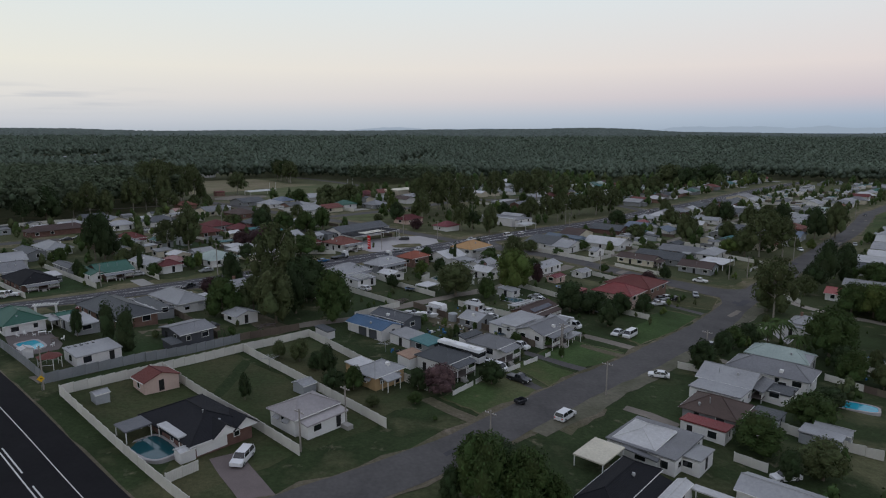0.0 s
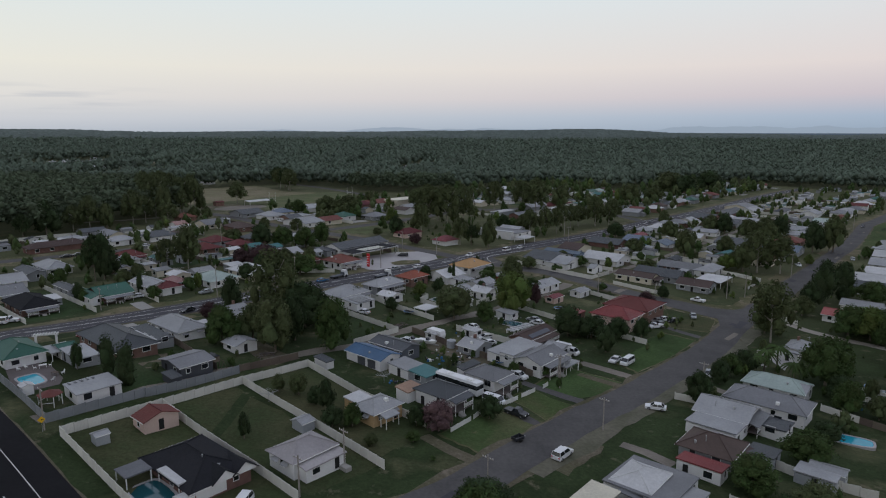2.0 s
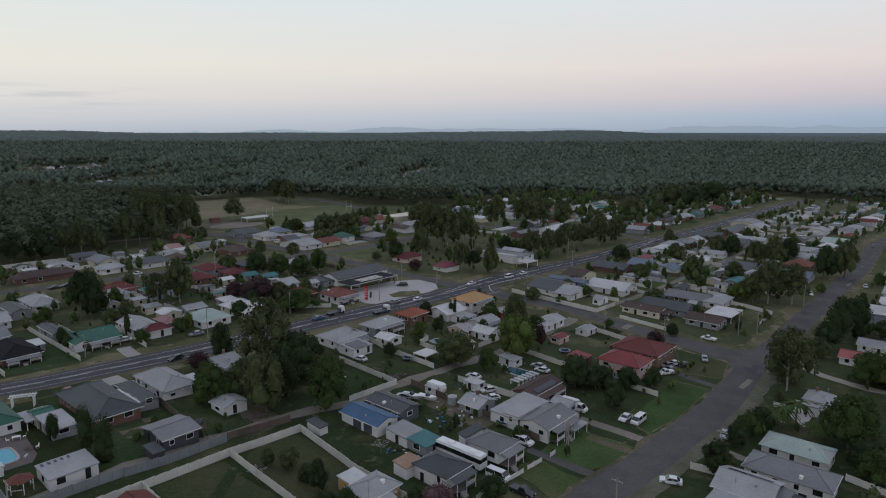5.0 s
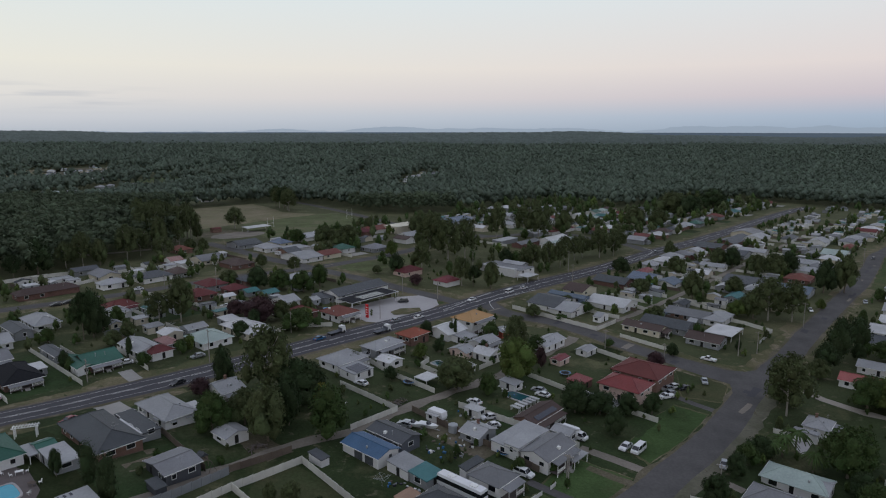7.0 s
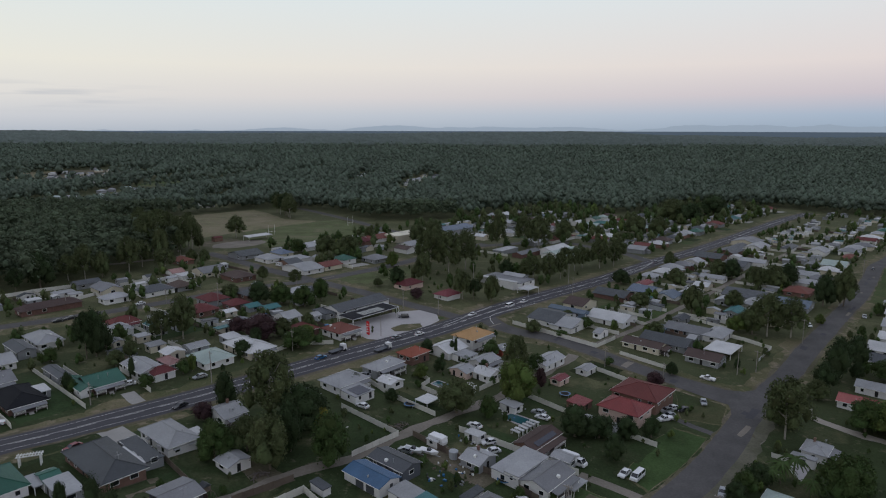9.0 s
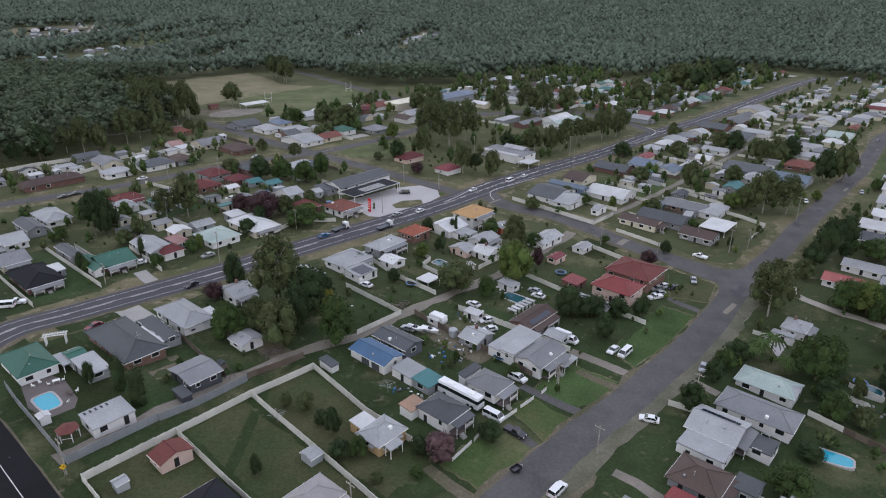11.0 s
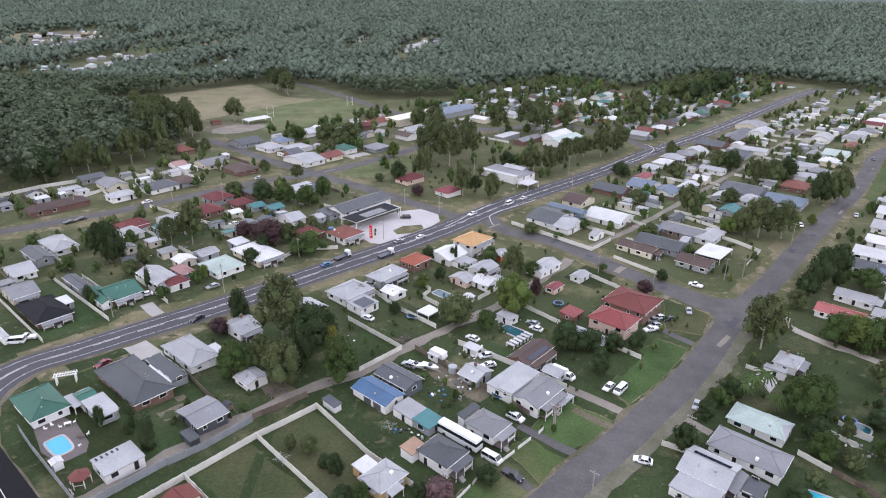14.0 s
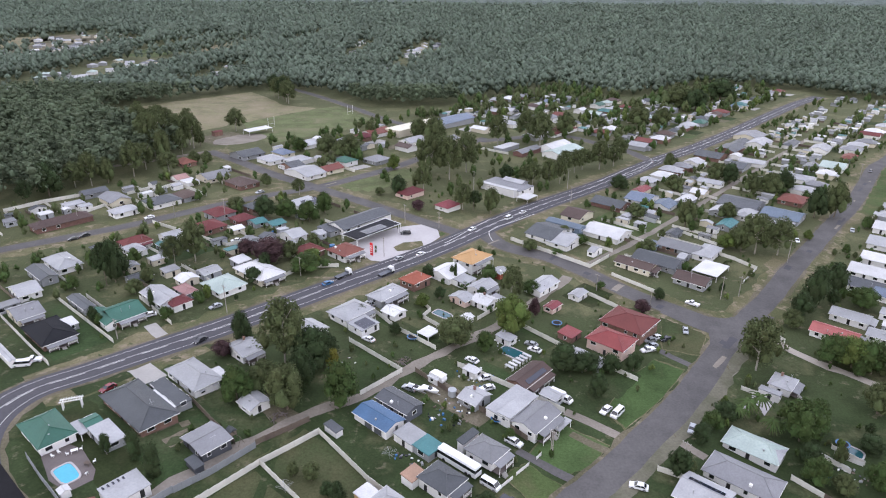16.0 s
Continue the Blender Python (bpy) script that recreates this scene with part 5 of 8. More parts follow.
def play_set(x, y, deg):
    b = empty("play_set", x, y, radians(deg))
    me = Mesh()
    for sx in (-0.9, 0.9):
        for sy in (-0.8, 0.8):
            me = Mesh()
            me.box(sx - 0.06, sx + 0.06, sy - 0.06, sy + 0.06, -0.2, 2.6)
            part("post", me, "timber_fence", b)
    me = Mesh()
    me.box(-0.95, 0.95, -0.85, 0.85, 1.2, 2.3)
    part("cubby", me, "timber_fence", b)
    me = Mesh()
    me.solid([(-1.1, -1.0, 2.5), (-1.1, 1.0, 2.5), (-1.1, 0, 3.2)], [(1.1, -1.0, 2.5), (1.1, 1.0, 2.5), (1.1, 0, 3.2)])
    part("roof", me, "slate", b)
    me = Mesh()
    me.tube((0.9, 0, 2.2), (4.0, 0, 2.2), 0.06, 0.06, 6)
    for s in (-0.9, 0.9):
        me.tube((4.0, 0, 2.2), (4.0, s, -0.2), 0.05, 0.05, 6)
    part("swing_frame", me, "timber_fence", b)
    tagged(b, "timber cubby house with a swing frame", "play set", "yard things")


def boat(x, y, deg):
    b = empty("boat", x, y, radians(deg))
    me = Mesh()
    lo = [(-2.4, -0.5, 0.6), (1.4, -0.5, 0.6), (2.6, 0, 0.8), (1.4, 0.5, 0.6), (-2.4, 0.5, 0.6)]
    hi = [(-2.6, -1.0, 1.4), (1.4, -0.95, 1.5), (3.2, 0, 1.7), (1.4, 0.95, 1.5), (-2.6, 1.0, 1.4)]
    me.solid(lo, hi)
    part("hull", me, "car_white", b)
    me = Mesh()
    me.solid([(0.0, -0.6, 1.5), (0.9, -0.5, 1.5), (0.9, 0.5, 1.5), (0.0, 0.6, 1.5)], [(-0.1, -0.5, 2.1), (0.2, -0.45, 2.1), (0.2, 0.45, 2.1), (-0.1, 0.5, 2.1)])
    part("windscreen", me, "pane", b)
    me = Mesh()
    me.box(-2.6, 3.6, -0.08, 0.08, 0.4, 0.55)
    part("trailer", me, "galvanised", b)
    for s in (-1, 1):
        me = Mesh()
        me.tube((-0.8, s * 0.8, 0.3), (-0.8, s * 1.0, 0.3), 0.3, 0.3, 12)
        part("wheel", me, "tyre", b)
    tagged(b, "white motor boat on a trailer in a yard", "boat", "yard things")


def box_trailer(x, y, deg):
    b = empty("box_trailer", x, y, radians(deg))
    me = Mesh()
    me.box(-1.1, 1.1, -0.7, 0.7, 0.45, 0.55)
    for s in (-0.68, 0.68):
        me.box(-1.1, 1.1, s - 0.03, s + 0.03, 0.55, 1.0)
    for s in (-1.08, 1.08):
        me.box(s - 0.03, s + 0.03, -0.65, 0.65, 0.55, 1.0)
    part("tray", me, "car_dark", b)
    me = Mesh()
    me.tube((1.1, 0.5, 0.5), (2.0, 0, 0.5), 0.04, 0.04, 6)
    me.tube((1.1, -0.5, 0.5), (2.0, 0, 0.5), 0.04, 0.04, 6)
    part("drawbar", me, "galvanised", b)
    for s in (-1, 1):
        me = Mesh()
        me.tube((0, s * 0.74, 0.32), (0, s * 0.92, 0.32), 0.32, 0.32, 12)
        part("wheel", me, "tyre", b)
    tagged(b, "small dark box trailer parked on the verge", "trailer", "yard things")


def wood_pile(x, y):
    r = random.Random(int(x * 5))
    b = empty("wood_pile", x, y, A)
    for k in range(16):
        me = Mesh()
        p, q, z = r.uniform(-2.2, 2.2), r.uniform(-1.4, 1.4), r.uniform(0.1, 0.5)
        a, n = r.uniform(0, 3.1), r.uniform(0.6, 1.5)
        me.tube((p - n * math.cos(a), q - n * math.sin(a), z), (p + n * math.cos(a), q + n * math.sin(a), z + r.uniform(-0.1, 0.2)), 0.12, 0.1, 6)
        part("log", me, "deck" if k % 3 else "timber_fence", b)
    tagged(b, "untidy pile of cut logs and boards on grass", "wood pile", "yard things")


def yard_clutter(seed, n, poly, top=1.0):
    """Boxes, boards, tubs and other small things lying about a yard."""
    r = random.Random(seed)
    cx, cy = sum(p[0] for p in poly) / len(poly), sum(p[1] for p in poly) / len(poly)
    for mat, word in (("trim_white", "white"), ("car_dark", "dark"), ("car_blue", "blue"), ("zinc", "grey"), ("timber_fence", "brown")):
        me = Mesh()
        for _ in range(n // 5 + 1):
            for _try in range(20):
                x, y = cx + r.uniform(-14, 14), cy + r.uniform(-14, 14)
                if inside(x, y, poly) and free(x, y, -2.5):
                    break
            else:
                continue
            z, a = ground(x, y), r.uniform(0, 3.1)
            w, d, h = r.uniform(0.2, 0.9), r.uniform(0.2, 0.55), r.uniform(0.1, 0.5) * top
            c, s = math.cos(a), math.sin(a)
            q = [(x + p * c - t * s, y + p * s + t * c) for p, t in ((-w, -d), (w, -d), (w, d), (-w, d))]
            q = [(x + (p - x) * 0.6, y + (t - y) * 0.6) for p, t in q]
            me.solid([(p, t, z - 0.1) for p, t in q], [(x + (p - x) * 0.9, y + (t - y) * 0.9, z + h) for p, t in q])
        if me.f:
            tagged(part("yard_clutter", me, mat), word + " boxes and boards lying about a yard", "clutter", kind="stuff")


def at_uv(u, v):
    return u * CA - v * SA, u * SA + v * CA


def free(x, y, r):
    return all((x - a) ** 2 + (y - b) ** 2 > (r + c) ** 2 for a, b, c in FOOT)


ROOFS = ["zinc"] * 9 + ["white"] * 2 + ["grey"] * 6 + ["slate"] * 4 + ["brown"] * 2 + ["maroon"] * 2 + ["steel"] * 2 + ["green", "redtile", "redtile", "zincgreen", "teal"]
# Fewer white walls: the darker picks stand in for shade under eaves.
WALLSET = ["white"] * 4 + ["cream"] * 3 + ["grey"] * 4 + ["brick"] * 4


YARD = {"lawn": "mown green lawn of a yard", "bright_lawn": "fresh green mown lawn", "grass": "dull worn grass of a yard", "bare_earth": "worn bare earth in a yard", "concrete": "grey concrete yard paving"}
LAYER = [0.018]


def LIFT():
    """Each patch lies a little over the one before it."""
    LAYER[0] += 0.0006
    return LAYER[0]


def infill(seed, u0, u1, v, gap, small=False, chance=1.0):
    """A row of houses or sheds along the street grid, where none stands yet."""
    r = random.Random(seed)
    u = u0
    while u < u1:
        x, y = at_uv(u + r.uniform(-2, 2), v + r.uniform(-2.5, 2.5))
        go = r.random() < chance
        if small:
            w, d = r.uniform(3, 8), r.uniform(3, 7)
            pick = (2.5, r.choice(("gable", "skillion", "gable", "flat")), r.choice("uv"), r.choice(["zinc"] * 4 + ["white"] * 2 + ["slate", "grey", "grey", "teal"]), r.choice(("zinc", "white", "grey", "cream")))
        else:
            w, d = r.uniform(9, 13), r.uniform(9, 15)
            pick = (3.0, r.choice(("hip", "gable", "hip")), "v" if d > w else "u", r.choice(ROOFS), r.choice(WALLSET))
        if go and free(x, y, min(w, d) * 0.5 + 0.8) and not near_road(x, y, min(w, d) * 0.5):
            if not small:
                s = r.choice((-1, 1))
                X, Y = x - SA * s * (d * 0.5 + 5), y + CA * s * (d * 0.5 + 5)
                mat = r.choice(("lawn", "lawn", "bright_lawn", "grass", "bare_earth", "concrete"))
                deep = r.uniform(7, 14)
                if not near_road(X, Y, deep * 0.5 + 0.5):
                    patch("lawn" if "lawn" in mat or mat == "grass" else "paving", X, Y, gap * 0.9, deep, mat, LIFT(), YARD[mat], "lawn" if "lawn" in mat or mat == "grass" else "paving", ragged=0.5)
            (shed if small else house)(x, y, w, d, *pick)
            if not small and r.random() < 0.5:
                wing(*at_uv(x * CA + y * SA + r.uniform(-2, 2), -x * SA + y * CA + r.choice((-1, 1)) * d * 0.5), r.uniform(4, 7), r.uniform(3, 5), 2.6, "skillion", "u", r.choice(("zinc", "white", "slate")), "none" if r.random() < 0.5 else pick[4])
        u += gap


def scatter(seed, n, u0, u1, v0, v1, kinds, hmin, hmax, far=False, roads=((182, 11), (63, 8), (125, 3.5), (299, 8))):
    r = random.Random(seed)
    for _ in range(n):
        u, v = r.uniform(u0, u1), r.uniform(v0, v1)
        if any(abs(v - c) < k for c, k in roads) or abs(u - 240) < 6 or (abs(u - 222) < 7 and v > 180):
            continue
        x, y = at_uv(u, v)
        h = r.uniform(hmin, hmax)
        if not free(x, y, h * 0.22) or near_road(x, y, h * 0.2):
            continue
        kind, wide = r.choice(kinds), h * r.uniform(0.32, 0.5)
        if far:
            DISTANT.append((kind, x, y, h, wide))
            FOOT.append((x, y, wide * 0.6))
        else:
            tree(kind, x, y, h, wide)


DISTANT = []
# Dark kinds take lighter leaf colours here, standing in for distance haze.
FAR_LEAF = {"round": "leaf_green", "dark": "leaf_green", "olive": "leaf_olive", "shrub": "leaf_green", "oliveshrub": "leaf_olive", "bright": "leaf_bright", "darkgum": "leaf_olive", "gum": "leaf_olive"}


def distant_trees():
    """Trees and bushes of the far blocks, too many to count, as one planting for each leaf colour."""
    low = [crown("far_crown", s, "leaf_dark", 5, 0.58, 0.26, 0.84, 0.50, 14, 0.15, 0.84) for s in (71, 72, 73)]
    geo = []
    for me in low:
        v = np.empty(len(me.vertices) * 3, np.float32)
        me.vertices.foreach_get("co", v)
        f = np.empty(len(me.polygons) * 3, np.int32)
        me.loops.foreach_get("vertex_index", f)
        geo.append((v.reshape(-1, 3), f.reshape(-1, 3)))
        bpy.data.meshes.remove(me)
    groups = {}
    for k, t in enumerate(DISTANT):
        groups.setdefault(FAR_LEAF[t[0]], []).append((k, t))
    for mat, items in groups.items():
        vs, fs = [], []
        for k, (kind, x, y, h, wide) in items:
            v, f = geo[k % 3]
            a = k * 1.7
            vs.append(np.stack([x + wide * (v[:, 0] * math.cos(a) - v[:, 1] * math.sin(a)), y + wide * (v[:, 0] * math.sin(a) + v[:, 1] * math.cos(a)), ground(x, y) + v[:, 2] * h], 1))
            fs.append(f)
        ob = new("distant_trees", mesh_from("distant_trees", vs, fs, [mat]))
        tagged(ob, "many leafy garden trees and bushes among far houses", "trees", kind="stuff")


# ---- roads ----
HIGHWAY = [(-22.3, 50.6), (-60.0, 83.4), (-90.2, 109.7), (-101.3, 121.2), (-110.8, 134.7), (-114.6, 148.6), (-111.9, 160.9), (-102.8, 170.4), (-91.7, 182.0), (-71.7, 200.3), (-47.7, 224.9), (-7.5, 268.2), (41.0, 330.2), (94.5, 386.4), (141.1, 437.7), (180.6, 475.0), (230.8, 528.1), (286.8, 591.9), (344.2, 657.2), (391.2, 704.3)]
STREET = [(-27.0, 71.5), (-20.0, 77.0), (-9.2, 85.5), (4.6, 98.3), (12.0, 107.2), (19.1, 115.2), (32.0, 129.8), (38.0, 135.4), (52.8, 151.4), (67.5, 167.9), (81.1, 185.3), (96.5, 206.0), (109.0, 220.5), (126.9, 239.9), (145.4, 262.6), (168.3, 289.2), (195.4, 320.5), (222.5, 351.1), (254.0, 391.0), (280.0, 425.0), (302.0, 446.0), (383.6, 528.0)]
CROSS_STREET = [(17.1, 302.4), (24.0, 285.2), (33.9, 277.1), (45.7, 272.1), (59.6, 257.8), (71.8, 242.0), (83.1, 230.8), (93.7, 221.6), (102.4, 212.5)]
LEFT_STREET = [(-194.1, 254.1), (-184.9, 261.4), (-159.2, 280.1), (-140.6, 295.0), (-114.8, 320.3), (-91.4, 339.8), (-72.9, 352.0), (-54.0, 371.0), (-30.3, 400.6), (-2.8, 445.0), (30.4, 490.2)]
SIDE_ROAD = [(5.7, 294.4), (-12.7, 307.9), (-30.3, 321.9), (-56.0, 342.2), (-75.7, 358.2), (-101.3, 379.6), (-129.7, 408.2), (-155.5, 432.3)]
LANE = [(-72.8, 109.7), (-67.6, 116.6), (-57.5, 130.7), (-46.3, 144.4), (-33.9, 157.2), (-22.7, 164.1), (-10.9, 178.5), (2.8, 192.9), (18.5, 208.9), (31.2, 226.1), (44.4, 243.2), (50.6, 253.4)]
BACK_LANE = [(61.2, 266.0), (74.1, 279.5), (91.7, 297.8), (121.1, 330.3), (174.7, 390.3), (226.3, 448.7), (297.0, 525.9)]
TRACK = [(115.0, 208.7), (117.5, 202.6), (122.6, 196.5), (128.9, 190.7), (134.2, 185.7), (141.4, 180.1)]
SCHOOL_ROAD = [(137.6, 438.9), (128.7, 463.5), (113.1, 483.6), (83.5, 507.7), (25.7, 480.4)]
FIELD_ROAD = [(-155.5, 432.3), (-187.3, 402.5), (-213.8, 386.2)]
FAR_ROAD = [(-20.0, 516.0), (-46.0, 541.0), (-88.0, 604.0), (-136.0, 674.0), (-165.0, 712.0)]
ribbon("road_highway_shoulder", HIGHWAY, 15.0, "bare_earth", 0.055, "worn gravel shoulder along the highway", "shoulder", ragged=0.8)
BEND = [at_uv(23.6, v) for v in (50, 90, 130, 150, 162)]
ribbon("road_highway_bend", BEND, 17.6, "bare_earth", 0.06, "worn earthy kerb beside the highway", "shoulder", ragged=0.3)
ribbon("road_highway_bend", BEND, 16.8, "new_asphalt", 0.17, "fresh black asphalt of the highway", "road")
ribbon("road_street_shoulder", STREET[4:12], 4.6, "grit", 0.066, "gravelly shoulder of the street", "shoulder", ragged=0.9, shift=-5.6)
ribbon("road_highway", HIGHWAY, 12.0, "asphalt", 0.12, "dark asphalt highway with white lines", "road")
ribbon("road_marking_centre", HIGHWAY, 0.2, "line_paint", 0.195, "white centre lines of the highway", "road marking", shift=0.3)
ribbon("road_marking_centre", HIGHWAY, 0.22, "line_paint", 0.195, "white broken centre line of the highway", "road marking", shift=-0.3, dash=(7, 12))
for s in (-4.0, 4.0):
    ribbon("road_marking_edge", HIGHWAY, 0.14, "line_paint", 0.195, "white edge line of the highway", "road marking", shift=s)
for n, line, width, mat, words in (("street", STREET, 8.4, "old_asphalt", "worn grey asphalt residential street"), ("cross_street", CROSS_STREET, 9.2, "old_asphalt", "worn grey asphalt side street"),
                                   ("left_street", LEFT_STREET, 7.0, "old_asphalt", "grey asphalt back street"), ("side_road", SIDE_ROAD, 7.4, "old_asphalt", "grey asphalt road to the highway"),
                                   ("school_road", SCHOOL_ROAD, 7.4, "old_asphalt", "grey asphalt road off the highway"), ("far_road", FAR_ROAD, 7.0, "old_asphalt", "grey road past the sports field")):
    ribbon("road_" + n + "_verge", line, width + (1.9 if n == "street" else 2.6), "bare_earth", 0.06, "bare earthy verge beside the road", "verge", ragged=0.9)
    ribbon("road_" + n, line, width, mat, 0.085 if n == "cross_street" else 0.10, words, "road", ragged=0.2)
for n, line, width in (("lane", LANE, 3.8), ("back_lane", BACK_LANE, 3.2), ("track", TRACK, 3.8), ("field_road", FIELD_ROAD, 5.0)):
    ribbon("road_" + n, line, width, "pale_gravel" if n == "track" else "gravel", 0.075, "pale gravel lane between the yards", "lane", ragged=0.5)

# dry, worn grass verges
for line, width, lift in ((HIGHWAY[6:], 24, 0.012), (STREET[12:], 19, 0.014), (CROSS_STREET, 21, 0.016), (LEFT_STREET, 22, 0.017), (SIDE_ROAD, 22, 0.015)):
    ribbon("verge", line, width, "dry_verge", lift, "dry patchy grass verge beside the road", "verge", ragged=2.2)

# worn repairs in the street
rp = random.Random(5)
for line, n in ((STREET, 16), (CROSS_STREET, 5), (LEFT_STREET, 6)):
    pts = catmull(line, 6.0)
    for _ in range(n):
        p = pts[rp.randrange(2, len(pts) - 2)]
        patch("road_repair", p.x + rp.uniform(-2, 2), p.y + rp.uniform(-2, 2), rp.uniform(2.5, 9), rp.uniform(0.8, 2.6), rp.choice(("asphalt", "asphalt", "gravel")), 0.112 + rp.uniform(0, 0.006), "worn repair patch in the street", "road repair", ragged=0.3)

# ---- sports field and open ground ----
def area(name, pts, mat, lift, label, category, ragged=0.0, step_=4):
    """A lawn or paved area with straight edges lying on the land."""
    P = [Vector(p) for p in pts]
    c = sum(P, Vector((0, 0))) / len(P)
    r = random.Random(int(c.x * 5 + c.y * 3))
    edge = [p.lerp(q, k / step_) for p, q in zip(P, P[1:] + P[:1]) for k in range(step_)]
    edge = [p + Vector((r.uniform(-ragged, ragged), r.uniform(-ragged, ragged))) for p in edge]
    n = max(5, int(max((p - c).length for p in P) / 4))
    me = Mesh()
    ring = lambda k, p: (c.lerp(p, k).x, c.lerp(p, k).y, ground(*c.lerp(p, k)) + lift)
    for p, q in zip(edge, edge[1:] + edge[:1]):
        for k in range(n):
            me.face([ring(k / n, p), ring((k + 1) / n, p), ring((k + 1) / n, q), ring(k / n, q)][1 if k == 0 else 0:])
    return tagged(part(name, me, mat), label, category, kind="structure")


area("sports_field", [(-284, 572), (-278, 586), (-250, 621), (-221, 653), (-197, 682), (-173, 650), (-147, 606), (-113, 589), (-159, 526), (-184, 490), (-215, 474), (-256, 512)], "dry_grass", 0.05, "dry straw-coloured sports field", "sports field", ragged=1.5, step_=6)
area("sports_field", [(-159, 526), (-113, 589), (-97, 603), (-57, 540), (-64, 514), (-92, 484), (-119, 456), (-140, 476)], "field_lawn", 0.06, "mown green playing field", "sports field", ragged=1.0, step_=6)
area("road_junction", [(84, 231), (93.5, 224.9), (103, 223.3), (108.2, 225), (114.5, 231), (122, 224.5), (118, 219.6), (111, 214.6), (103, 207.4), (97, 199.8), (87.5, 195.5), (92.4, 209), (93.2, 212.6), (87, 218.4), (80, 226)], "old_asphalt", 0.108, "worn asphalt widening where two streets meet", "road", ragged=0.1)
for k, (mat, pts) in enumerate((("fresh_lawn", [(45.5, 164), (49.9, 157.3), (63, 170.6), (76.3, 188.2), (68, 193.5), (57, 181)]), ("bright_lawn", [(31, 158), (43.6, 149.2), (34.9, 139.6), (28.6, 136.6), (22, 143.8)]),
                                ("bright_lawn", [(14.9, 136.1), (21.6, 125.6), (28.6, 133.4), (20.6, 140.8)]), ("bright_lawn", [(0, 116.3), (7.2, 109.6), (12.9, 115.8), (18.9, 122.4), (12.4, 128.3), (5, 122.5)]),
                                ("paddock_lawn", [(73.5, 200.5), (84.6, 198.5), (91.6, 210.5), (91, 213), (79, 222.5)]))):
    area("lawn", pts, mat, 0.030 + 0.004 * k, "mown green lawn running to the street", "lawn", ragged=0.25, step_=6)
    c = sum((Vector(q) for q in pts), Vector((0, 0))) / len(pts)
    area("verge", [tuple(c + (Vector(q) - c) * 1.05) for q in pts], "dry_verge", 0.020 + 0.0012 * k, "dry worn grass round a lawn", "verge", ragged=0.5, step_=6)
TOWN = [(-258, 275), (-214, 308), (-205, 322), (-204, 345), (-197, 359), (-184, 364), (-181, 398), (-166, 434), (-186, 450), (-212, 468), (-256, 506), (-292, 552), (-280, 585), (-252, 622), (-222, 655), (-197, 688), (-160, 694), (-120, 668), (-75, 604), (-24, 600), (6, 620), (117, 663), (195, 704), (276, 735), (326, 764), (396, 745), (407, 712), (396, 620), (501, 640)]

patch('paving', 93.4, 172.8, 10.1, 6.0, 'pale_concrete', LIFT(), 'pale concrete forecourt', 'paving', ragged=0.03)
patch('lawn', -44.0, 99.3, 18.2, 42.8, 'paddock_lawn', LIFT(), 'mown green lawn of a yard', 'lawn', ragged=0.5)
patch('lawn', -31.9, 112.9, 14.5, 44.5, 'paddock_lawn', LIFT(), 'mown green lawn of a yard', 'lawn', ragged=0.5)
patch('lawn', -23.0, 127.7, 15.7, 46.7, 'paddock_lawn', LIFT(), 'mown green lawn of a yard', 'lawn', ragged=0.5)
patch('lawn', -84.0, 139.3, 12.8, 36.6, 'lawn', LIFT(), 'mown green lawn of a yard', 'lawn', ragged=0.5)
patch('lawn', -25.5, 179.5, 17.5, 18.1, 'lawn', LIFT(), 'mown green lawn of a yard', 'lawn', ragged=0.5)
patch('lawn', -11.5, 202.1, 6.2, 24.4, 'lawn', LIFT(), 'mown green lawn of a yard', 'lawn', ragged=0.5)
patch('lawn', 27.6, 199.6, 15.1, 15.6, 'lawn', LIFT(), 'mown green lawn of a yard', 'lawn', ragged=0.5)
patch('lawn', 55.5, 237.4, 16.7, 13.5, 'lawn', LIFT(), 'mown green lawn of a yard', 'lawn', ragged=0.5)
patch('lawn', -126.3, 197.9, 17.7, 42.9, 'lawn', LIFT(), 'mown green lawn of a yard', 'lawn', ragged=0.5)
patch('lawn', -110.1, 265.6, 30.6, 23.5, 'lawn', LIFT(), 'mown green lawn of a yard', 'lawn', ragged=0.5)
patch('lawn', -62.7, 140.2, 22.3, 16.7, 'lawn', LIFT(), 'mown green lawn of a yard', 'lawn', ragged=0.5)
patch('paving', -65.7, 143.7, 8.3, 7.2, 'bare_earth', LIFT(), 'worn bare earth in a yard', 'paving', ragged=0.5)
patch('paving', -43.6, 155.8, 6.7, 17.7, 'bare_earth', LIFT(), 'worn bare earth in a yard', 'paving', ragged=0.5)
patch('paving', 4.3, 164.0, 9.3, 21.8, 'bare_earth', LIFT(), 'worn bare earth in a yard', 'paving', ragged=0.5)
patch('lawn', 13.6, 179.8, 8.6, 18.6, 'lawn', LIFT(), 'mown green lawn of a yard', 'lawn', ragged=0.5)
patch('lawn', 95.2, 322.3, 43.4, 31.6, 'bright_lawn', LIFT(), 'fresh green mown lawn', 'lawn', ragged=0.5)
patch('lawn', 129.2, 316.6, 28.1, 16.9, 'bright_lawn', LIFT(), 'fresh green mown lawn', 'lawn', ragged=0.5)
patch('lawn', 142.8, 288.8, 46.4, 16.1, 'grass', LIFT(), 'dull worn grass', 'lawn', ragged=0.5)
patch('lawn', 170.7, 305.5, 62.4, 10.4, 'grass', LIFT(), 'dull worn grass', 'lawn', ragged=0.5)
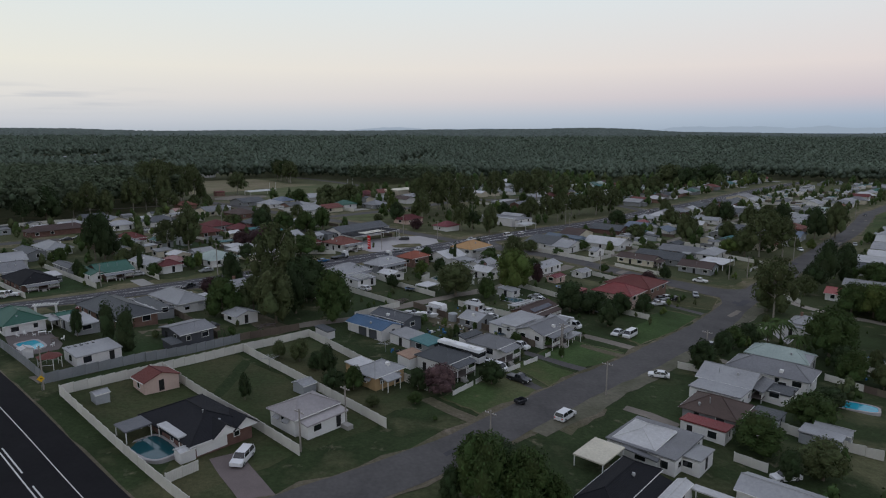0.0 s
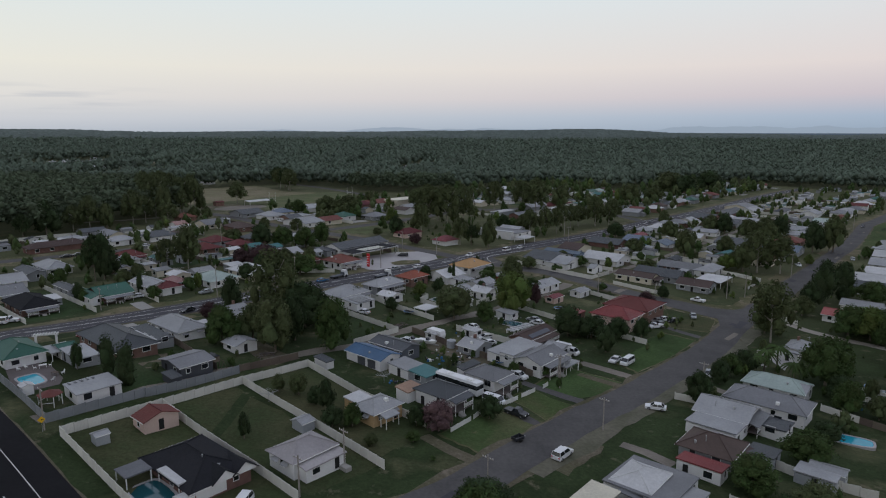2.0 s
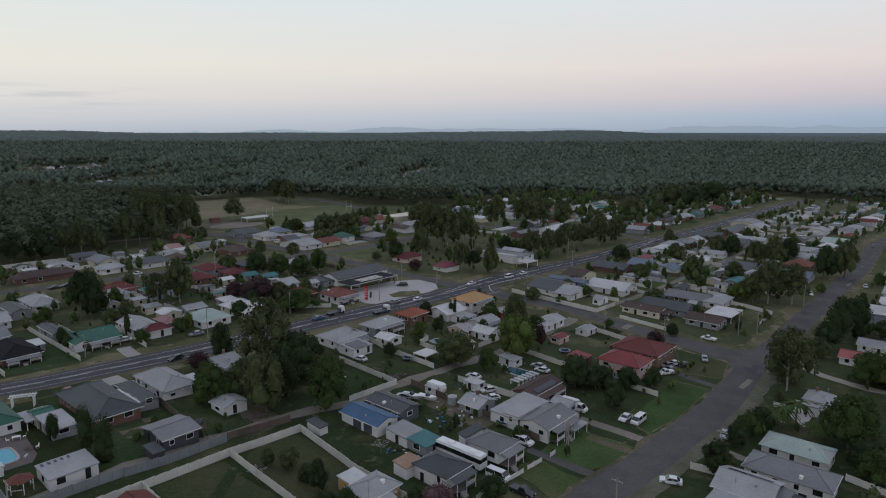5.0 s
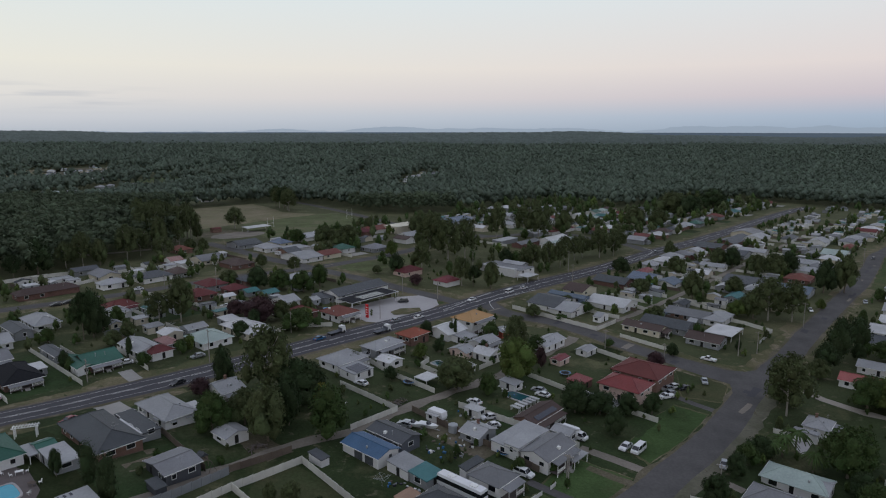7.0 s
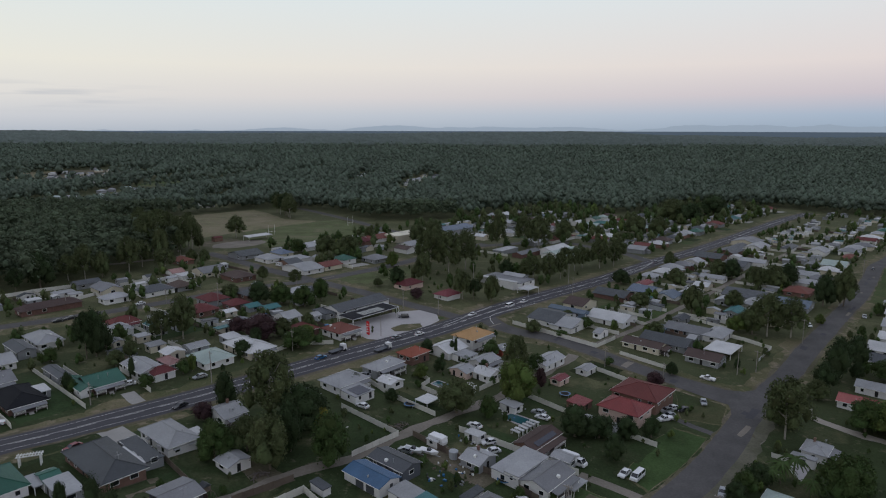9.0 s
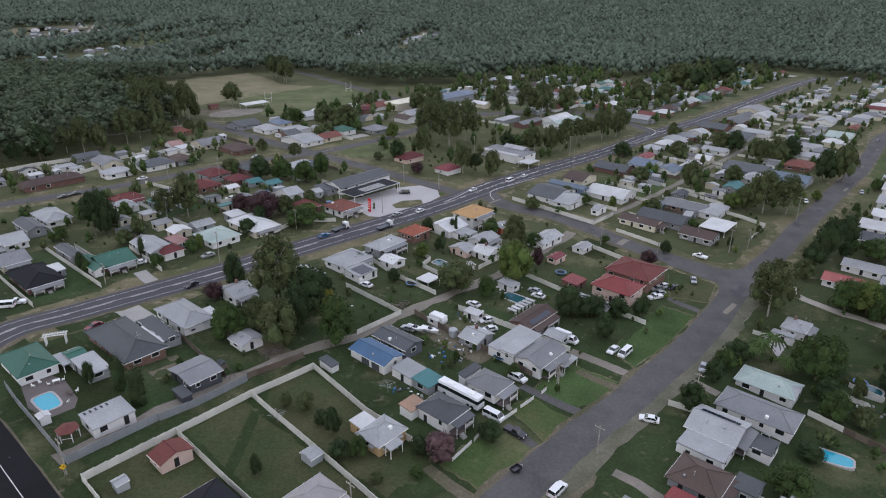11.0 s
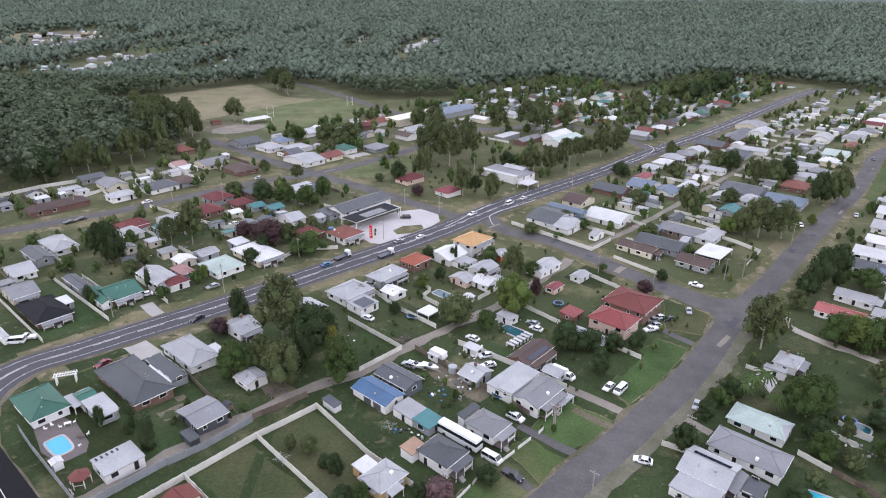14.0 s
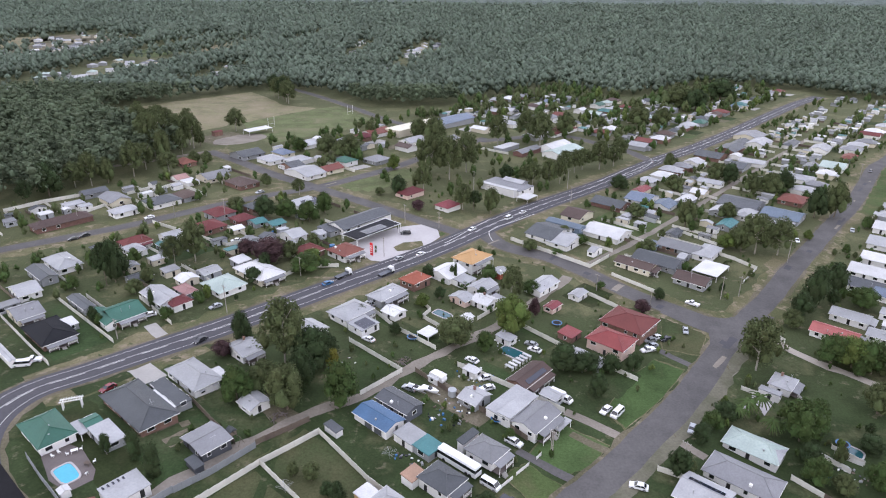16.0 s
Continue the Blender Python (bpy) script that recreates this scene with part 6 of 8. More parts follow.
patch('lawn', 268.1, 394.2, 143.7, 20.4, 'bright_lawn', LIFT(), 'fresh green mown lawn', 'lawn', ragged=0.5)
patch('paving', -14.5, 275.5, 38.4, 16.7, 'pale_concrete', LIFT(), 'pale concrete forecourt', 'paving', ragged=0.03)
patch('lawn', -96.0, 166.3, 15.3, 8.7, 'grass', LIFT(), 'dull worn grass', 'lawn', ragged=0.5)
patch('paving', -86.3, 171.9, 6.8, 13.9, 'concrete', LIFT(), 'grey concrete apron', 'paving', ragged=0.03)
area('paving', [(-95.0, 135.0), (-90.9, 138.2), (-85.0, 135.5), (-78.6, 128.9), (-77.6, 125.7), (-81.1, 121.6), (-87, 125.0)], 'deck', LIFT(), 'dark paved pool surround', 'paving', ragged=0.04)
patch('lawn', -33.1, 373.0, 47.8, 20.5, 'field_lawn', LIFT(), 'mown green lawn of a yard', 'lawn', ragged=0.5)
patch('lawn', -47.7, 368.0, 30.2, 25.8, 'field_lawn', LIFT(), 'fresh green mown lawn', 'lawn', ragged=0.5)
patch('lawn', 232.1, 692.6, 95.8, 42.5, 'bright_lawn', LIFT(), 'fresh green mown lawn', 'lawn', ragged=0.5)
patch('paving', -158.0, 470.8, 31.8, 32.2, 'bare_earth', LIFT(), 'worn bare earth in a yard', 'paving', ragged=0.5)
ribbon('driveway', [(-32.7, 90.4), (-30.0, 86.4), (-26.7, 82.1), (-23.1, 77.2)], 4.6, 'paver_pink', LIFT(), 'worn driveway running to the street', 'driveway', ragged=0.05)
ribbon('driveway', [(34.2, 163.0), (41.1, 158.2), (48.1, 152.3)], 3.2, 'gravel', LIFT(), 'worn driveway running to the street', 'driveway', ragged=0.3)
ribbon('driveway', [(18.9, 145.2), (24.8, 140.8), (31.6, 135.9)], 3.0, 'old_asphalt', LIFT(), 'worn driveway running to the street', 'driveway', ragged=0.3)
ribbon('driveway', [(69.4, 202.1), (75.2, 196.1), (82.3, 189.7)], 3.0, 'old_asphalt', LIFT(), 'worn driveway running to the street', 'driveway', ragged=0.3)
ribbon('driveway', [(34.0, 153.3), (39.2, 149.3), (43.1, 147.0)], 3.0, 'bare_earth', LIFT(), 'worn driveway running to the street', 'driveway', ragged=0.3)
ribbon('driveway', [(15.9, 127.8), (18.4, 124.3), (21.2, 120.5)], 3.0, 'old_asphalt', LIFT(), 'worn driveway running to the street', 'driveway', ragged=0.3)
ribbon('driveway', [(-3.1, 115.2), (1.6, 110.2), (6.5, 106.3)], 2.6, 'bare_earth', LIFT(), 'worn driveway running to the street', 'driveway', ragged=0.3)
ribbon('driveway', [(34.7, 116.8), (38.7, 114.1), (42.5, 109.9)], 3.0, 'gravel', LIFT(), 'worn driveway running to the street', 'driveway', ragged=0.3)
ribbon('driveway', [(-96.8, 200.2), (-91.8, 194.8), (-86.2, 189.7)], 4.0, 'concrete', LIFT(), 'worn driveway running to the street', 'driveway', ragged=0.05)
ribbon('driveway', [(60.4, 155.1), (64.3, 151.0), (68.2, 147.1)], 3.0, 'gravel', LIFT(), 'worn driveway running to the street', 'driveway', ragged=0.3)
ribbon('driveway', [(93.7, 190.9), (82.3, 179.3), (71.2, 163.9)], 3.0, 'gravel', LIFT(), 'worn driveway running to the street', 'driveway', ragged=0.3)
patch('paving', 23.9, 111.6, 15.3, 6.9, 'bare_earth', LIFT(), 'worn bare earth in a yard', 'paving', ragged=0.5)
patch('lawn', 0.3, 290.3, 5.7, 7.1, 'bright_lawn', LIFT(), 'fresh green mown lawn', 'lawn', ragged=0.5)
patch('lawn', 54.1, 178.5, 16.6, 5.6, 'lawn', LIFT(), 'mown green lawn of a yard', 'lawn', ragged=0.5)

# ---- houses ----

# near block by the lane
house(-39.5, 97.7, 11.3, 16.7, 2.18, 'hip', 'u', 'black', 'brick', name='brick_bungalow')
wing(-48.1, 94.4, 4.2, 4.0, 2.10, 'flat', 'u', 'pergola', 'none')
wing(-41.0, 93.2, 2.7, 6.8, 2.60, 'flat', 'u', 'white', 'none')
shed(-37.9, 88.6, 2.6, 2.0, 1.85, 'gable', 'u', 'white', 'white')
house(-52.5, 112.8, 7.0, 5.1, 2.35, 'gable', 'v', 'maroon', 'pink', kind='garage')
shed(-58.5, 104.7, 2.6, 2.4, 1.76, 'gable', 'u', 'zinc', 'zinc')
house(-23.3, 102.5, 9.6, 7.6, 3.1, 'hip', 'u', 'pinkzinc', 'white', hoods=1, porch=-1)
wing(-19.7, 100.1, 8.5, 2.8, 2.52, 'skillion', 'u', 'pinkzinc', 'white')
part('steps', Mesh_box(3.2, 4.4, -7.3, -5.2, -1.0, 0.35), 'concrete', LAST['b'])
shed(-26.0, 115.4, 3.2, 3.6, 1.85, 'gable', 'u', 'zinc', 'zinc')
house(-12.7, 122.0, 8.5, 7.1, 2.77, 'hip', 'u', 'zinc', 'tan', hoods=1, porch=-1)
wing(-16.2, 124.6, 4.4, 6.0, 2.5, 'skillion', 'u', 'white', 'tan')
wing(-9.9, 118.4, 3.7, 1.9, 2.35, 'skillion', 'u', 'zinc', 'none')
house(-68.6, 121.8, 8.6, 6.8, 2.44, 'skillion', 'u', 'zinc', 'white', stripes=1)

# corner block with the pool
house(-95.4, 140.0, 8.9, 14.0, 2.52, 'hip', 'u', 'green', 'white')
wing(-88.2, 141.2, 2.2, 6.5, 2.18, 'flat', 'u', 'zinc', 'none')
wing(-86.2, 143.2, 4.1, 6.3, 2.35, 'gable', 'u', 'green', 'white')
wing(-80.6, 139.1, 5.2, 9.5, 2.27, 'skillion', 'u', 'zinc', 'grey')
house(-78.4, 151.4, 10.6, 22.7, 2.44, 'hip', 'u', 'slate', 'brick', porch=-1)
wing(-73.0, 157.8, 4.7, 14.8, 2.35, 'skillion', 'u', 'slate', 'grey')
wing(-73.4, 153.9, 1.8, 11.4, 2.56, 'flat', 'u', 'white', 'none')
house(-57.1, 139.7, 8.6, 9.8, 2.69, 'gable', 'u', 'grey', 'darkgrey', rise=0.85, porch=-1)
shed(-57.4, 132.1, 2.6, 4.5, 1.68, 'skillion', 'u', 'slate', 'darkgrey')
house(-70.0, 167.2, 8.9, 16.3, 2.69, 'hip', 'u', 'zinc', 'white', hoods=1)
wing(-65.6, 164.9, 11.2, 6.3, 2.44, 'skillion', 'u', 'white', 'white')
shed(-50.5, 156.8, 6.7, 6.6, 2.18, 'gable', 'v', 'zinc', 'white')
house(-60.8, 183.5, 7.7, 10.3, 2.52, 'gable', 'u', 'zinc', 'white')

# sheds on the lane
house(-16.8, 152.6, 7.3, 12.8, 2.6, 'gable', 'v', 'blue', 'white', kind='shed', doors=1)
house(-11.9, 159.4, 6.9, 12.3, 2.86, 'gable', 'v', 'slate', 'slate', kind='shed')
shed(-27.9, 148.1, 2.6, 4.9, 1.93, 'skillion', 'u', 'slate', 'white')
shed(-8.2, 146.3, 5.9, 6.8, 2.27, 'skillion', 'u', 'zinc', 'white')
shed(-3.6, 142.5, 5.7, 5.6, 2.27, 'skillion', 'u', 'teal', 'grey')
house(-0.0, 130.4, 7.7, 9.4, 3.31, 'hip', 'u', 'slate', 'white', porch=2)
wing(-6.8, 132.1, 4.9, 3.9, 2.52, 'skillion', 'u', 'tanroof', 'white')
house(10.9, 141.1, 7.6, 8.8, 3.50, 'hip', 'u', 'grey', 'white', raised=1, porch=2)
wing(6.4, 145.4, 6.6, 2.2, 3.31, 'skillion', 'u', 'slate', 'white')
house(24.7, 155.1, 12.4, 8.4, 3.50, 'gable', 'u', 'grey', 'white', porch=2)
wing(19.1, 161.7, 14.6, 7.6, 2.86, 'skillion', 'u', 'zinc', 'white')
wing(19.2, 158.2, 9.5, 4.4, 3.77, 'flat', 'u', 'zinc', 'white')
wing(31.8, 154.4, 6.3, 2.2, 2.18, 'flat', 'u', 'zinc', 'none')
house(8.8, 164.3, 7.6, 6.8, 2.35, 'gable', 'v', 'zinc', 'grey')
shed(8.6, 177.9, 3.5, 5.2, 2.18, 'flat', 'u', 'white', 'white')
house(25.6, 176.5, 14.1, 7.2, 2.52, 'gable', 'u', 'brown', 'brick', solar=1)
shed(31.2, 167.7, 5.0, 5.9, 2.35, 'gable', 'v', 'zinc', 'zinc')
shed(20.6, 198.6, 4.6, 5.9, 2.18, 'skillion', 'u', 'zinc', 'white')

# red brick flats
house(55.1, 198.0, 11.0, 13.7, 4.23, 'hip', 'v', 'red', 'pink')
house(64.5, 211.5, 14.7, 16.1, 4.23, 'hip', 'v', 'maroon', 'brick')
shed(39.7, 223.5, 6.7, 4.4, 2.02, 'gable', 'u', 'red', 'pink')
shed(51.1, 234.7, 7.3, 4.9, 2.10, 'gable', 'u', 'zinc', 'white')
shed(42.5, 204.1, 6.6, 5.8, 2.18, 'skillion', 'u', 'red', 'brick')
shed(45.1, 189.1, 5.9, 13.3, 2.27, 'gable', 'v', 'zinc', 'grey')

# highway row, near side
house(11.4, 256.9, 13.5, 11.1, 4.78, 'hip', 'u', 'orange', 'white')
house(1.3, 245.3, 11.5, 11.4, 2.69, 'gable', 'u', 'white', 'white')
wing(7.7, 239.6, 7.1, 7.4, 2.52, 'skillion', 'u', 'zinc', 'white')
house(-10.9, 236.2, 10.0, 8.2, 3.31, 'hip', 'u', 'terracotta', 'brick')
house(-20.5, 222.6, 13.5, 7.9, 3.31, 'hip', 'u', 'zinc', 'grey', porch=1)
shed(-17.2, 211.3, 6.3, 7.1, 2.18, 'gable', 'v', 'white', 'white')
house(-31.7, 209.0, 13.0, 10.6, 2.86, 'hip', 'u', 'zinc', 'white')
wing(-26.4, 200.8, 7.9, 7.3, 2.52, 'skillion', 'u', 'zinc', 'white', solar=1)
house(-42.5, 197.4, 6.5, 9.5, 2.52, 'gable', 'v', 'zinc', 'white')
house(14.9, 223.0, 7.4, 8.1, 2.69, 'gable', 'v', 'white', 'white')
house(14.5, 234.6, 10.3, 7.5, 2.69, 'gable', 'u', 'zinc', 'white')
shed(6.6, 224.7, 6.1, 8.1, 2.35, 'gable', 'u', 'zinc', 'pink')
shed(19.1, 225.3, 6.1, 4.6, 2.18, 'skillion', 'u', 'zinc', 'grey')
house(37.9, 239.8, 13.9, 8.0, 2.52, 'gable', 'u', 'zinc', 'white')
shed(7.6, 210.1, 5.1, 3.8, 2.02, 'gable', 'u', 'white', 'white')
shed(-4.9, 199.0, 5.9, 5.2, 1.85, 'flat', 'u', 'white', 'none')
shed(-1.8, 173.7, 4.5, 3.9, 2.02, 'flat', 'u', 'white', 'white')
house(22.0, 249.5, 6.1, 5.5, 2.52, 'gable', 'u', 'zinc', 'red')

# highway, far side
house(-139.7, 204.2, 8.9, 12.0, 2.52, 'gable', 'u', 'grey', 'cream')
house(-124.5, 191.7, 11.0, 18.0, 2.35, 'hip', 'u', 'black', 'brick')
shed(-121.4, 197.6, 3.7, 6.0, 2.27, 'skillion', 'u', 'white', 'grey')
house(-107.4, 204.9, 11.0, 12.8, 2.44, 'gable', 'u', 'green', 'brick')
wing(-111.6, 201.3, 5.4, 13.8, 2.44, 'gable', 'v', 'green', 'white')
shed(-124.8, 211.6, 4.3, 14.5, 2.27, 'gable', 'v', 'slate', 'grey')
house(-99.2, 216.6, 8.6, 15.5, 2.69, 'gable', 'v', 'zinc', 'white')
wing(-91.8, 212.8, 7.5, 7.0, 2.52, 'hip', 'u', 'maroon', 'white')
shed(-92.8, 222.2, 5.3, 9.1, 2.35, 'hip', 'u', 'pink', 'grey')
house(-80.6, 227.0, 11.8, 13.3, 2.52, 'hip', 'u', 'zincgreen', 'white')
house(-70.9, 239.1, 11.5, 18.5, 2.69, 'hip', 'u', 'white', 'cream', porch=1)
house(-149.7, 220.6, 8.2, 12.0, 2.52, 'gable', 'u', 'zinc', 'white')
house(-151.2, 234.1, 6.5, 15.9, 2.86, 'gable', 'v', 'slate', 'grey')
house(-149.5, 245.2, 9.6, 16.5, 2.52, 'hip', 'u', 'zinc', 'white')
shed(-114.3, 233.1, 9.0, 6.3, 2.18, 'gable', 'u', 'slate', 'grey')
house(-130.1, 177.9, 1.9, 14.2, 2.52, 'gable', 'v', 'zinc', 'white')

# left street
# Some of the cream and grey walls here stand in for verandah shade.
house(-175.1, 291.3, 25.3, 9.5, 2.52, 'hip', 'u', 'brown', 'brick')
shed(-183.5, 316.9, 9.4, 7.0, 2.18, 'flat', 'u', 'zinc', 'white')
house(-166.5, 324.8, 11.0, 15.7, 2.52, 'gable', 'v', 'grey', 'cream')
house(-153.7, 306.7, 12.5, 8.8, 2.52, 'hip', 'u', 'zinc', 'white')
house(-182.7, 335.4, 12.7, 9.0, 2.52, 'gable', 'u', 'slate', 'grey')
house(-141.7, 322.2, 15.8, 12.7, 2.52, 'hip', 'u', 'slate', 'white')
house(-132.8, 331.8, 10.0, 12.4, 2.52, 'hip', 'u', 'brown', 'grey')
house(-148.2, 362.7, 7.7, 9.2, 2.52, 'gable', 'u', 'pink', 'white')
house(-157.8, 397.1, 10.0, 12.3, 2.52, 'hip', 'u', 'redtile', 'brick')
shed(-141.0, 357.9, 7.6, 9.4, 2.18, 'flat', 'u', 'white', 'white')
house(-131.2, 367.2, 14.4, 14.6, 2.52, 'gable', 'u', 'grey', 'cream')
house(-106.2, 286.6, 12.4, 12.5, 2.52, 'hip', 'u', 'maroon', 'brick')
house(-130.7, 267.0, 11.7, 9.4, 2.52, 'hip', 'u', 'maroon', 'brick')
house(-127.3, 258.7, 7.1, 9.8, 2.52, 'hip', 'u', 'zinc', 'white')
shed(-117.1, 263.8, 4.6, 7.8, 2.18, 'gable', 'v', 'teal', 'grey')
house(-118.7, 274.6, 8.4, 8.2, 2.52, 'gable', 'u', 'zinc', 'white')
house(-140.5, 259.0, 7.5, 9.4, 2.52, 'hip', 'u', 'slate', 'brick')
house(-94.1, 297.3, 9.6, 9.5, 2.52, 'hip', 'u', 'maroon', 'brick')
shed(-93.4, 284.7, 6.1, 6.1, 2.18, 'gable', 'u', 'white', 'cream')
shed(-77.6, 292.1, 7.8, 7.8, 2.18, 'gable', 'u', 'teal', 'grey')
shed(-86.3, 293.9, 6.9, 7.8, 2.18, 'gable', 'u', 'teal', 'grey')
house(-69.5, 322.1, 13.9, 14.2, 2.52, 'hip', 'u', 'zinc', 'white', solar=1)
house(-111.2, 355.6, 13.1, 16.9, 2.52, 'hip', 'u', 'brown', 'brick')
house(-81.1, 377.8, 14.7, 22.6, 2.52, 'gable', 'u', 'zinc', 'white')
house(-91.5, 390.9, 10.3, 15.1, 2.52, 'gable', 'u', 'slate', 'brick')
house(-91.1, 405.8, 14.7, 12.9, 2.52, 'flat', 'u', 'zinc', 'white')
house(-68.1, 386.1, 13.8, 11.7, 2.52, 'gable', 'u', 'redtile', 'cream')
house(-107.6, 406.3, 13.1, 15.3, 2.52, 'hip', 'u', 'zinc', 'white')
house(-126.2, 418.6, 16.8, 17.0, 2.52, 'gable', 'u', 'slate', 'grey')
house(-94.3, 447.4, 13.5, 14.4, 2.52, 'gable', 'u', 'zinc', 'white')
house(-42.7, 410.5, 13.8, 13.5, 2.52, 'hip', 'u', 'grey', 'grey')
house(-50.9, 486.8, 20.6, 15.1, 2.69, 'gable', 'u', 'redtile', 'white')
house(-23.0, 501.7, 48.1, 14.4, 5.52, 'flat', 'u', 'cream', 'cream')
house(0.7, 530.7, 51.6, 19.8, 3.68, 'gable', 'u', 'steel', 'grey')
house(0.1, 469.8, 20.4, 11.5, 2.52, 'gable', 'u', 'grey', 'cream')
house(-22.8, 464.7, 17.6, 12.7, 2.52, 'gable', 'u', 'zinc', 'white')

# service station
house(-39.6, 297.0, 29.4, 12.5, 3.31, 'gable', 'u', 'slate', 'white', kind='shop')
wing(-37.1, 298.5, 24.9, 9.8, 3.68, 'flat', 'u', 'grey', 'white')
wing(-51.7, 286.1, 6.8, 9.5, 2.52, 'skillion', 'u', 'slate', 'grey')
house(-32.4, 283.2, 25.7, 9.0, 4.05, 'flat', 'u', 'black', 'none', kind='canopy', solar=1)
wing(-32.3, 283.7, 26.8, 10.3, 3.86, 'flat', 'u', 'white', 'none')
house(-66.3, 278.0, 8.2, 10.9, 2.52, 'gable', 'u', 'zinc', 'white')
house(-56.6, 260.7, 11.2, 10.7, 2.52, 'hip', 'u', 'maroon', 'brick')

# club and houses across the highway
house(35.4, 366.0, 14.6, 27.0, 3.5, 'flat', 'u', 'grey', 'white', kind='clubhouse', name='clubhouse')
wing(29.4, 360.4, 3.2, 25.0, 4.0, 'flat', 'u', 'white', 'white')
wing(44.6, 347.4, 10.0, 7.0, 3.0, 'flat', 'u', 'white', 'none')
wing(40.5, 371.5, 7.0, 14.0, 4.1, 'gable', 'v', 'zinc', 'grey')
house(1.7, 327.3, 11.3, 9.7, 2.52, 'hip', 'u', 'red', 'white')
house(-18.6, 345.4, 14.1, 10.1, 2.52, 'hip', 'u', 'maroon', 'pink')
house(56.3, 450.0, 23.6, 8.5, 2.86, 'gable', 'u', 'grey', 'brick')
house(43.0, 459.0, 20.0, 8.0, 3.0, 'flat', 'u', 'canopy', 'grey')
house(77.3, 462.3, 24.8, 12.2, 3.86, 'gable', 'u', 'white', 'white')
house(81.0, 450.0, 29.4, 16.9, 3.31, 'gable', 'u', 'zincgreen', 'white')
house(71.9, 501.5, 30.4, 13.5, 2.86, 'gable', 'u', 'zinc', 'grey')
house(88.2, 516.4, 35.0, 15.1, 2.52, 'hip', 'u', 'maroon', 'white')

# right of the highway
house(49.3, 297.8, 20.0, 14.9, 2.69, 'gable', 'v', 'slate', 'white')
wing(55.6, 289.1, 16.9, 11.8, 2.60, 'gable', 'v', 'zinc', 'white')
house(58.7, 307.7, 6.6, 19.2, 3.31, 'gable', 'v', 'steel', 'steel', kind='shed')
house(67.5, 324.7, 15.6, 11.6, 2.69, 'gable', 'v', 'brown', 'cream')
house(77.6, 302.0, 15.8, 19.2, 2.52, 'gable', 'v', 'white', 'white')
house(89.3, 344.8, 13.1, 18.4, 2.52, 'gable', 'v', 'slate', 'brick')
house(108.9, 354.8, 16.9, 13.9, 2.52, 'gable', 'v', 'steel', 'white')
house(112.4, 369.1, 12.7, 7.2, 2.52, 'gable', 'u', 'red', 'cream')
house(81.3, 264.9, 8.7, 16.5, 2.52, 'gable', 'v', 'brown', 'cream')
house(92.6, 270.2, 12.8, 20.0, 2.52, 'gable', 'v', 'slate', 'grey')
house(112.1, 262.1, 14.7, 10.6, 2.52, 'flat', 'v', 'white', 'none', kind='carport')
house(100.9, 251.6, 10.5, 13.6, 2.52, 'gable', 'v', 'brown', 'grey')
house(117.5, 280.4, 15.6, 8.7, 2.69, 'hip', 'u', 'zinc', 'white')
shed(104.1, 288.0, 9.0, 6.4, 2.18, 'gable', 'v', 'white', 'brick')
shed(96.0, 288.8, 8.7, 5.4, 2.02, 'flat', 'u', 'steel', 'steel')
house(107.5, 286.4, 11.3, 18.9, 2.35, 'gable', 'v', 'grey', 'grey')
house(109.8, 303.3, 9.5, 6.0, 2.35, 'gable', 'u', 'slate', 'grey')
house(160.6, 347.7, 19.9, 20.6, 2.69, 'gable', 'v', 'slate', 'grey')
house(156.6, 331.6, 13.9, 8.2, 2.52, 'hip', 'u', 'zinc', 'white')
house(174.9, 330.0, 16.7, 19.1, 2.69, 'gable', 'v', 'steel', 'grey')
house(167.6, 315.7, 10.9, 9.4, 2.52, 'gable', 'u', 'zinc', 'white')
house(192.6, 355.6, 15.2, 13.3, 2.52, 'hip', 'u', 'redtile', 'brick')
house(217.1, 394.6, 11.0, 15.0, 2.52, 'gable', 'v', 'zinc', 'white')
house(140.6, 316.4, 12.3, 7.6, 2.35, 'gable', 'u', 'teal', 'grey')
house(145.1, 336.9, 12.1, 8.7, 2.35, 'gable', 'u', 'zinc', 'grey')
house(131.6, 351.8, 15.2, 8.3, 2.52, 'gable', 'u', 'white', 'grey')
house(117.8, 344.6, 13.0, 11.2, 2.35, 'gable', 'u', 'steel', 'white')
house(190.3, 421.0, 17.9, 9.7, 2.52, 'gable', 'v', 'slate', 'grey')
house(202.9, 430.7, 9.9, 16.4, 2.52, 'gable', 'v', 'zinc', 'white')
house(181.6, 447.7, 18.3, 17.8, 2.52, 'gable', 'v', 'slate', 'brick')
house(158.6, 386.2, 8.9, 14.5, 2.35, 'gable', 'v', 'zinc', 'white')
house(145.1, 367.1, 9.9, 8.7, 2.35, 'gable', 'v', 'white', 'cream')
house(252.2, 423.1, 19.3, 14.5, 2.52, 'gable', 'v', 'zincgreen', 'white')
house(273.7, 444.1, 15.6, 8.6, 2.52, 'hip', 'u', 'redtile', 'grey')
house(266.7, 467.3, 17.9, 12.2, 2.52, 'gable', 'u', 'zinc', 'white')
house(236.8, 422.7, 13.9, 7.5, 2.35, 'gable', 'u', 'grey', 'grey')
house(252.3, 480.8, 19.9, 8.5, 2.52, 'hip', 'u', 'slate', 'white')
house(202.0, 465.8, 23.1, 14.4, 2.52, 'gable', 'u', 'slate', 'brick')
house(229.9, 482.8, 21.5, 13.9, 2.52, 'gable', 'u', 'zinc', 'white')
house(233.2, 505.9, 22.0, 19.1, 2.52, 'gable', 'u', 'grey', 'cream')
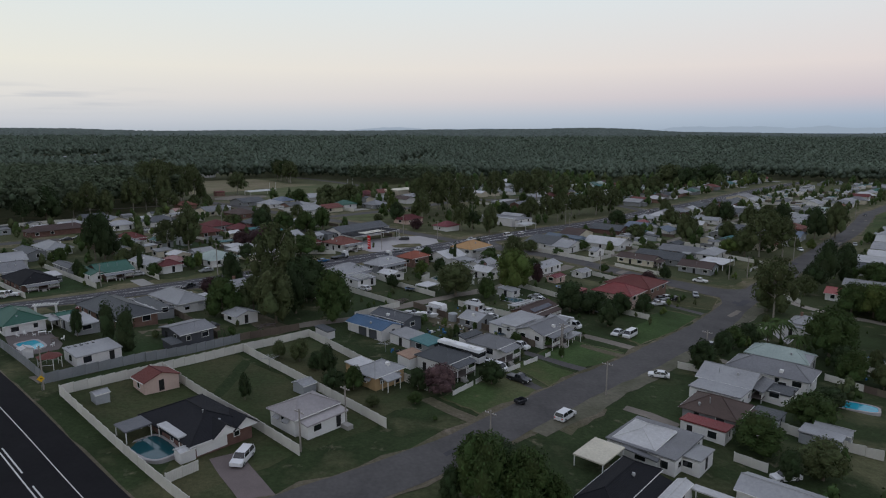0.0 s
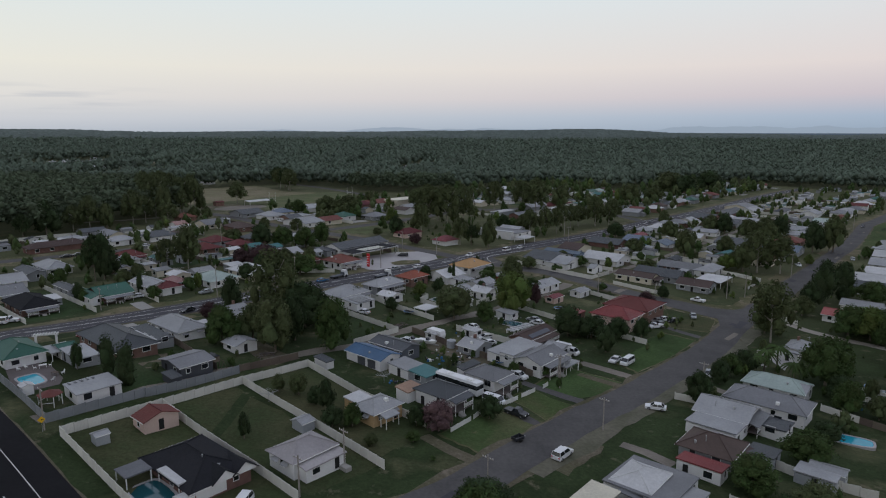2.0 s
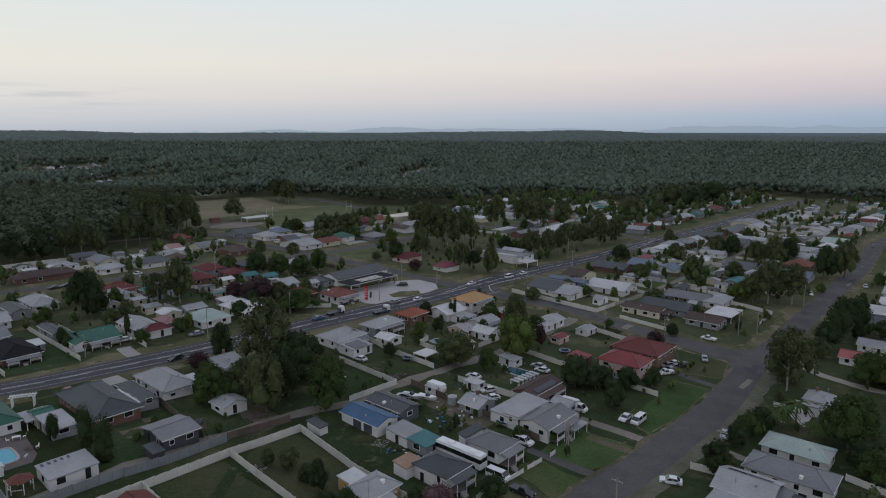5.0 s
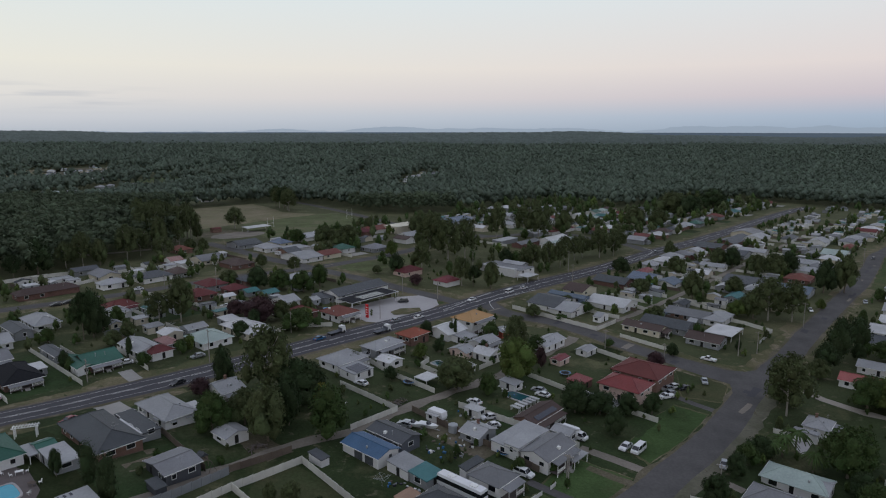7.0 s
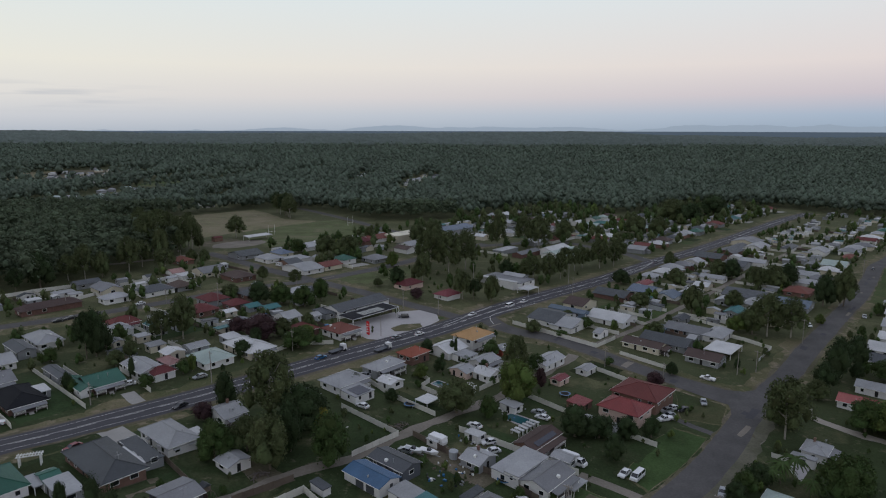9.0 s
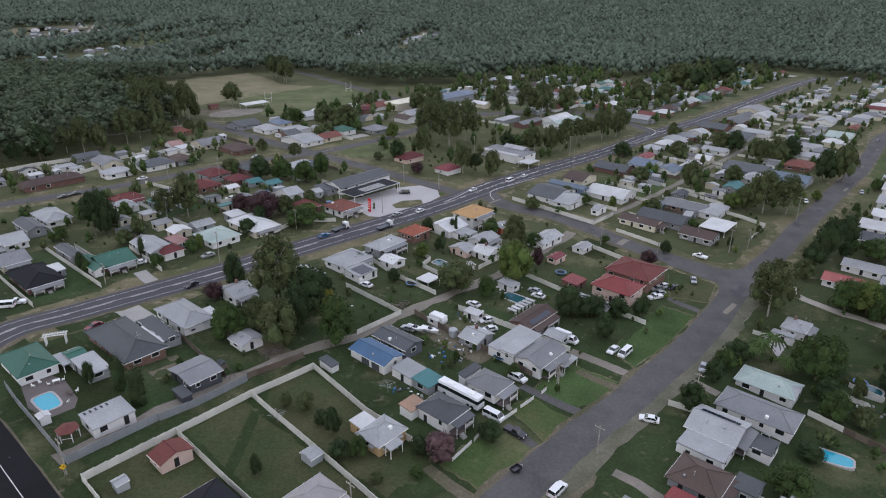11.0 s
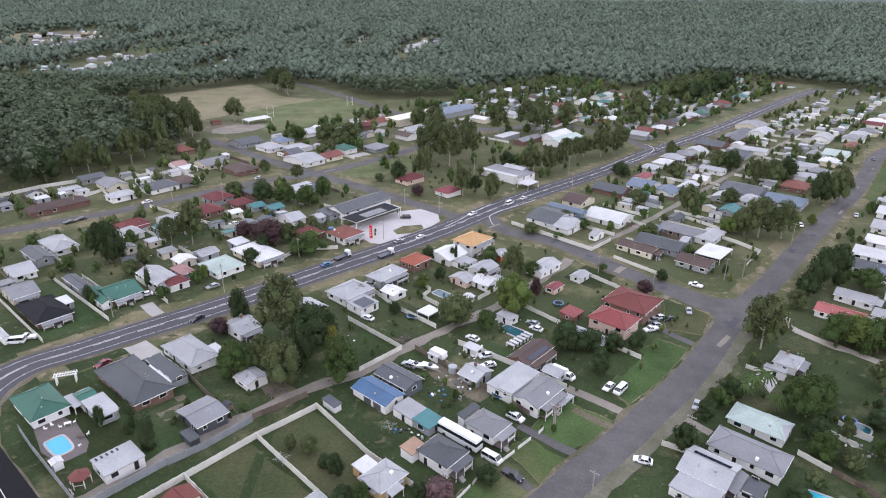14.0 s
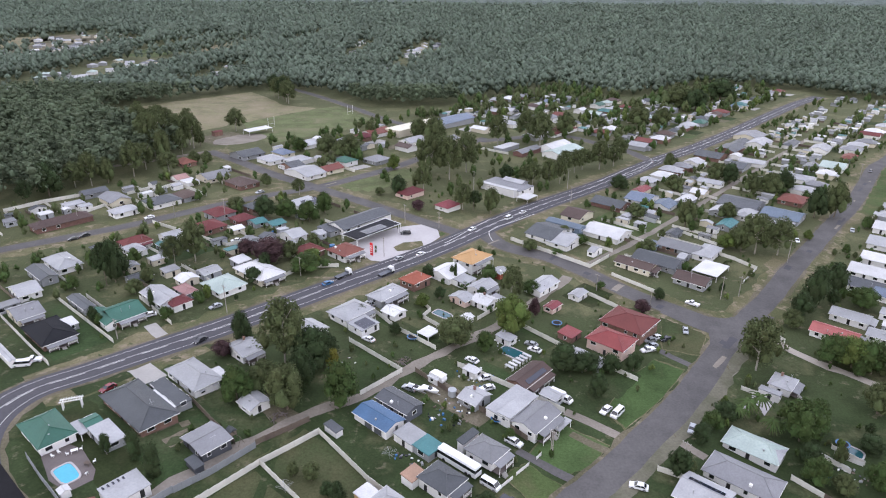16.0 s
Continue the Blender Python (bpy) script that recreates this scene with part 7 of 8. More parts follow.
house(214.2, 480.8, 24.7, 9.4, 2.52, 'gable', 'u', 'slate', 'white')

# right of the street
house(82.0, 151.0, 8.8, 14.3, 2.52, 'hip', 'v', 'zincgreen', 'white')
wing(85.2, 148.7, 9.0, 6.8, 2.60, 'gable', 'v', 'zinc', 'white')
house(73.6, 138.1, 9.5, 17.4, 2.86, 'hip', 'v', 'grey', 'white')
house(61.0, 130.6, 10.7, 11.4, 2.77, 'gable', 'v', 'zinc', 'white', solar=2)
wing(56.2, 124.4, 8.4, 10.1, 2.35, 'skillion', 'v', 'zinc', 'white')
wing(68.7, 125.7, 6.7, 6.0, 2.35, 'skillion', 'v', 'slate', 'white')
house(51.1, 114.3, 9.6, 10.6, 2.52, 'hip', 'v', 'brown', 'grey')
wing(46.5, 107.3, 4.5, 8.1, 2.18, 'skillion', 'v', 'red', 'white')
shed(59.9, 112.5, 5.9, 5.1, 2.35, 'skillion', 'v', 'slate', 'zinc')
shed(69.3, 107.7, 3.5, 6.1, 2.52, 'gable', 'v', 'zinc', 'zinc')
shed(66.5, 106.2, 5.5, 6.8, 2.18, 'skillion', 'v', 'zinc', 'zinc')
house(34.9, 99.6, 12.1, 11.7, 2.52, 'skillion', 'v', 'grey', 'white', pyramid=1)
wing(31.5, 95.1, 3.0, 5.9, 2.10, 'skillion', 'u', 'grey', 'none')
wing(39.9, 95.1, 6.3, 3.8, 2.52, 'skillion', 'v', 'zinc', 'white')
house(24.4, 94.3, 7.2, 5.2, 2.27, 'flat', 'u', 'cream', 'none', kind='carport')
house(25.0, 84.5, 14.9, 6.2, 2.52, 'hip', 'u', 'black', 'grey')
wing(32.3, 82.8, 7.4, 2.3, 2.69, 'gable', 'u', 'white', 'white')
shed(38.9, 82.8, 2.4, 8.3, 2.18, 'skillion', 'v', 'white', 'none')
house(47.6, 84.0, 6.4, 10.8, 2.69, 'gable', 'v', 'zinc', 'white')
house(104.5, 181.6, 8.4, 6.9, 2.52, 'hip', 'u', 'zinc', 'white', porch=1)
wing(98.5, 177.0, 3.5, 6.3, 2.27, 'skillion', 'v', 'zinc', 'white')
house(136.6, 211.3, 8.8, 15.0, 2.52, 'gable', 'v', 'rose', 'white')
house(148.8, 223.2, 8.2, 13.1, 2.52, 'gable', 'v', 'zinc', 'white')
house(153.3, 209.0, 7.5, 11.9, 2.52, 'gable', 'v', 'zinc', 'white')
house(169.4, 248.4, 11.4, 12.7, 2.52, 'gable', 'v', 'slate', 'white')
house(179.7, 261.3, 12.3, 17.0, 2.52, 'gable', 'v', 'white', 'white')
house(191.6, 274.9, 11.5, 14.7, 2.52, 'gable', 'v', 'white', 'white')
house(204.9, 293.2, 14.4, 13.8, 2.52, 'gable', 'v', 'zinc', 'white')
house(219.9, 311.8, 14.0, 15.7, 2.52, 'gable', 'v', 'white', 'white')
house(174.6, 239.1, 10.1, 13.4, 2.52, 'gable', 'v', 'steel', 'white')

# ---- fences ----
fence('cream', 1.8, (-32.5, 76.2), (-65.7, 105.3), (-54.5, 120.4), (-43.4, 135.2), (-31.6, 147.5))
fence('cream', 1.8, (-31.6, 147.5), (-17.2, 131.2), (-2.9, 118.6))
fence('cream', 1.8, (-43.4, 135.2), (-23.9, 116.2), (-9.4, 101.8))
fence('cream', 1.8, (-54.5, 120.4), (-42.2, 109.6), (-30.3, 99.2), (-21.6, 91.1))
fence('cream', 1.6, (-38.0, 82.0), (-34.9, 86.0))
fence('grey', 1.9, (-95.8, 131.9), (-89.3, 125.7), (-70.5, 109.2), (-59.4, 124.2))
fence('grey', 1.9, (-59.3, 123.9), (-53.6, 130.2), (-45.8, 141.1))
fence('timber', 1.7, (-68.2, 158.3), (-60.0, 149.9), (-50.9, 141.2))
fence('timber', 1.7, (-46.1, 142.0), (-34.9, 152.4))
fence('cream', 1.6, (-30.1, 193.0), (-12.2, 177.1), (-23.2, 164.5))
fence('cream', 1.6, (-27.4, 217.4), (-16.0, 202.4), (-2.3, 190.7))
fence('cream', 1.6, (-9.3, 224.4), (-4.6, 216.2), (-7.4, 210.9), (0.9, 202.6))
fence('cream', 1.8, (4.4, 182.0), (12.7, 176.9), (24.5, 169.1), (33.9, 162.1))
fence('timber', 1.7, (-8.3, 177.7), (2.5, 167.3), (14.6, 157.0), (22.1, 149.1))
fence('cream', 1.6, (-136.6, 217.3), (-103.0, 188.3))
fence('cream', 1.6, (-148.0, 203.8), (-115.2, 174.3))
fence('cream', 1.6, (-108.0, 218.5), (-89.5, 200.2))
fence('white', 1.0, (13.9, 131.8), (16.9, 135.0))
fence('white', 1.0, (17.8, 136.2), (21.4, 140.1))
fence('white', 1.0, (23.5, 142.3), (25.0, 144.2))
fence('white', 1.0, (1.9, 117.1), (6.1, 122.9))
fence('white', 1.0, (6.6, 123.6), (8.2, 126.4))
fence('cream', 1.8, (30.5, 289.4), (43.5, 278.9), (61.7, 263.2), gap=4.0)
fence('cream', 1.6, (61.8, 263.7), (72.5, 275.7), gap=4.0)
fence('cream', 1.6, (22.7, 213.4), (33.2, 203.1), (41.3, 195.1), (53.6, 184.9), (59.3, 179.9))
fence('cream', 1.6, (55.8, 237.5), (68.9, 222.7), gap=4.0)
fence('cream', 1.6, (11.7, 211.8), (19.3, 221.4))
fence('cream', 1.6, (-56.6, 246.9), (-62.8, 235.4), gap=4.0)
fence('cream', 1.6, (-56.6, 246.9), (-41.9, 249.7), gap=4.0)
fence('cream', 1.6, (133.7, 266.5), (128.1, 276.5), (123.0, 282.5), gap=4.0)
fence('white', 1.2, (134.2, 267.4), (121.9, 252.6), gap=4.0)
fence('cream', 1.5, (69.3, 256.8), (82.9, 242.0), gap=4.0)
fence('cream', 1.8, (-212.9, 308.4), (-202.0, 322.6), (-188.1, 334.2), (-176.9, 338.3), gap=4.0)
fence('cream', 1.6, (-202.4, 323.2), (-185.4, 307.8), gap=4.0)
fence('cream', 1.6, (-213.3, 308.9), (-206.8, 302.5), gap=4.0)
fence('cream', 1.6, (-173.2, 308.1), (-168.8, 318.5), (-156.1, 303.5), gap=4.0)
fence('cream', 1.6, (-166.1, 337.3), (-158.6, 347.6), gap=4.0)
fence('cream', 1.6, (-156.7, 326.0), (-142.3, 312.1), gap=4.0)
fence('cream', 1.8, (-154.6, 341.9), (-147.4, 355.7), (-124.1, 335.8), gap=4.0)
fence('cream', 1.8, (-85.8, 410.2), (-76.3, 406.6), (-53.3, 386.2), gap=4.0)
fence('cream', 1.6, (117.7, 207.7), (113.5, 214.9))
fence('cream', 1.6, (53.5, 140.9), (64.1, 135.8))
fence('cream', 1.6, (87.7, 141.6), (92.8, 135.4))
fence('cream', 1.8, (59.2, 112.9), (63.8, 107.9), (69.8, 104.4), (74.8, 101.9))
fence('timber', 1.6, (92.8, 135.4), (99.4, 127.5))
fence('cream', 1.6, (47.4, 98.0), (51.3, 94.5))
fence('white', 1.2, (104.1, 151.4), (109.5, 147.2))
fence('white', 1.2, (99.8, 151.2), (104.7, 145.4))
fence('cream', 1.5, (-86.5, 271.7), (-71.8, 281.3), gap=4.0)
fence('cream', 1.5, (-135.1, 294.8), (-92.7, 268.2), (-86.5, 271.7), gap=4.0)
fence('cream', 1.5, (-143.1, 273.2), (-123.0, 255.0), gap=4.0)
fence('cream', 1.5, (74.5, 318.5), (93.2, 294.3), gap=4.0)
fence('cream', 1.5, (114.2, 310.1), (126.9, 292.8), gap=4.0)
fence('cream', 1.5, (138.4, 378.9), (152.3, 358.9), gap=4.0)
fence('cream', 1.5, (24.6, 457.3), (43.2, 445.4), gap=4.0)
fence('cream', 1.4, (91.4, 180.4), (100.3, 174.1))
fence('cream', 1.4, (104.8, 154.1), (110.1, 147.6))
fence('cream', 1.4, (99.6, 151.0), (104.5, 144.3))

# ---- trees ----
tree('dark', -38.6, 177.6, 12.5, 7.1)
tree('yellow', -32.6, 176.5, 6.8, 2.5)
tree('olive', -49.7, 165.1, 9.3, 5.0)
tree('dark', -35.8, 180.9, 9.8, 5.4)
tree('dark', -38.9, 166.1, 12.9, 5.0)
tree('purple', -66.9, 182.0, 5.0, 3.6)
tree('cypress', -71.4, 133.3, 7.1, 2.3)
tree('cypress', -65.2, 128.3, 7.7, 2.5)
tree('dark', -78.4, 133.9, 5.7, 1.4)
tree('round', 13.3, 192.5, 6.2, 3.6)
tree('bright', 22.9, 204.5, 13.3, 6.6)
tree('gum', 25.1, 227.5, 13.8, 5.5)
tree('purple', 32.3, 217.7, 6.8, 2.3)
tree('dark', 45.2, 171.6, 7.0, 3.5)
tree('dark', 51.8, 184.0, 6.1, 3.7)
tree('round', 24.7, 151.5, 3.1, 3.1)
tree('olive', 102.8, 199.3, 6.5, 4.0)
tree('round', 103.0, 160.5, 10.0, 4.6)
tree('round', 93.3, 140.6, 7.4, 4.2)
tree('palm', 86.5, 166.2, 7.8, 3.9)
tree('palm', 90.9, 167.9, 8.8, 4.1)
tree('palm', 82.8, 164.4, 6.4, 3.9)
tree('palm', 90.4, 159.1, 6.7, 3.3)
tree('dark', 80.2, 164.1, 5.8, 3.9)
tree('round', 74.4, 159.4, 5.7, 3.3)
tree('dark', 69.0, 153.4, 5.6, 3.3)
tree('dark', 58.4, 139.9, 7.0, 3.4)
tree('olive', 61.7, 141.2, 3.5, 2.2)
tree('olive', 127.0, 170.0, 10.0, 5.4)
tree('olive', 98.4, 137.2, 5.6, 3.4)
tree('round', 108.6, 139.0, 7.5, 4.4)
tree('dark', 114.8, 153.1, 4.7, 4.0)
tree('oliveshrub', 130.6, 202.0, 5.1, 4.0)
tree('oliveshrub', 134.6, 198.8, 5.4, 4.3)
tree('oliveshrub', 138.4, 195.7, 5.8, 4.3)
tree('oliveshrub', 143.1, 194.2, 5.4, 4.3)
tree('dark', 141.9, 235.0, 14.8, 5.7)
tree('dark', 132.0, 226.1, 9.4, 4.8)
tree('olive', 124.9, 217.9, 6.9, 4.3)
tree('round', 159.2, 233.2, 7.9, 6.3)
tree('dark', 154.8, 244.9, 12.3, 5.4)
tree('gum', 140.3, 283.7, 17.7, 8.9)
tree('gum', 150.1, 282.7, 16.3, 8.6)
tree('dark', 135.2, 286.7, 12.4, 6.0)
tree('dark', 119.9, 316.6, 13.9, 5.9)
tree('olive', 144.7, 327.2, 9.2, 5.5)
tree('bright', 129.4, 289.8, 7.0, 4.9)
tree('dark', 136.7, 296.8, 7.1, 4.2)
tree('olive', 91.9, 284.4, 5.5, 4.6)
tree('olive', 98.7, 328.9, 7.1, 6.1)
tree('dark', 101.4, 376.1, 7.8, 5.9)
tree('olive', 131.6, 372.6, 10.1, 6.2)
tree('dark', 143.9, 419.2, 10.4, 4.2)
tree('dark', 171.3, 390.2, 11.6, 6.1)
tree('dark', 164.8, 395.6, 10.6, 6.2)
tree('dark', 175.8, 369.0, 11.7, 5.8)
tree('dark', 185.6, 369.3, 12.4, 7.5)
tree('dark', 196.2, 374.6, 11.9, 6.9)
tree('dark', 192.5, 332.6, 15.4, 6.2)
tree('dark', 202.9, 332.8, 18.4, 6.8)
tree('bright', 173.1, 301.4, 4.9, 2.5)
tree('darkgum', -106.6, 247.5, 12.1, 5.2)
tree('olive', -111.3, 222.4, 5.6, 3.6)
tree('purple', -70.5, 253.5, 9.1, 8.4)
tree('purple', -81.4, 259.9, 6.3, 4.4)
tree('round', -54.5, 244.6, 7.2, 7.0)
tree('dark', -71.4, 233.4, 5.8, 3.8)
tree('bright', -83.9, 218.9, 5.6, 1.7)
tree('cypress', -100.7, 211.9, 6.5, 1.4)
tree('round', -92.6, 203.7, 4.5, 2.6)
tree('round', -75.3, 305.2, 8.5, 6.2)
tree('round', -63.6, 300.5, 9.5, 5.9)
tree('round', -58.4, 312.1, 10.4, 4.6)
tree('dark', -85.4, 304.7, 9.9, 6.2)
tree('dark', -101.9, 314.7, 6.4, 5.3)
tree('darkgum', -76.7, 340.6, 8.4, 4.4)
tree('purple', -13.3, 322.7, 5.1, 3.9)
tree('dark', -97.7, 354.8, 7.1, 3.6)
tree('gum', -9.0, 384.2, 24.0, 9.8)
tree('gum', 2.7, 379.4, 24.0, 10.4)
tree('gum', 13.1, 397.0, 22.7, 9.1)
tree('gum', -2.6, 413.2, 18.8, 9.4)
tree('gum', -11.4, 353.0, 15.9, 5.8)
tree('dark', -24.8, 345.8, 10.4, 5.1)
tree('olive', -34.7, 344.5, 4.1, 3.2)
tree('bright', -30.9, 395.4, 8.8, 4.7)
tree('gum', 9.1, 326.7, 13.2, 5.5)
tree('dark', 23.4, 324.3, 12.9, 4.8)
tree('darkgum', 14.9, 327.8, 9.7, 4.6)
tree('dark', 36.2, 383.9, 9.3, 4.9)
tree('olive', 48.6, 383.9, 10.3, 6.0)
tree('gum', 60.3, 376.9, 15.2, 6.2)
tree('gum', 68.0, 383.5, 14.8, 5.3)
tree('gum', 98.6, 416.6, 17.6, 8.4)
tree('gum', 109.4, 423.9, 14.9, 6.2)
tree('gum', 87.6, 415.6, 12.9, 6.8)
tree('gum', 51.2, 376.0, 13.5, 5.6)
tree('gum', 73.5, 399.0, 15.5, 6.0)
tree('darkgum', 81.0, 407.0, 14.0, 5.5)
tree('gum', 117.0, 441.0, 14.0, 6.2)
tree('gum', 37.1, 465.8, 22.0, 8.4)
tree('gum', 67.4, 467.6, 24.0, 11.8)
tree('gum', 59.4, 486.6, 20.8, 9.6)
tree('olive', 92.4, 508.6, 17.3, 9.1)
tree('dark', 158.1, 542.2, 16.1, 10.7)
tree('dark', 176.7, 542.9, 15.2, 9.7)
tree('dark', 219.1, 629.8, 20.9, 16.8)
tree('dark', 230.3, 616.3, 17.9, 13.7)
tree('dark', 277.3, 677.2, 19.5, 17.9)
tree('gum', -156.3, 495.2, 15.6, 8.9)
for k, (x, y) in enumerate(((-168, 440), (-176, 436), (-174, 449), (-186, 446), (-196, 455), (-190, 438), (-206, 462), (-184, 430), (-200, 448), (-216, 470), (-190, 420), (-183, 414))):
    tree('gum', x, y, 21 + (k * 7) % 6, 7.5 + (k * 5) % 3)
for k, (x, y) in enumerate(((-207, 318), (-205, 334), (-200, 350), (-192, 352), (-186, 358), (-178, 372), (-177, 386), (-172, 402), (-168, 420), (-160, 378))):
    tree(('darkgum', 'dark', 'gum')[k % 3], x, y, 12 + (k * 5) % 9, 5 + (k * 3) % 4)
for k, (x, y) in enumerate(((-166, 655), (-160, 644), (-152, 632), (-158, 660), (-147, 622), (-143, 612))):
    tree('gum' if k % 2 else 'darkgum', x, y, 19 + (k * 5) % 5, 9.0)
tree('dark', -166.5, 448.0, 11.6, 4.0)
tree('dark', -153.5, 400.7, 7.8, 4.4)
tree('dark', -145.9, 400.9, 7.8, 4.0)
tree('round', -96.3, 434.5, 8.7, 5.9)
tree('dark', -76.7, 429.5, 12.0, 8.6)
tree('dark', -61.5, 426.2, 13.0, 9.6)
tree('dark', -65.9, 418.6, 11.0, 7.6)
tree('cypress', -108.7, 460.0, 6.4, 1.2)
tree('dark', -55.0, 485.1, 10.4, 4.8)
tree('dark', -7.1, 473.8, 16.3, 9.4)
tree('dark', -19.6, 480.5, 13.6, 7.8)
tree('round', 17.8, 245.7, 6.1, 3.5)
tree('dark', 3.2, 243.4, 5.6, 1.6)
tree('cypress', 4.5, 241.1, 7.2, 0.9)
tree('palm', 16.9, 243.0, 7.3, 3.0)
tree('purple', 73.2, 226.0, 4.7, 3.5)
tree('blossom', -0.4, 117.6, 5.6, 4.1)
tree('dark', -4.8, 119.0, 4.0, 2.3)
tree('dark', 6.6, 93.1, 3.8, 5.0)
tree('round', 5.0, 79.9, 10.2, 4.4)
tree('round', 11.1, 79.9, 8.6, 4.4)
tree('dark', 1.2, 80.9, 5.0, 2.0)
tree('round', 15.1, 81.0, 4.6, 2.4)
tree('dark', -35.7, 110.5, 4.7, 1.4)
tree('dark', -23.1, 123.7, 6.3, 2.1)
tree('olive', -34.8, 132.1, 3.8, 1.8)
tree('olive', -30.3, 130.9, 4.7, 2.5)
tree('dark', -25.9, 126.5, 3.6, 1.9)
tree('dark', -20.8, 116.8, 4.0, 2.6)
tree('round', -17.1, 117.3, 4.5, 2.3)
tree('olive', -12.6, 110.1, 2.2, 1.6)
tree('round', -5.1, 112.4, 2.2, 1.6)
tree('shrub', -1.4, 105.8, 1.0, 0.7)
tree('dark', 9.8, 124.3, 4.8, 3.1)
tree('round', 53.0, 101.7, 6.3, 5.0)
tree('round', 68.9, 113.8, 6.2, 5.1)
tree('olive', 59.2, 93.3, 6.2, 4.6)
tree('dark', 53.6, 92.8, 4.7, 2.3)
tree('dark', 79.5, 125.3, 3.7, 3.6)
tree('dark', 95.6, 147.6, 6.0, 3.8)
tree('dark', 59.3, 185.7, 6.0, 3.0)
tree('round', 127.6, 196.3, 9.6, 6.5)
tree('bright', 132.8, 193.9, 10.2, 6.2)
tree('round', 137.1, 190.3, 10.9, 6.3)
tree('olive', 141.1, 187.4, 11.6, 6.2)
tree('round', 33.1, 236.6, 4.8, 4.3)
tree('cypress', 14.7, 261.1, 6.7, 1.4)
tree('cypress', 16.5, 259.1, 5.6, 1.2)
tree('shrub', 8.1, 235.7, 3.1, 2.7)
tree('dark', -6.1, 243.6, 5.3, 2.8)
tree('shrub', -18.1, 225.1, 3.2, 2.2)
tree('bright', -7.5, 219.7, 4.8, 3.0)
tree('dark', -1.5, 226.7, 4.6, 2.4)
tree('dark', 14.2, 229.0, 4.2, 2.2)
tree('dark', -63.1, 256.3, 7.5, 4.6)
tree('bright', -52.9, 251.3, 6.4, 4.3)
tree('shrub', -47.6, 249.5, 3.5, 3.6)
tree('dark', 38.1, 279.1, 5.1, 4.0)
tree('round', 62.8, 289.3, 4.7, 3.5)
tree('olive', 56.6, 298.9, 5.1, 3.1)
tree('dark', -15.8, 198.9, 4.2, 2.3)
tree('olive', -28.2, 209.9, 4.4, 2.4)
tree('shrub', 49.4, 275.2, 3.2, 2.9)
tree('shrub', 61.6, 243.4, 3.5, 2.6)
tree('dark', -70.1, 244.7, 6.8, 3.0)
tree('olive', -102.5, 257.9, 8.0, 3.2)
tree('dark', -122.7, 231.6, 16.0, 4.4)
tree('darkgum', -124.7, 229.1, 15.9, 4.8)
tree('olive', -110.8, 231.9, 5.8, 3.3)
tree('round', -135.3, 225.6, 5.0, 3.0)
tree('dark', 82.7, 236.7, 4.4, 2.5)
tree('gum', -47.2, 178.5, 20.4, 8.3)
tree('olive', -41.7, 156.9, 13.6, 6.0)
tree('round', -27.7, 160.2, 12.5, 5.8)
tree('round', -55.9, 159.5, 9.5, 5.2)
tree('gum', 100.6, 191.1, 17.9, 7.8)
tree('round', 97.6, 157.0, 12.5, 6.6)
tree('olive', 3.8, 194.2, 9.6, 7.2)
tree('dark', 37.1, 183.9, 8.5, 5.4)
tree('dark', 44.0, 184.0, 6.1, 5.5)
tree('dark', -124.6, 235.7, 12.7, 6.2)
tree('gum', -100.1, 252.0, 16.2, 6.5)
tree('dark', -63.2, 189.8, 10.6, 3.8)

# ---- vehicles ----
vehicle('coach', 4.0, 138.1, -41)
vehicle('white_suv', 22.1, 110.2, 229)
vehicle('white_car', 47.0, 134.4, -20)
vehicle('white_suv', -29.6, 88.9, 82)
vehicle('white_car', 45.8, 163.9, 49)
vehicle('white_van', 48.7, 162.7, 49)
vehicle('white_suv', 18.3, 147.7, 140)
vehicle('dark_ute', 15.6, 126.8, 140)
vehicle('white_van', 11.3, 131.9, 140)
vehicle('red_car', -91.7, 161.7, 60)
vehicle('silver_car', 68.2, 158.0, 60)
vehicle('silver_car', 85.1, 212.9, 75)
vehicle('white_ute', 94.5, 233.0, -41)
vehicle('white_ute', 67.6, 198.3, 20)
vehicle('silver_car', 69.7, 201.1, 20)
vehicle('dark_car', 76.1, 206.3, 20)
vehicle('white_van', 34.6, 167.8, 140)
vehicle('white_car', 12.8, 170.9, 20)
vehicle('silver_car', 70.2, 204.8, 20)
vehicle('white_car', 72.8, 206.9, 20)
vehicle('silver_car', 28.8, 197.3, -35)
vehicle('white_car', 29.5, 193.9, -35)
vehicle('white_car', -24.1, 194.1, -35)
vehicle('dark_car', -76.6, 190.1, 60)
vehicle('truck', -38.9, 240.7, 229)
vehicle('truck', -22.6, 244.5, 229)
vehicle('blue_car', -43.8, 233.2, 229)
vehicle('silver_car', -18.7, 259.4, 229)
vehicle('white_car', -9.8, 265.4, 229)
vehicle('white_car', 13.0, 298.6, 49)
vehicle('white_van', 32.0, 317.7, 229)
vehicle('white_car', 40.1, 327.5, 229)
vehicle('silver_car', 140.2, 434.9, 229)
vehicle('white_car', -139.3, 301.2, 45)
vehicle('dark_car', -160.6, 273.3, 45)
vehicle('dark_car', -157.8, 277.4, 45)
vehicle('silver_car', -98.1, 342.4, 45)
vehicle('white_car', -92.7, 316.8, 45)
vehicle('dark_suv', -17.6, 288.4, 10)
vehicle('caravan', -1.5, 173.8, 140)
vehicle('caravan', 32.7, 168.9, 140)
vehicle('caravan', -97.1, 389.7, -41)
vehicle('white_ute', -121.3, 176.9, 10)
vehicle('white_van', -123.0, 174.2, 10)
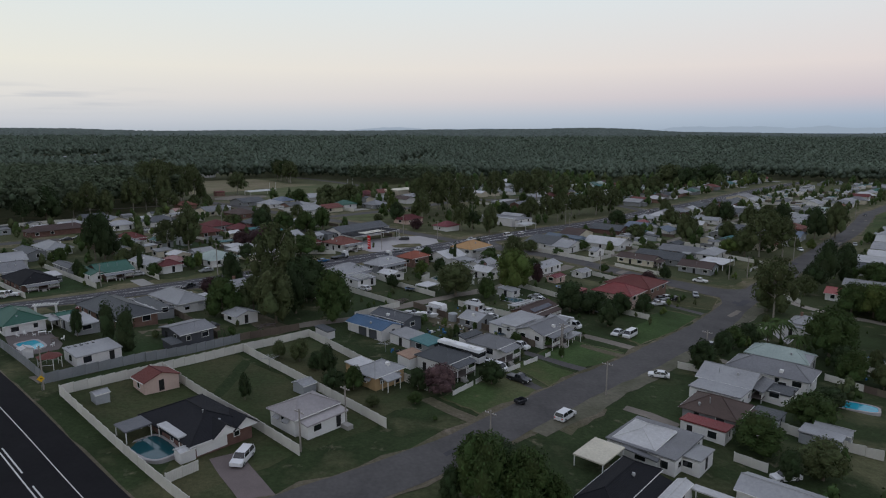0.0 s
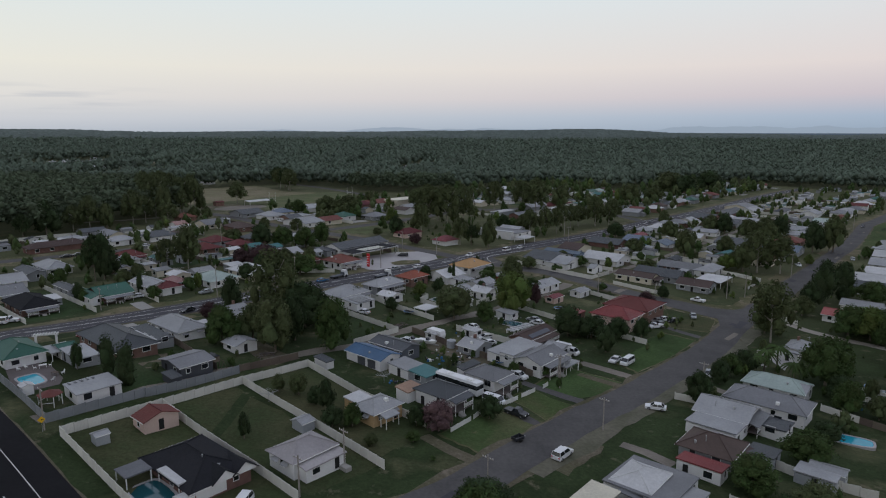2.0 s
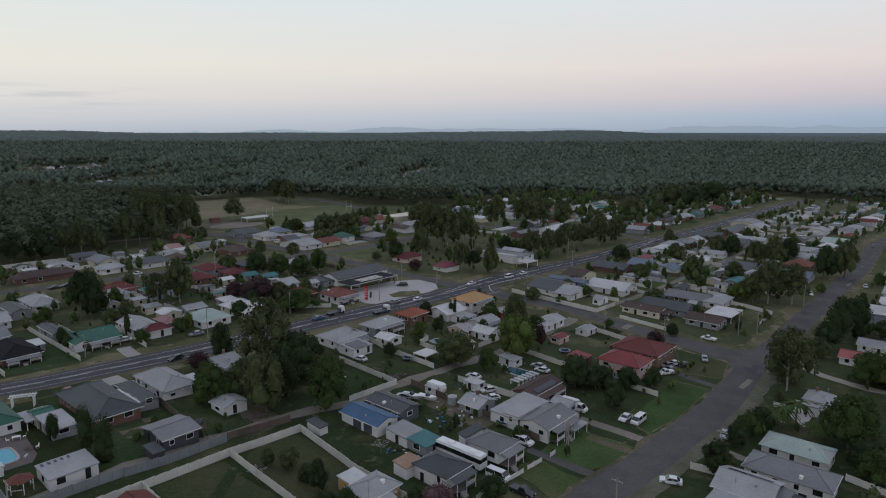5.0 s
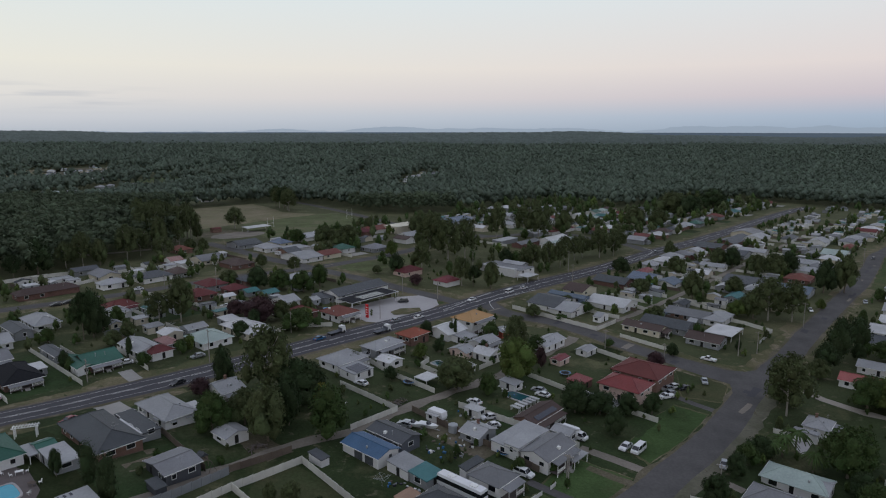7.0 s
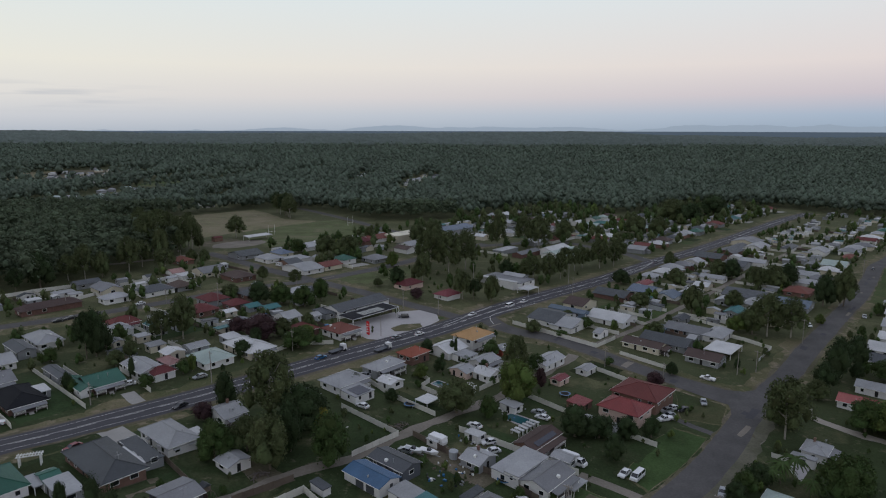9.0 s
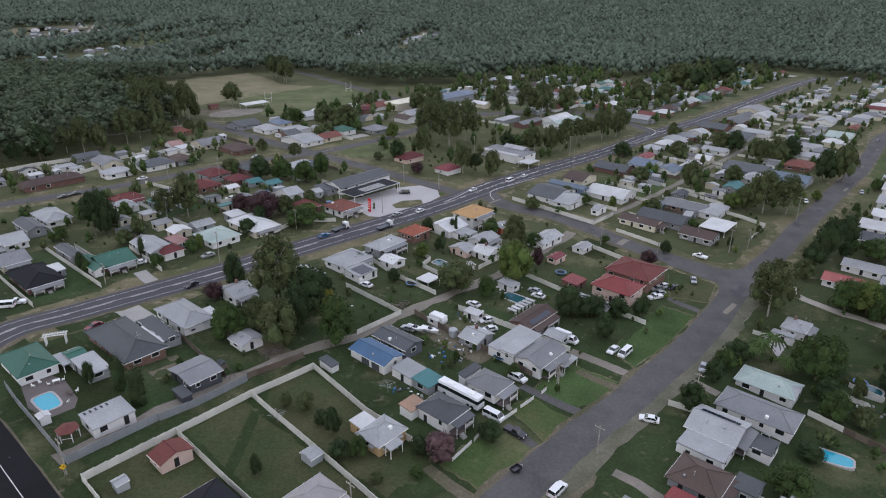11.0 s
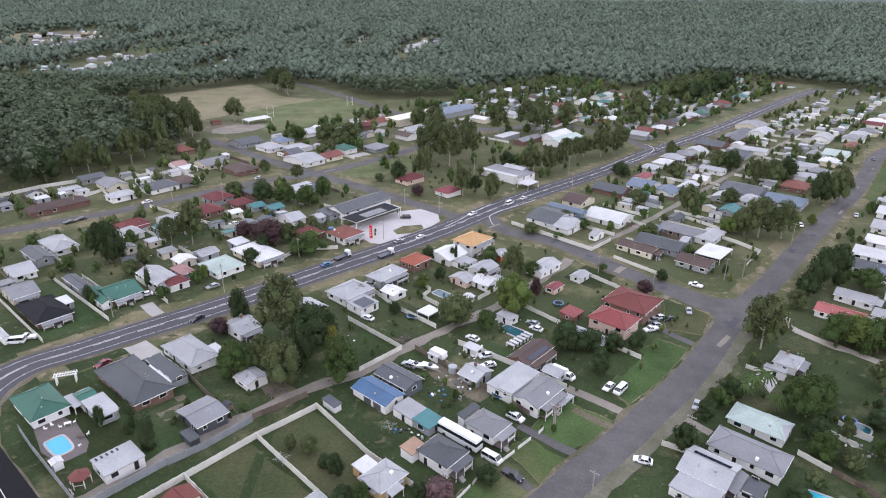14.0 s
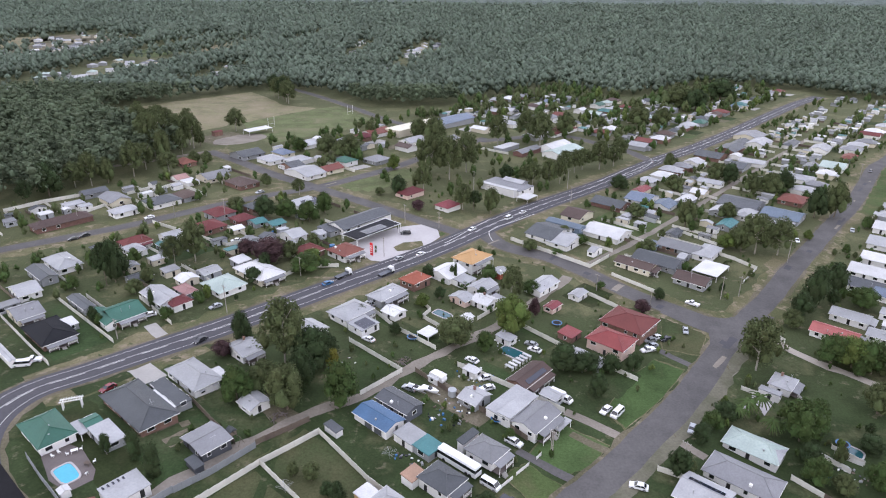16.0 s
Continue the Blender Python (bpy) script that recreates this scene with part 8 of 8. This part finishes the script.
vehicle('white_car', -99.2, 205.9, 30)
vehicle('silver_car', -79.1, 212.6, 45)
vehicle('white_car', -90.1, 273.3, 20)
vehicle('caravan', 162.4, 327.7, 40)
vehicle('silver_car', 201.2, 312.9, 60)
vehicle('dark_car', 271.8, 416.1, 49)
vehicle('white_car', 12.4, 176.0, 20)
vehicle('silver_car', -9.6, 168.5, -30)
vehicle('white_car', 8.9, 185.3, -40)
vehicle('silver_car', -26.2, 218.4, -35)
vehicle('white_car', 53.1, 92.7, 10)
vehicle('white_car', 167.1, 299.1, 75)
vehicle('white_car', 154.6, 255.1, 45)

# ---- poles ----
power_pole(7.5, 95.9, 7.0)
power_pole(32.5, 122.4, 7.0)
power_pole(27.5, 143.3, 8.3)
power_pole(59.7, 141.0, 9.3)
power_pole(-74.0, 208.8, 10.7)
power_pole(-55.4, 240.4, 7.9)
power_pole(-16.3, 102.2, 7.0)
power_pole(-21.8, 92.5, 7.0)
power_pole(115.5, 241.1, 8.6)
power_pole(77.3, 229.5, 7.1)
power_pole(59.7, 241.7, 7.3)
power_pole(16.1, 358.3, 12.0)
power_pole(23.0, 333.0, 12.0)
power_pole(70.9, 373.1, 11.8)
power_pole(-18.7, 303.0, 9.4)
power_pole(-2.5, 298.1, 8.4)
power_pole(200.8, 332.8, 10.8)
power_pole(253.9, 397.7, 10.7)
power_pole(-103.1, 191.0, 7.1)
power_pole(-69.3, 106.7, 8.0)
power_pole(150.8, 274.7, 10.7)
power_pole(-101.6, 296.2, 12.0)
power_pole(-128.0, 303.1, 7.0)
power_pole(27.6, 145.6, 7.0)
power_pole(-25.0, 261.5, 8.9)
power_pole(-169.2, 294.3, 7.0)
power_pole(68.4, 347.9, 9.6)
power_pole(107.3, 238.3, 9.7)

# ---- the playing field's things ----
area("forecourt", [(-43, 273), (-23, 296), (-11, 302), (-3, 296), (-2, 287), (-12, 268), (-22, 256), (-30, 257)], "pale_concrete", 0.115, "pale concrete forecourt of the service station", "forecourt")
for line in ([(0, 280), (6, 289), (13, 301), (23, 316)], [(46, 327), (33, 313), (25, 305), (21, 298), (21, 292), (22, 287)], [(108, 400), (123, 414), (136, 432), (140, 443), (137, 452)], [(93, 390), (108, 408), (121, 423)]):
    ribbon("road_marking_turn", line, 0.3, "line_paint", 0.14, "white turning lines at the junction", "road marking")
area("garden_bed", [(-22, 272), (-18, 278), (-10, 281), (-9, 276), (-14, 270), (-20, 268)], "dry_verge", 0.21, "raised grassy bed on the forecourt", "garden bed")


def goal_posts(x, y, deg):
    b = empty("goal_posts", x, y, radians(deg))
    for s in (-2.8, 2.8):
        me = Mesh()
        me.tube((s, 0, -0.3), (s, 0, 8.0), 0.09, 0.07, 7)
        part("upright", me, "trim_white", b)
    me = Mesh()
    me.tube((-2.8, 0, 3.0), (2.8, 0, 3.0), 0.08, 0.08, 7)
    part("crossbar", me, "trim_white", b)
    tagged(b, "tall white rugby goal posts on the field", "goal posts", "goal posts")


goal_posts(-132.9, 508.1, 49)
goal_posts(-80.0, 562.4, 49)
shed(-137.9, 488.0, 20, 8, 3.2, "skillion", "u", "white", "none")
patch("riding_arena", -145.2, 467.4, 40, 26, "gravel", 0.08, "pale sandy oval beside the field", "arena", ragged=0.6, round_=0.9)
shed(-165.2, 479.6, 7, 5, 3.0, "gable", "u", "maroon", "brick")

# ---- yard things ----
pool(-84.3, 127.3, 6.8, 3.9, -41, "pool_water", "bright turquoise swimming pool with a pale rim")
pool(-43.5, 90.8, 8.2, 4.8, -41, "dark_water", "kidney-shaped dark green swimming pool", 0.9)
pool(-0.4, 214.3, 7.0, 3.6, -41, "dark_water", "small oval garden swimming pool")
pool(22.3, 191.6, 9.0, 4.4, -41, "dark_water", "rectangular pool under a teal cover", 0.0)
pool(84.6, 126.0, 8.6, 4.0, -30, "pool_water", "pale blue swimming pool behind a house")
water_tank(-76.9, 281.4, "car_blue")
water_tank(-47.6, 267.7, "car_blue")
water_tank(2.6, 167.0)
water_tank(60.8, 191.3)
sign_totem(-30.3, 262.7, 49)
road_sign(-69.3, 106.2, 30)
pergola_gate(-96.3, 152.5, 20)
play_set(-52.5, 143.8, -40)
clothes_line(-12.9, 139.5)
clothes_line(-35.5, 126.8)
clothes_line(42.8, 183.1)
clothes_line(-100.2, 242.3)
gazebo(-74.0, 116.6)
garden_table(-86.2, 134.4, 30)
garden_table(-81.0, 130.2, -20, "timber_fence")
for x, y, deg in ((-87.3, 133.4, 120), (-85.2, 135.4, 300), (-80.0, 131.2, 320), (-79.8, 127.3, 250), (-90.3, 132.6, 90), (-89.6, 134.0, 70)):
    garden_chair(x, y, deg)
shed(-81.0, 120.6, 2.2, 2.4, 1.9, "gable", "v", "white", "white")
trampoline(-10.1, 196.6)
trampoline(39.6, 212.5)
trampoline(14.7, 156.8)
trampoline(108.4, 155.2)
boat(-7.9, 168.1, -30)
boat(-3.9, 167.7, -30)

pool(109.6, 152.8, 5.4, 4.6, -41, "dark_water", "rounded pool with a white rim under trees", 0.8)
box_trailer(14.6, 115.4, 40)
wood_pile(-43.8, 153.4)
wood_pile(-12.0, 183.0)
for k in range(6):
    shed(23.3, 185.8, 1.0, 3.0, 1.3, "flat", "u", "white", "none", shift=(k - 2.5) * 1.9)
yard_clutter(31, 36, [(-6, 157), (2, 151), (10, 159), (1, 167)])
yard_clutter(32, 24, [(-13, 140), (-7, 136), (-3, 140), (-10, 143)])
yard_clutter(33, 30, [(3, 178), (11, 171), (16, 178), (8, 185)])
yard_clutter(34, 30, [(95, 144), (103, 138), (111, 142), (103, 148)])
yard_clutter(35, 26, [(12, 199), (21, 192), (27, 201), (18, 208)])
yard_clutter(37, 24, [(-41, 181), (-31, 175), (-25, 182), (-34, 187)], 0.6)

# ---- the rest of the town ----
for k, (v, small, gap) in enumerate(((160, 0, 15), (143, 1, 8), (134, 1, 10), (112, 1, 9), (103, 1, 11), (86, 0, 15))):
    infill(20 + k, 252, 640, v, gap, small, 0.85)
    infill(40 + k, 640, 790, v, gap * 1.3, small, 0.7)
for k, (v, small, gap) in enumerate(((42, 0, 15), (24, 1, 9))):
    infill(60 + k, 250, 560, v, gap, small, 0.8)
for k, (v, small, gap) in enumerate(((204, 0, 15), (224, 1, 8), (238, 1, 9), (252, 1, 9), (278, 0, 15), (320, 0, 15), (338, 1, 8), (350, 1, 11))):
    infill(80 + k, 95 if v < 210 else 40, 214, v, gap, small, 0.85)
for k, (v, small, gap) in enumerate(((204, 0, 15), (222, 1, 9), (244, 0, 16), (262, 1, 10), (282, 0, 16))):
    infill(100 + k, 448, 640, v, gap, small, 0.85)
for k, (v, small, gap) in enumerate(((312, 0, 17), (330, 1, 9), (352, 0, 17), (372, 1, 12))):
    infill(120 + k, 232, 480, v, gap, small, 0.7)
for k, (v, small, gap) in enumerate(((304, 0, 17), (322, 1, 10), (344, 0, 17), (366, 1, 12), (386, 0, 18))):
    infill(140 + k, 484, 610, v, gap, small, 0.75)
for k, (v, small, gap) in enumerate(((204, 0, 17), (228, 1, 11), (252, 0, 18))):
    infill(150 + k, 645, 790, v, gap, small, 0.75)
MIXED = ["round", "dark", "dark", "olive", "shrub", "shrub", "oliveshrub", "bright", "darkgum"]
scatter(201, 60, 250, 330, 66, 178, MIXED, 2.0, 6.0)
scatter(211, 640, 320, 640, 66, 178, MIXED, 2.0, 7.0, far=True)
scatter(202, 70, 640, 800, 66, 178, MIXED, 3.0, 9.0, far=True)
scatter(203, 45, 30, 215, 190, 235, MIXED, 2.0, 7.0)
scatter(213, 330, 30, 215, 235, 365, MIXED, 2.0, 7.5, far=True)
scatter(204, 110, 232, 430, 190, 290, MIXED + ["gum"], 2.5, 9.0, far=True)
scatter(205, 380, 440, 640, 190, 300, MIXED + ["darkgum", "dark"], 3.0, 11.0, far=True)
scatter(206, 270, 232, 480, 300, 390, MIXED, 3.0, 9.0, far=True)
scatter(231, 240, 470, 640, 296, 400, MIXED + ["darkgum", "dark", "gum"], 3.5, 13.0, far=True)
scatter(232, 160, 640, 800, 186, 290, MIXED + ["darkgum", "dark", "gum"], 3.5, 13.0, far=True)
scatter(207, 60, 110, 235, 66, 178, ["shrub", "oliveshrub", "shrub", "round"], 1.2, 3.5)
scatter(208, 50, 60, 115, 128, 178, ["shrub", "oliveshrub", "shrub"], 1.0, 3.0)
scatter(221, 170, 110, 240, 66, 178, ["shrub", "oliveshrub", "bright", "dark"], 0.8, 2.6, far=True)
scatter(222, 240, 60, 300, 186, 300, ["shrub", "oliveshrub", "bright", "dark"], 0.8, 3.0, far=True)
scatter(223, 200, 165, 420, 4, 58, ["shrub", "oliveshrub", "bright", "dark"], 0.8, 3.2, far=True)
scatter(224, 420, 250, 640, 66, 178, ["shrub", "oliveshrub", "bright", "dark"], 0.8, 3.0, far=True)
scatter(225, 40, 70, 165, -30, 22, ["round", "dark", "olive", "shrub"], 2.0, 5.5, far=True)
scatter(209, 80, 165, 420, 8, 58, MIXED, 1.8, 6.0)
for u in range(262, 640, 17):
    for va, vb in ((100, 122), (128, 152)):
        fence("cream" if u % 3 else "timber", 1.5, at_uv(u, va), at_uv(u, vb), gap=11)
for u in range(46, 212, 18):
    for va, vb in ((212, 240), (250, 272), (328, 356)):
        fence("cream" if u % 4 else "timber", 1.5, at_uv(u, va), at_uv(u, vb), gap=11)

distant_trees()

# ---- woodland ----
CLEAR = [(-420, 900, 66, 90), (-630, 1250, 100, 66), (-460, 1290, 38, 96), (-790, 1295, 62, 50), (-54, 1060, 21, 72),
         (-137, 1192, 20, 69), (-27, 1233, 22, 60), (-265, 1401, 25, 79), (-270, 863, 26, 43), (-600, 1095, 70, 46), (-368, 1215, 40, 90), (-720, 1400, 70, 40)]
FIELDS = (2, 3, 10)
rc = random.Random(77)
CLEAR = [(x, y - ry * 0.5 - 45, rx, ry * 1.7 + 55) for x, y, rx, ry in CLEAR]
for k, (x, y, rx, ry) in enumerate(CLEAR):
    if k in FIELDS:
        patch("paddock", x, y, rx * 1.9, ry * 1.9, "bright_lawn" if k == 2 else "dry_grass", 0.02, "open grassy paddock among the forest", "paddock", ang=0.0, ragged=6, round_=0.8)
        continue
    n = {0: 34, 1: 34, 4: 4, 5: 8, 6: 8, 8: 9, 9: 14, 11: 10}.get(k, 5)
    if k in (1, 9, 11):
        patch("clearing", x, y, rx * 1.8, ry * 1.7, "bare_earth", 0.02, "bare pale clearing round houses in the forest", "clearing", ang=0.0, ragged=8, round_=0.9)
    for _ in range(n):
        X, Y = x + rc.uniform(-0.85, 0.85) * rx, y + rc.uniform(-0.75, 0.75) * ry
        if free(X, Y, 8):
            big = 1.9 if k == 4 else 1.0
            house(X, Y, rc.uniform(9, 14) * big, rc.uniform(8, 13), 3.4 * big ** 0.5, rc.choice(("hip", "gable")), "u", rc.choice(("zinc", "zinc", "white", "grey", "zincgreen", "slate")), rc.choice(("grey", "white", "cream")), ang=rc.uniform(0, 1.5))


def cleared(x, y):
    return any(((x - a) / rx) ** 2 + ((y - b) / ry) ** 2 < 1 for a, b, rx, ry in CLEAR)


edge = TOWN + [(900, -200), (-900, -200)]
rw = random.Random(11)
near, mid = [], []
y = 215.0
while y < 2300:
    gap = 9.2 if y < 620 else 6.9 + (y - 500) * 0.0058
    x = -(y * 0.71 + 60)
    while x < y * 0.71 + 60:
        X, Y = x + rw.uniform(-0.45, 0.45) * gap, y + rw.uniform(-0.45, 0.45) * gap
        if not inside(X, Y, edge) and rw.random() > (0.90 if cleared(X, Y) else 0.02) and (Y < 600 or free(X, Y, 9)):
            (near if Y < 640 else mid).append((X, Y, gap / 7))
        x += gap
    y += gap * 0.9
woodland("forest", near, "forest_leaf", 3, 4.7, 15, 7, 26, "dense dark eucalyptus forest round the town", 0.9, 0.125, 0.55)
woodland("forest", mid, "forest_mid_haze", 4, 4.8, 13, 2, 9, "dense dark eucalyptus forest beyond the town", 1.15, 0.22, 0.72, BALL0)


def canopy():
    rng = np.random.default_rng(9)
    rows, y = [], 2150.0
    while y < 5600:
        rows.append(y)
        y += 14 + (y - 2150) * 0.012
    n = 520
    V = []
    for y in rows:
        xs_ = np.linspace(-0.80 * y, 0.80 * y, n) + rng.uniform(-1.5, 1.5, n)
        yy = y + rng.uniform(-3, 3, n)
        z = np.array([ground(a, b) for a, b in zip(xs_, yy)]) + 10 + rng.uniform(-7, 7, n)
        V.append(np.stack([xs_, yy, z], 1))
    V = np.concatenate(V)
    i = (np.arange(len(rows) - 1)[:, None] * n + np.arange(n - 1)[None]).ravel()[:, None]
    f = np.concatenate([i + [0, 1, n + 1], i + [0, n + 1, n]])
    me = mesh_from("forest", [V], [f], ["forest_far_haze"])
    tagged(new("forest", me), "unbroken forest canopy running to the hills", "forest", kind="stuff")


canopy()
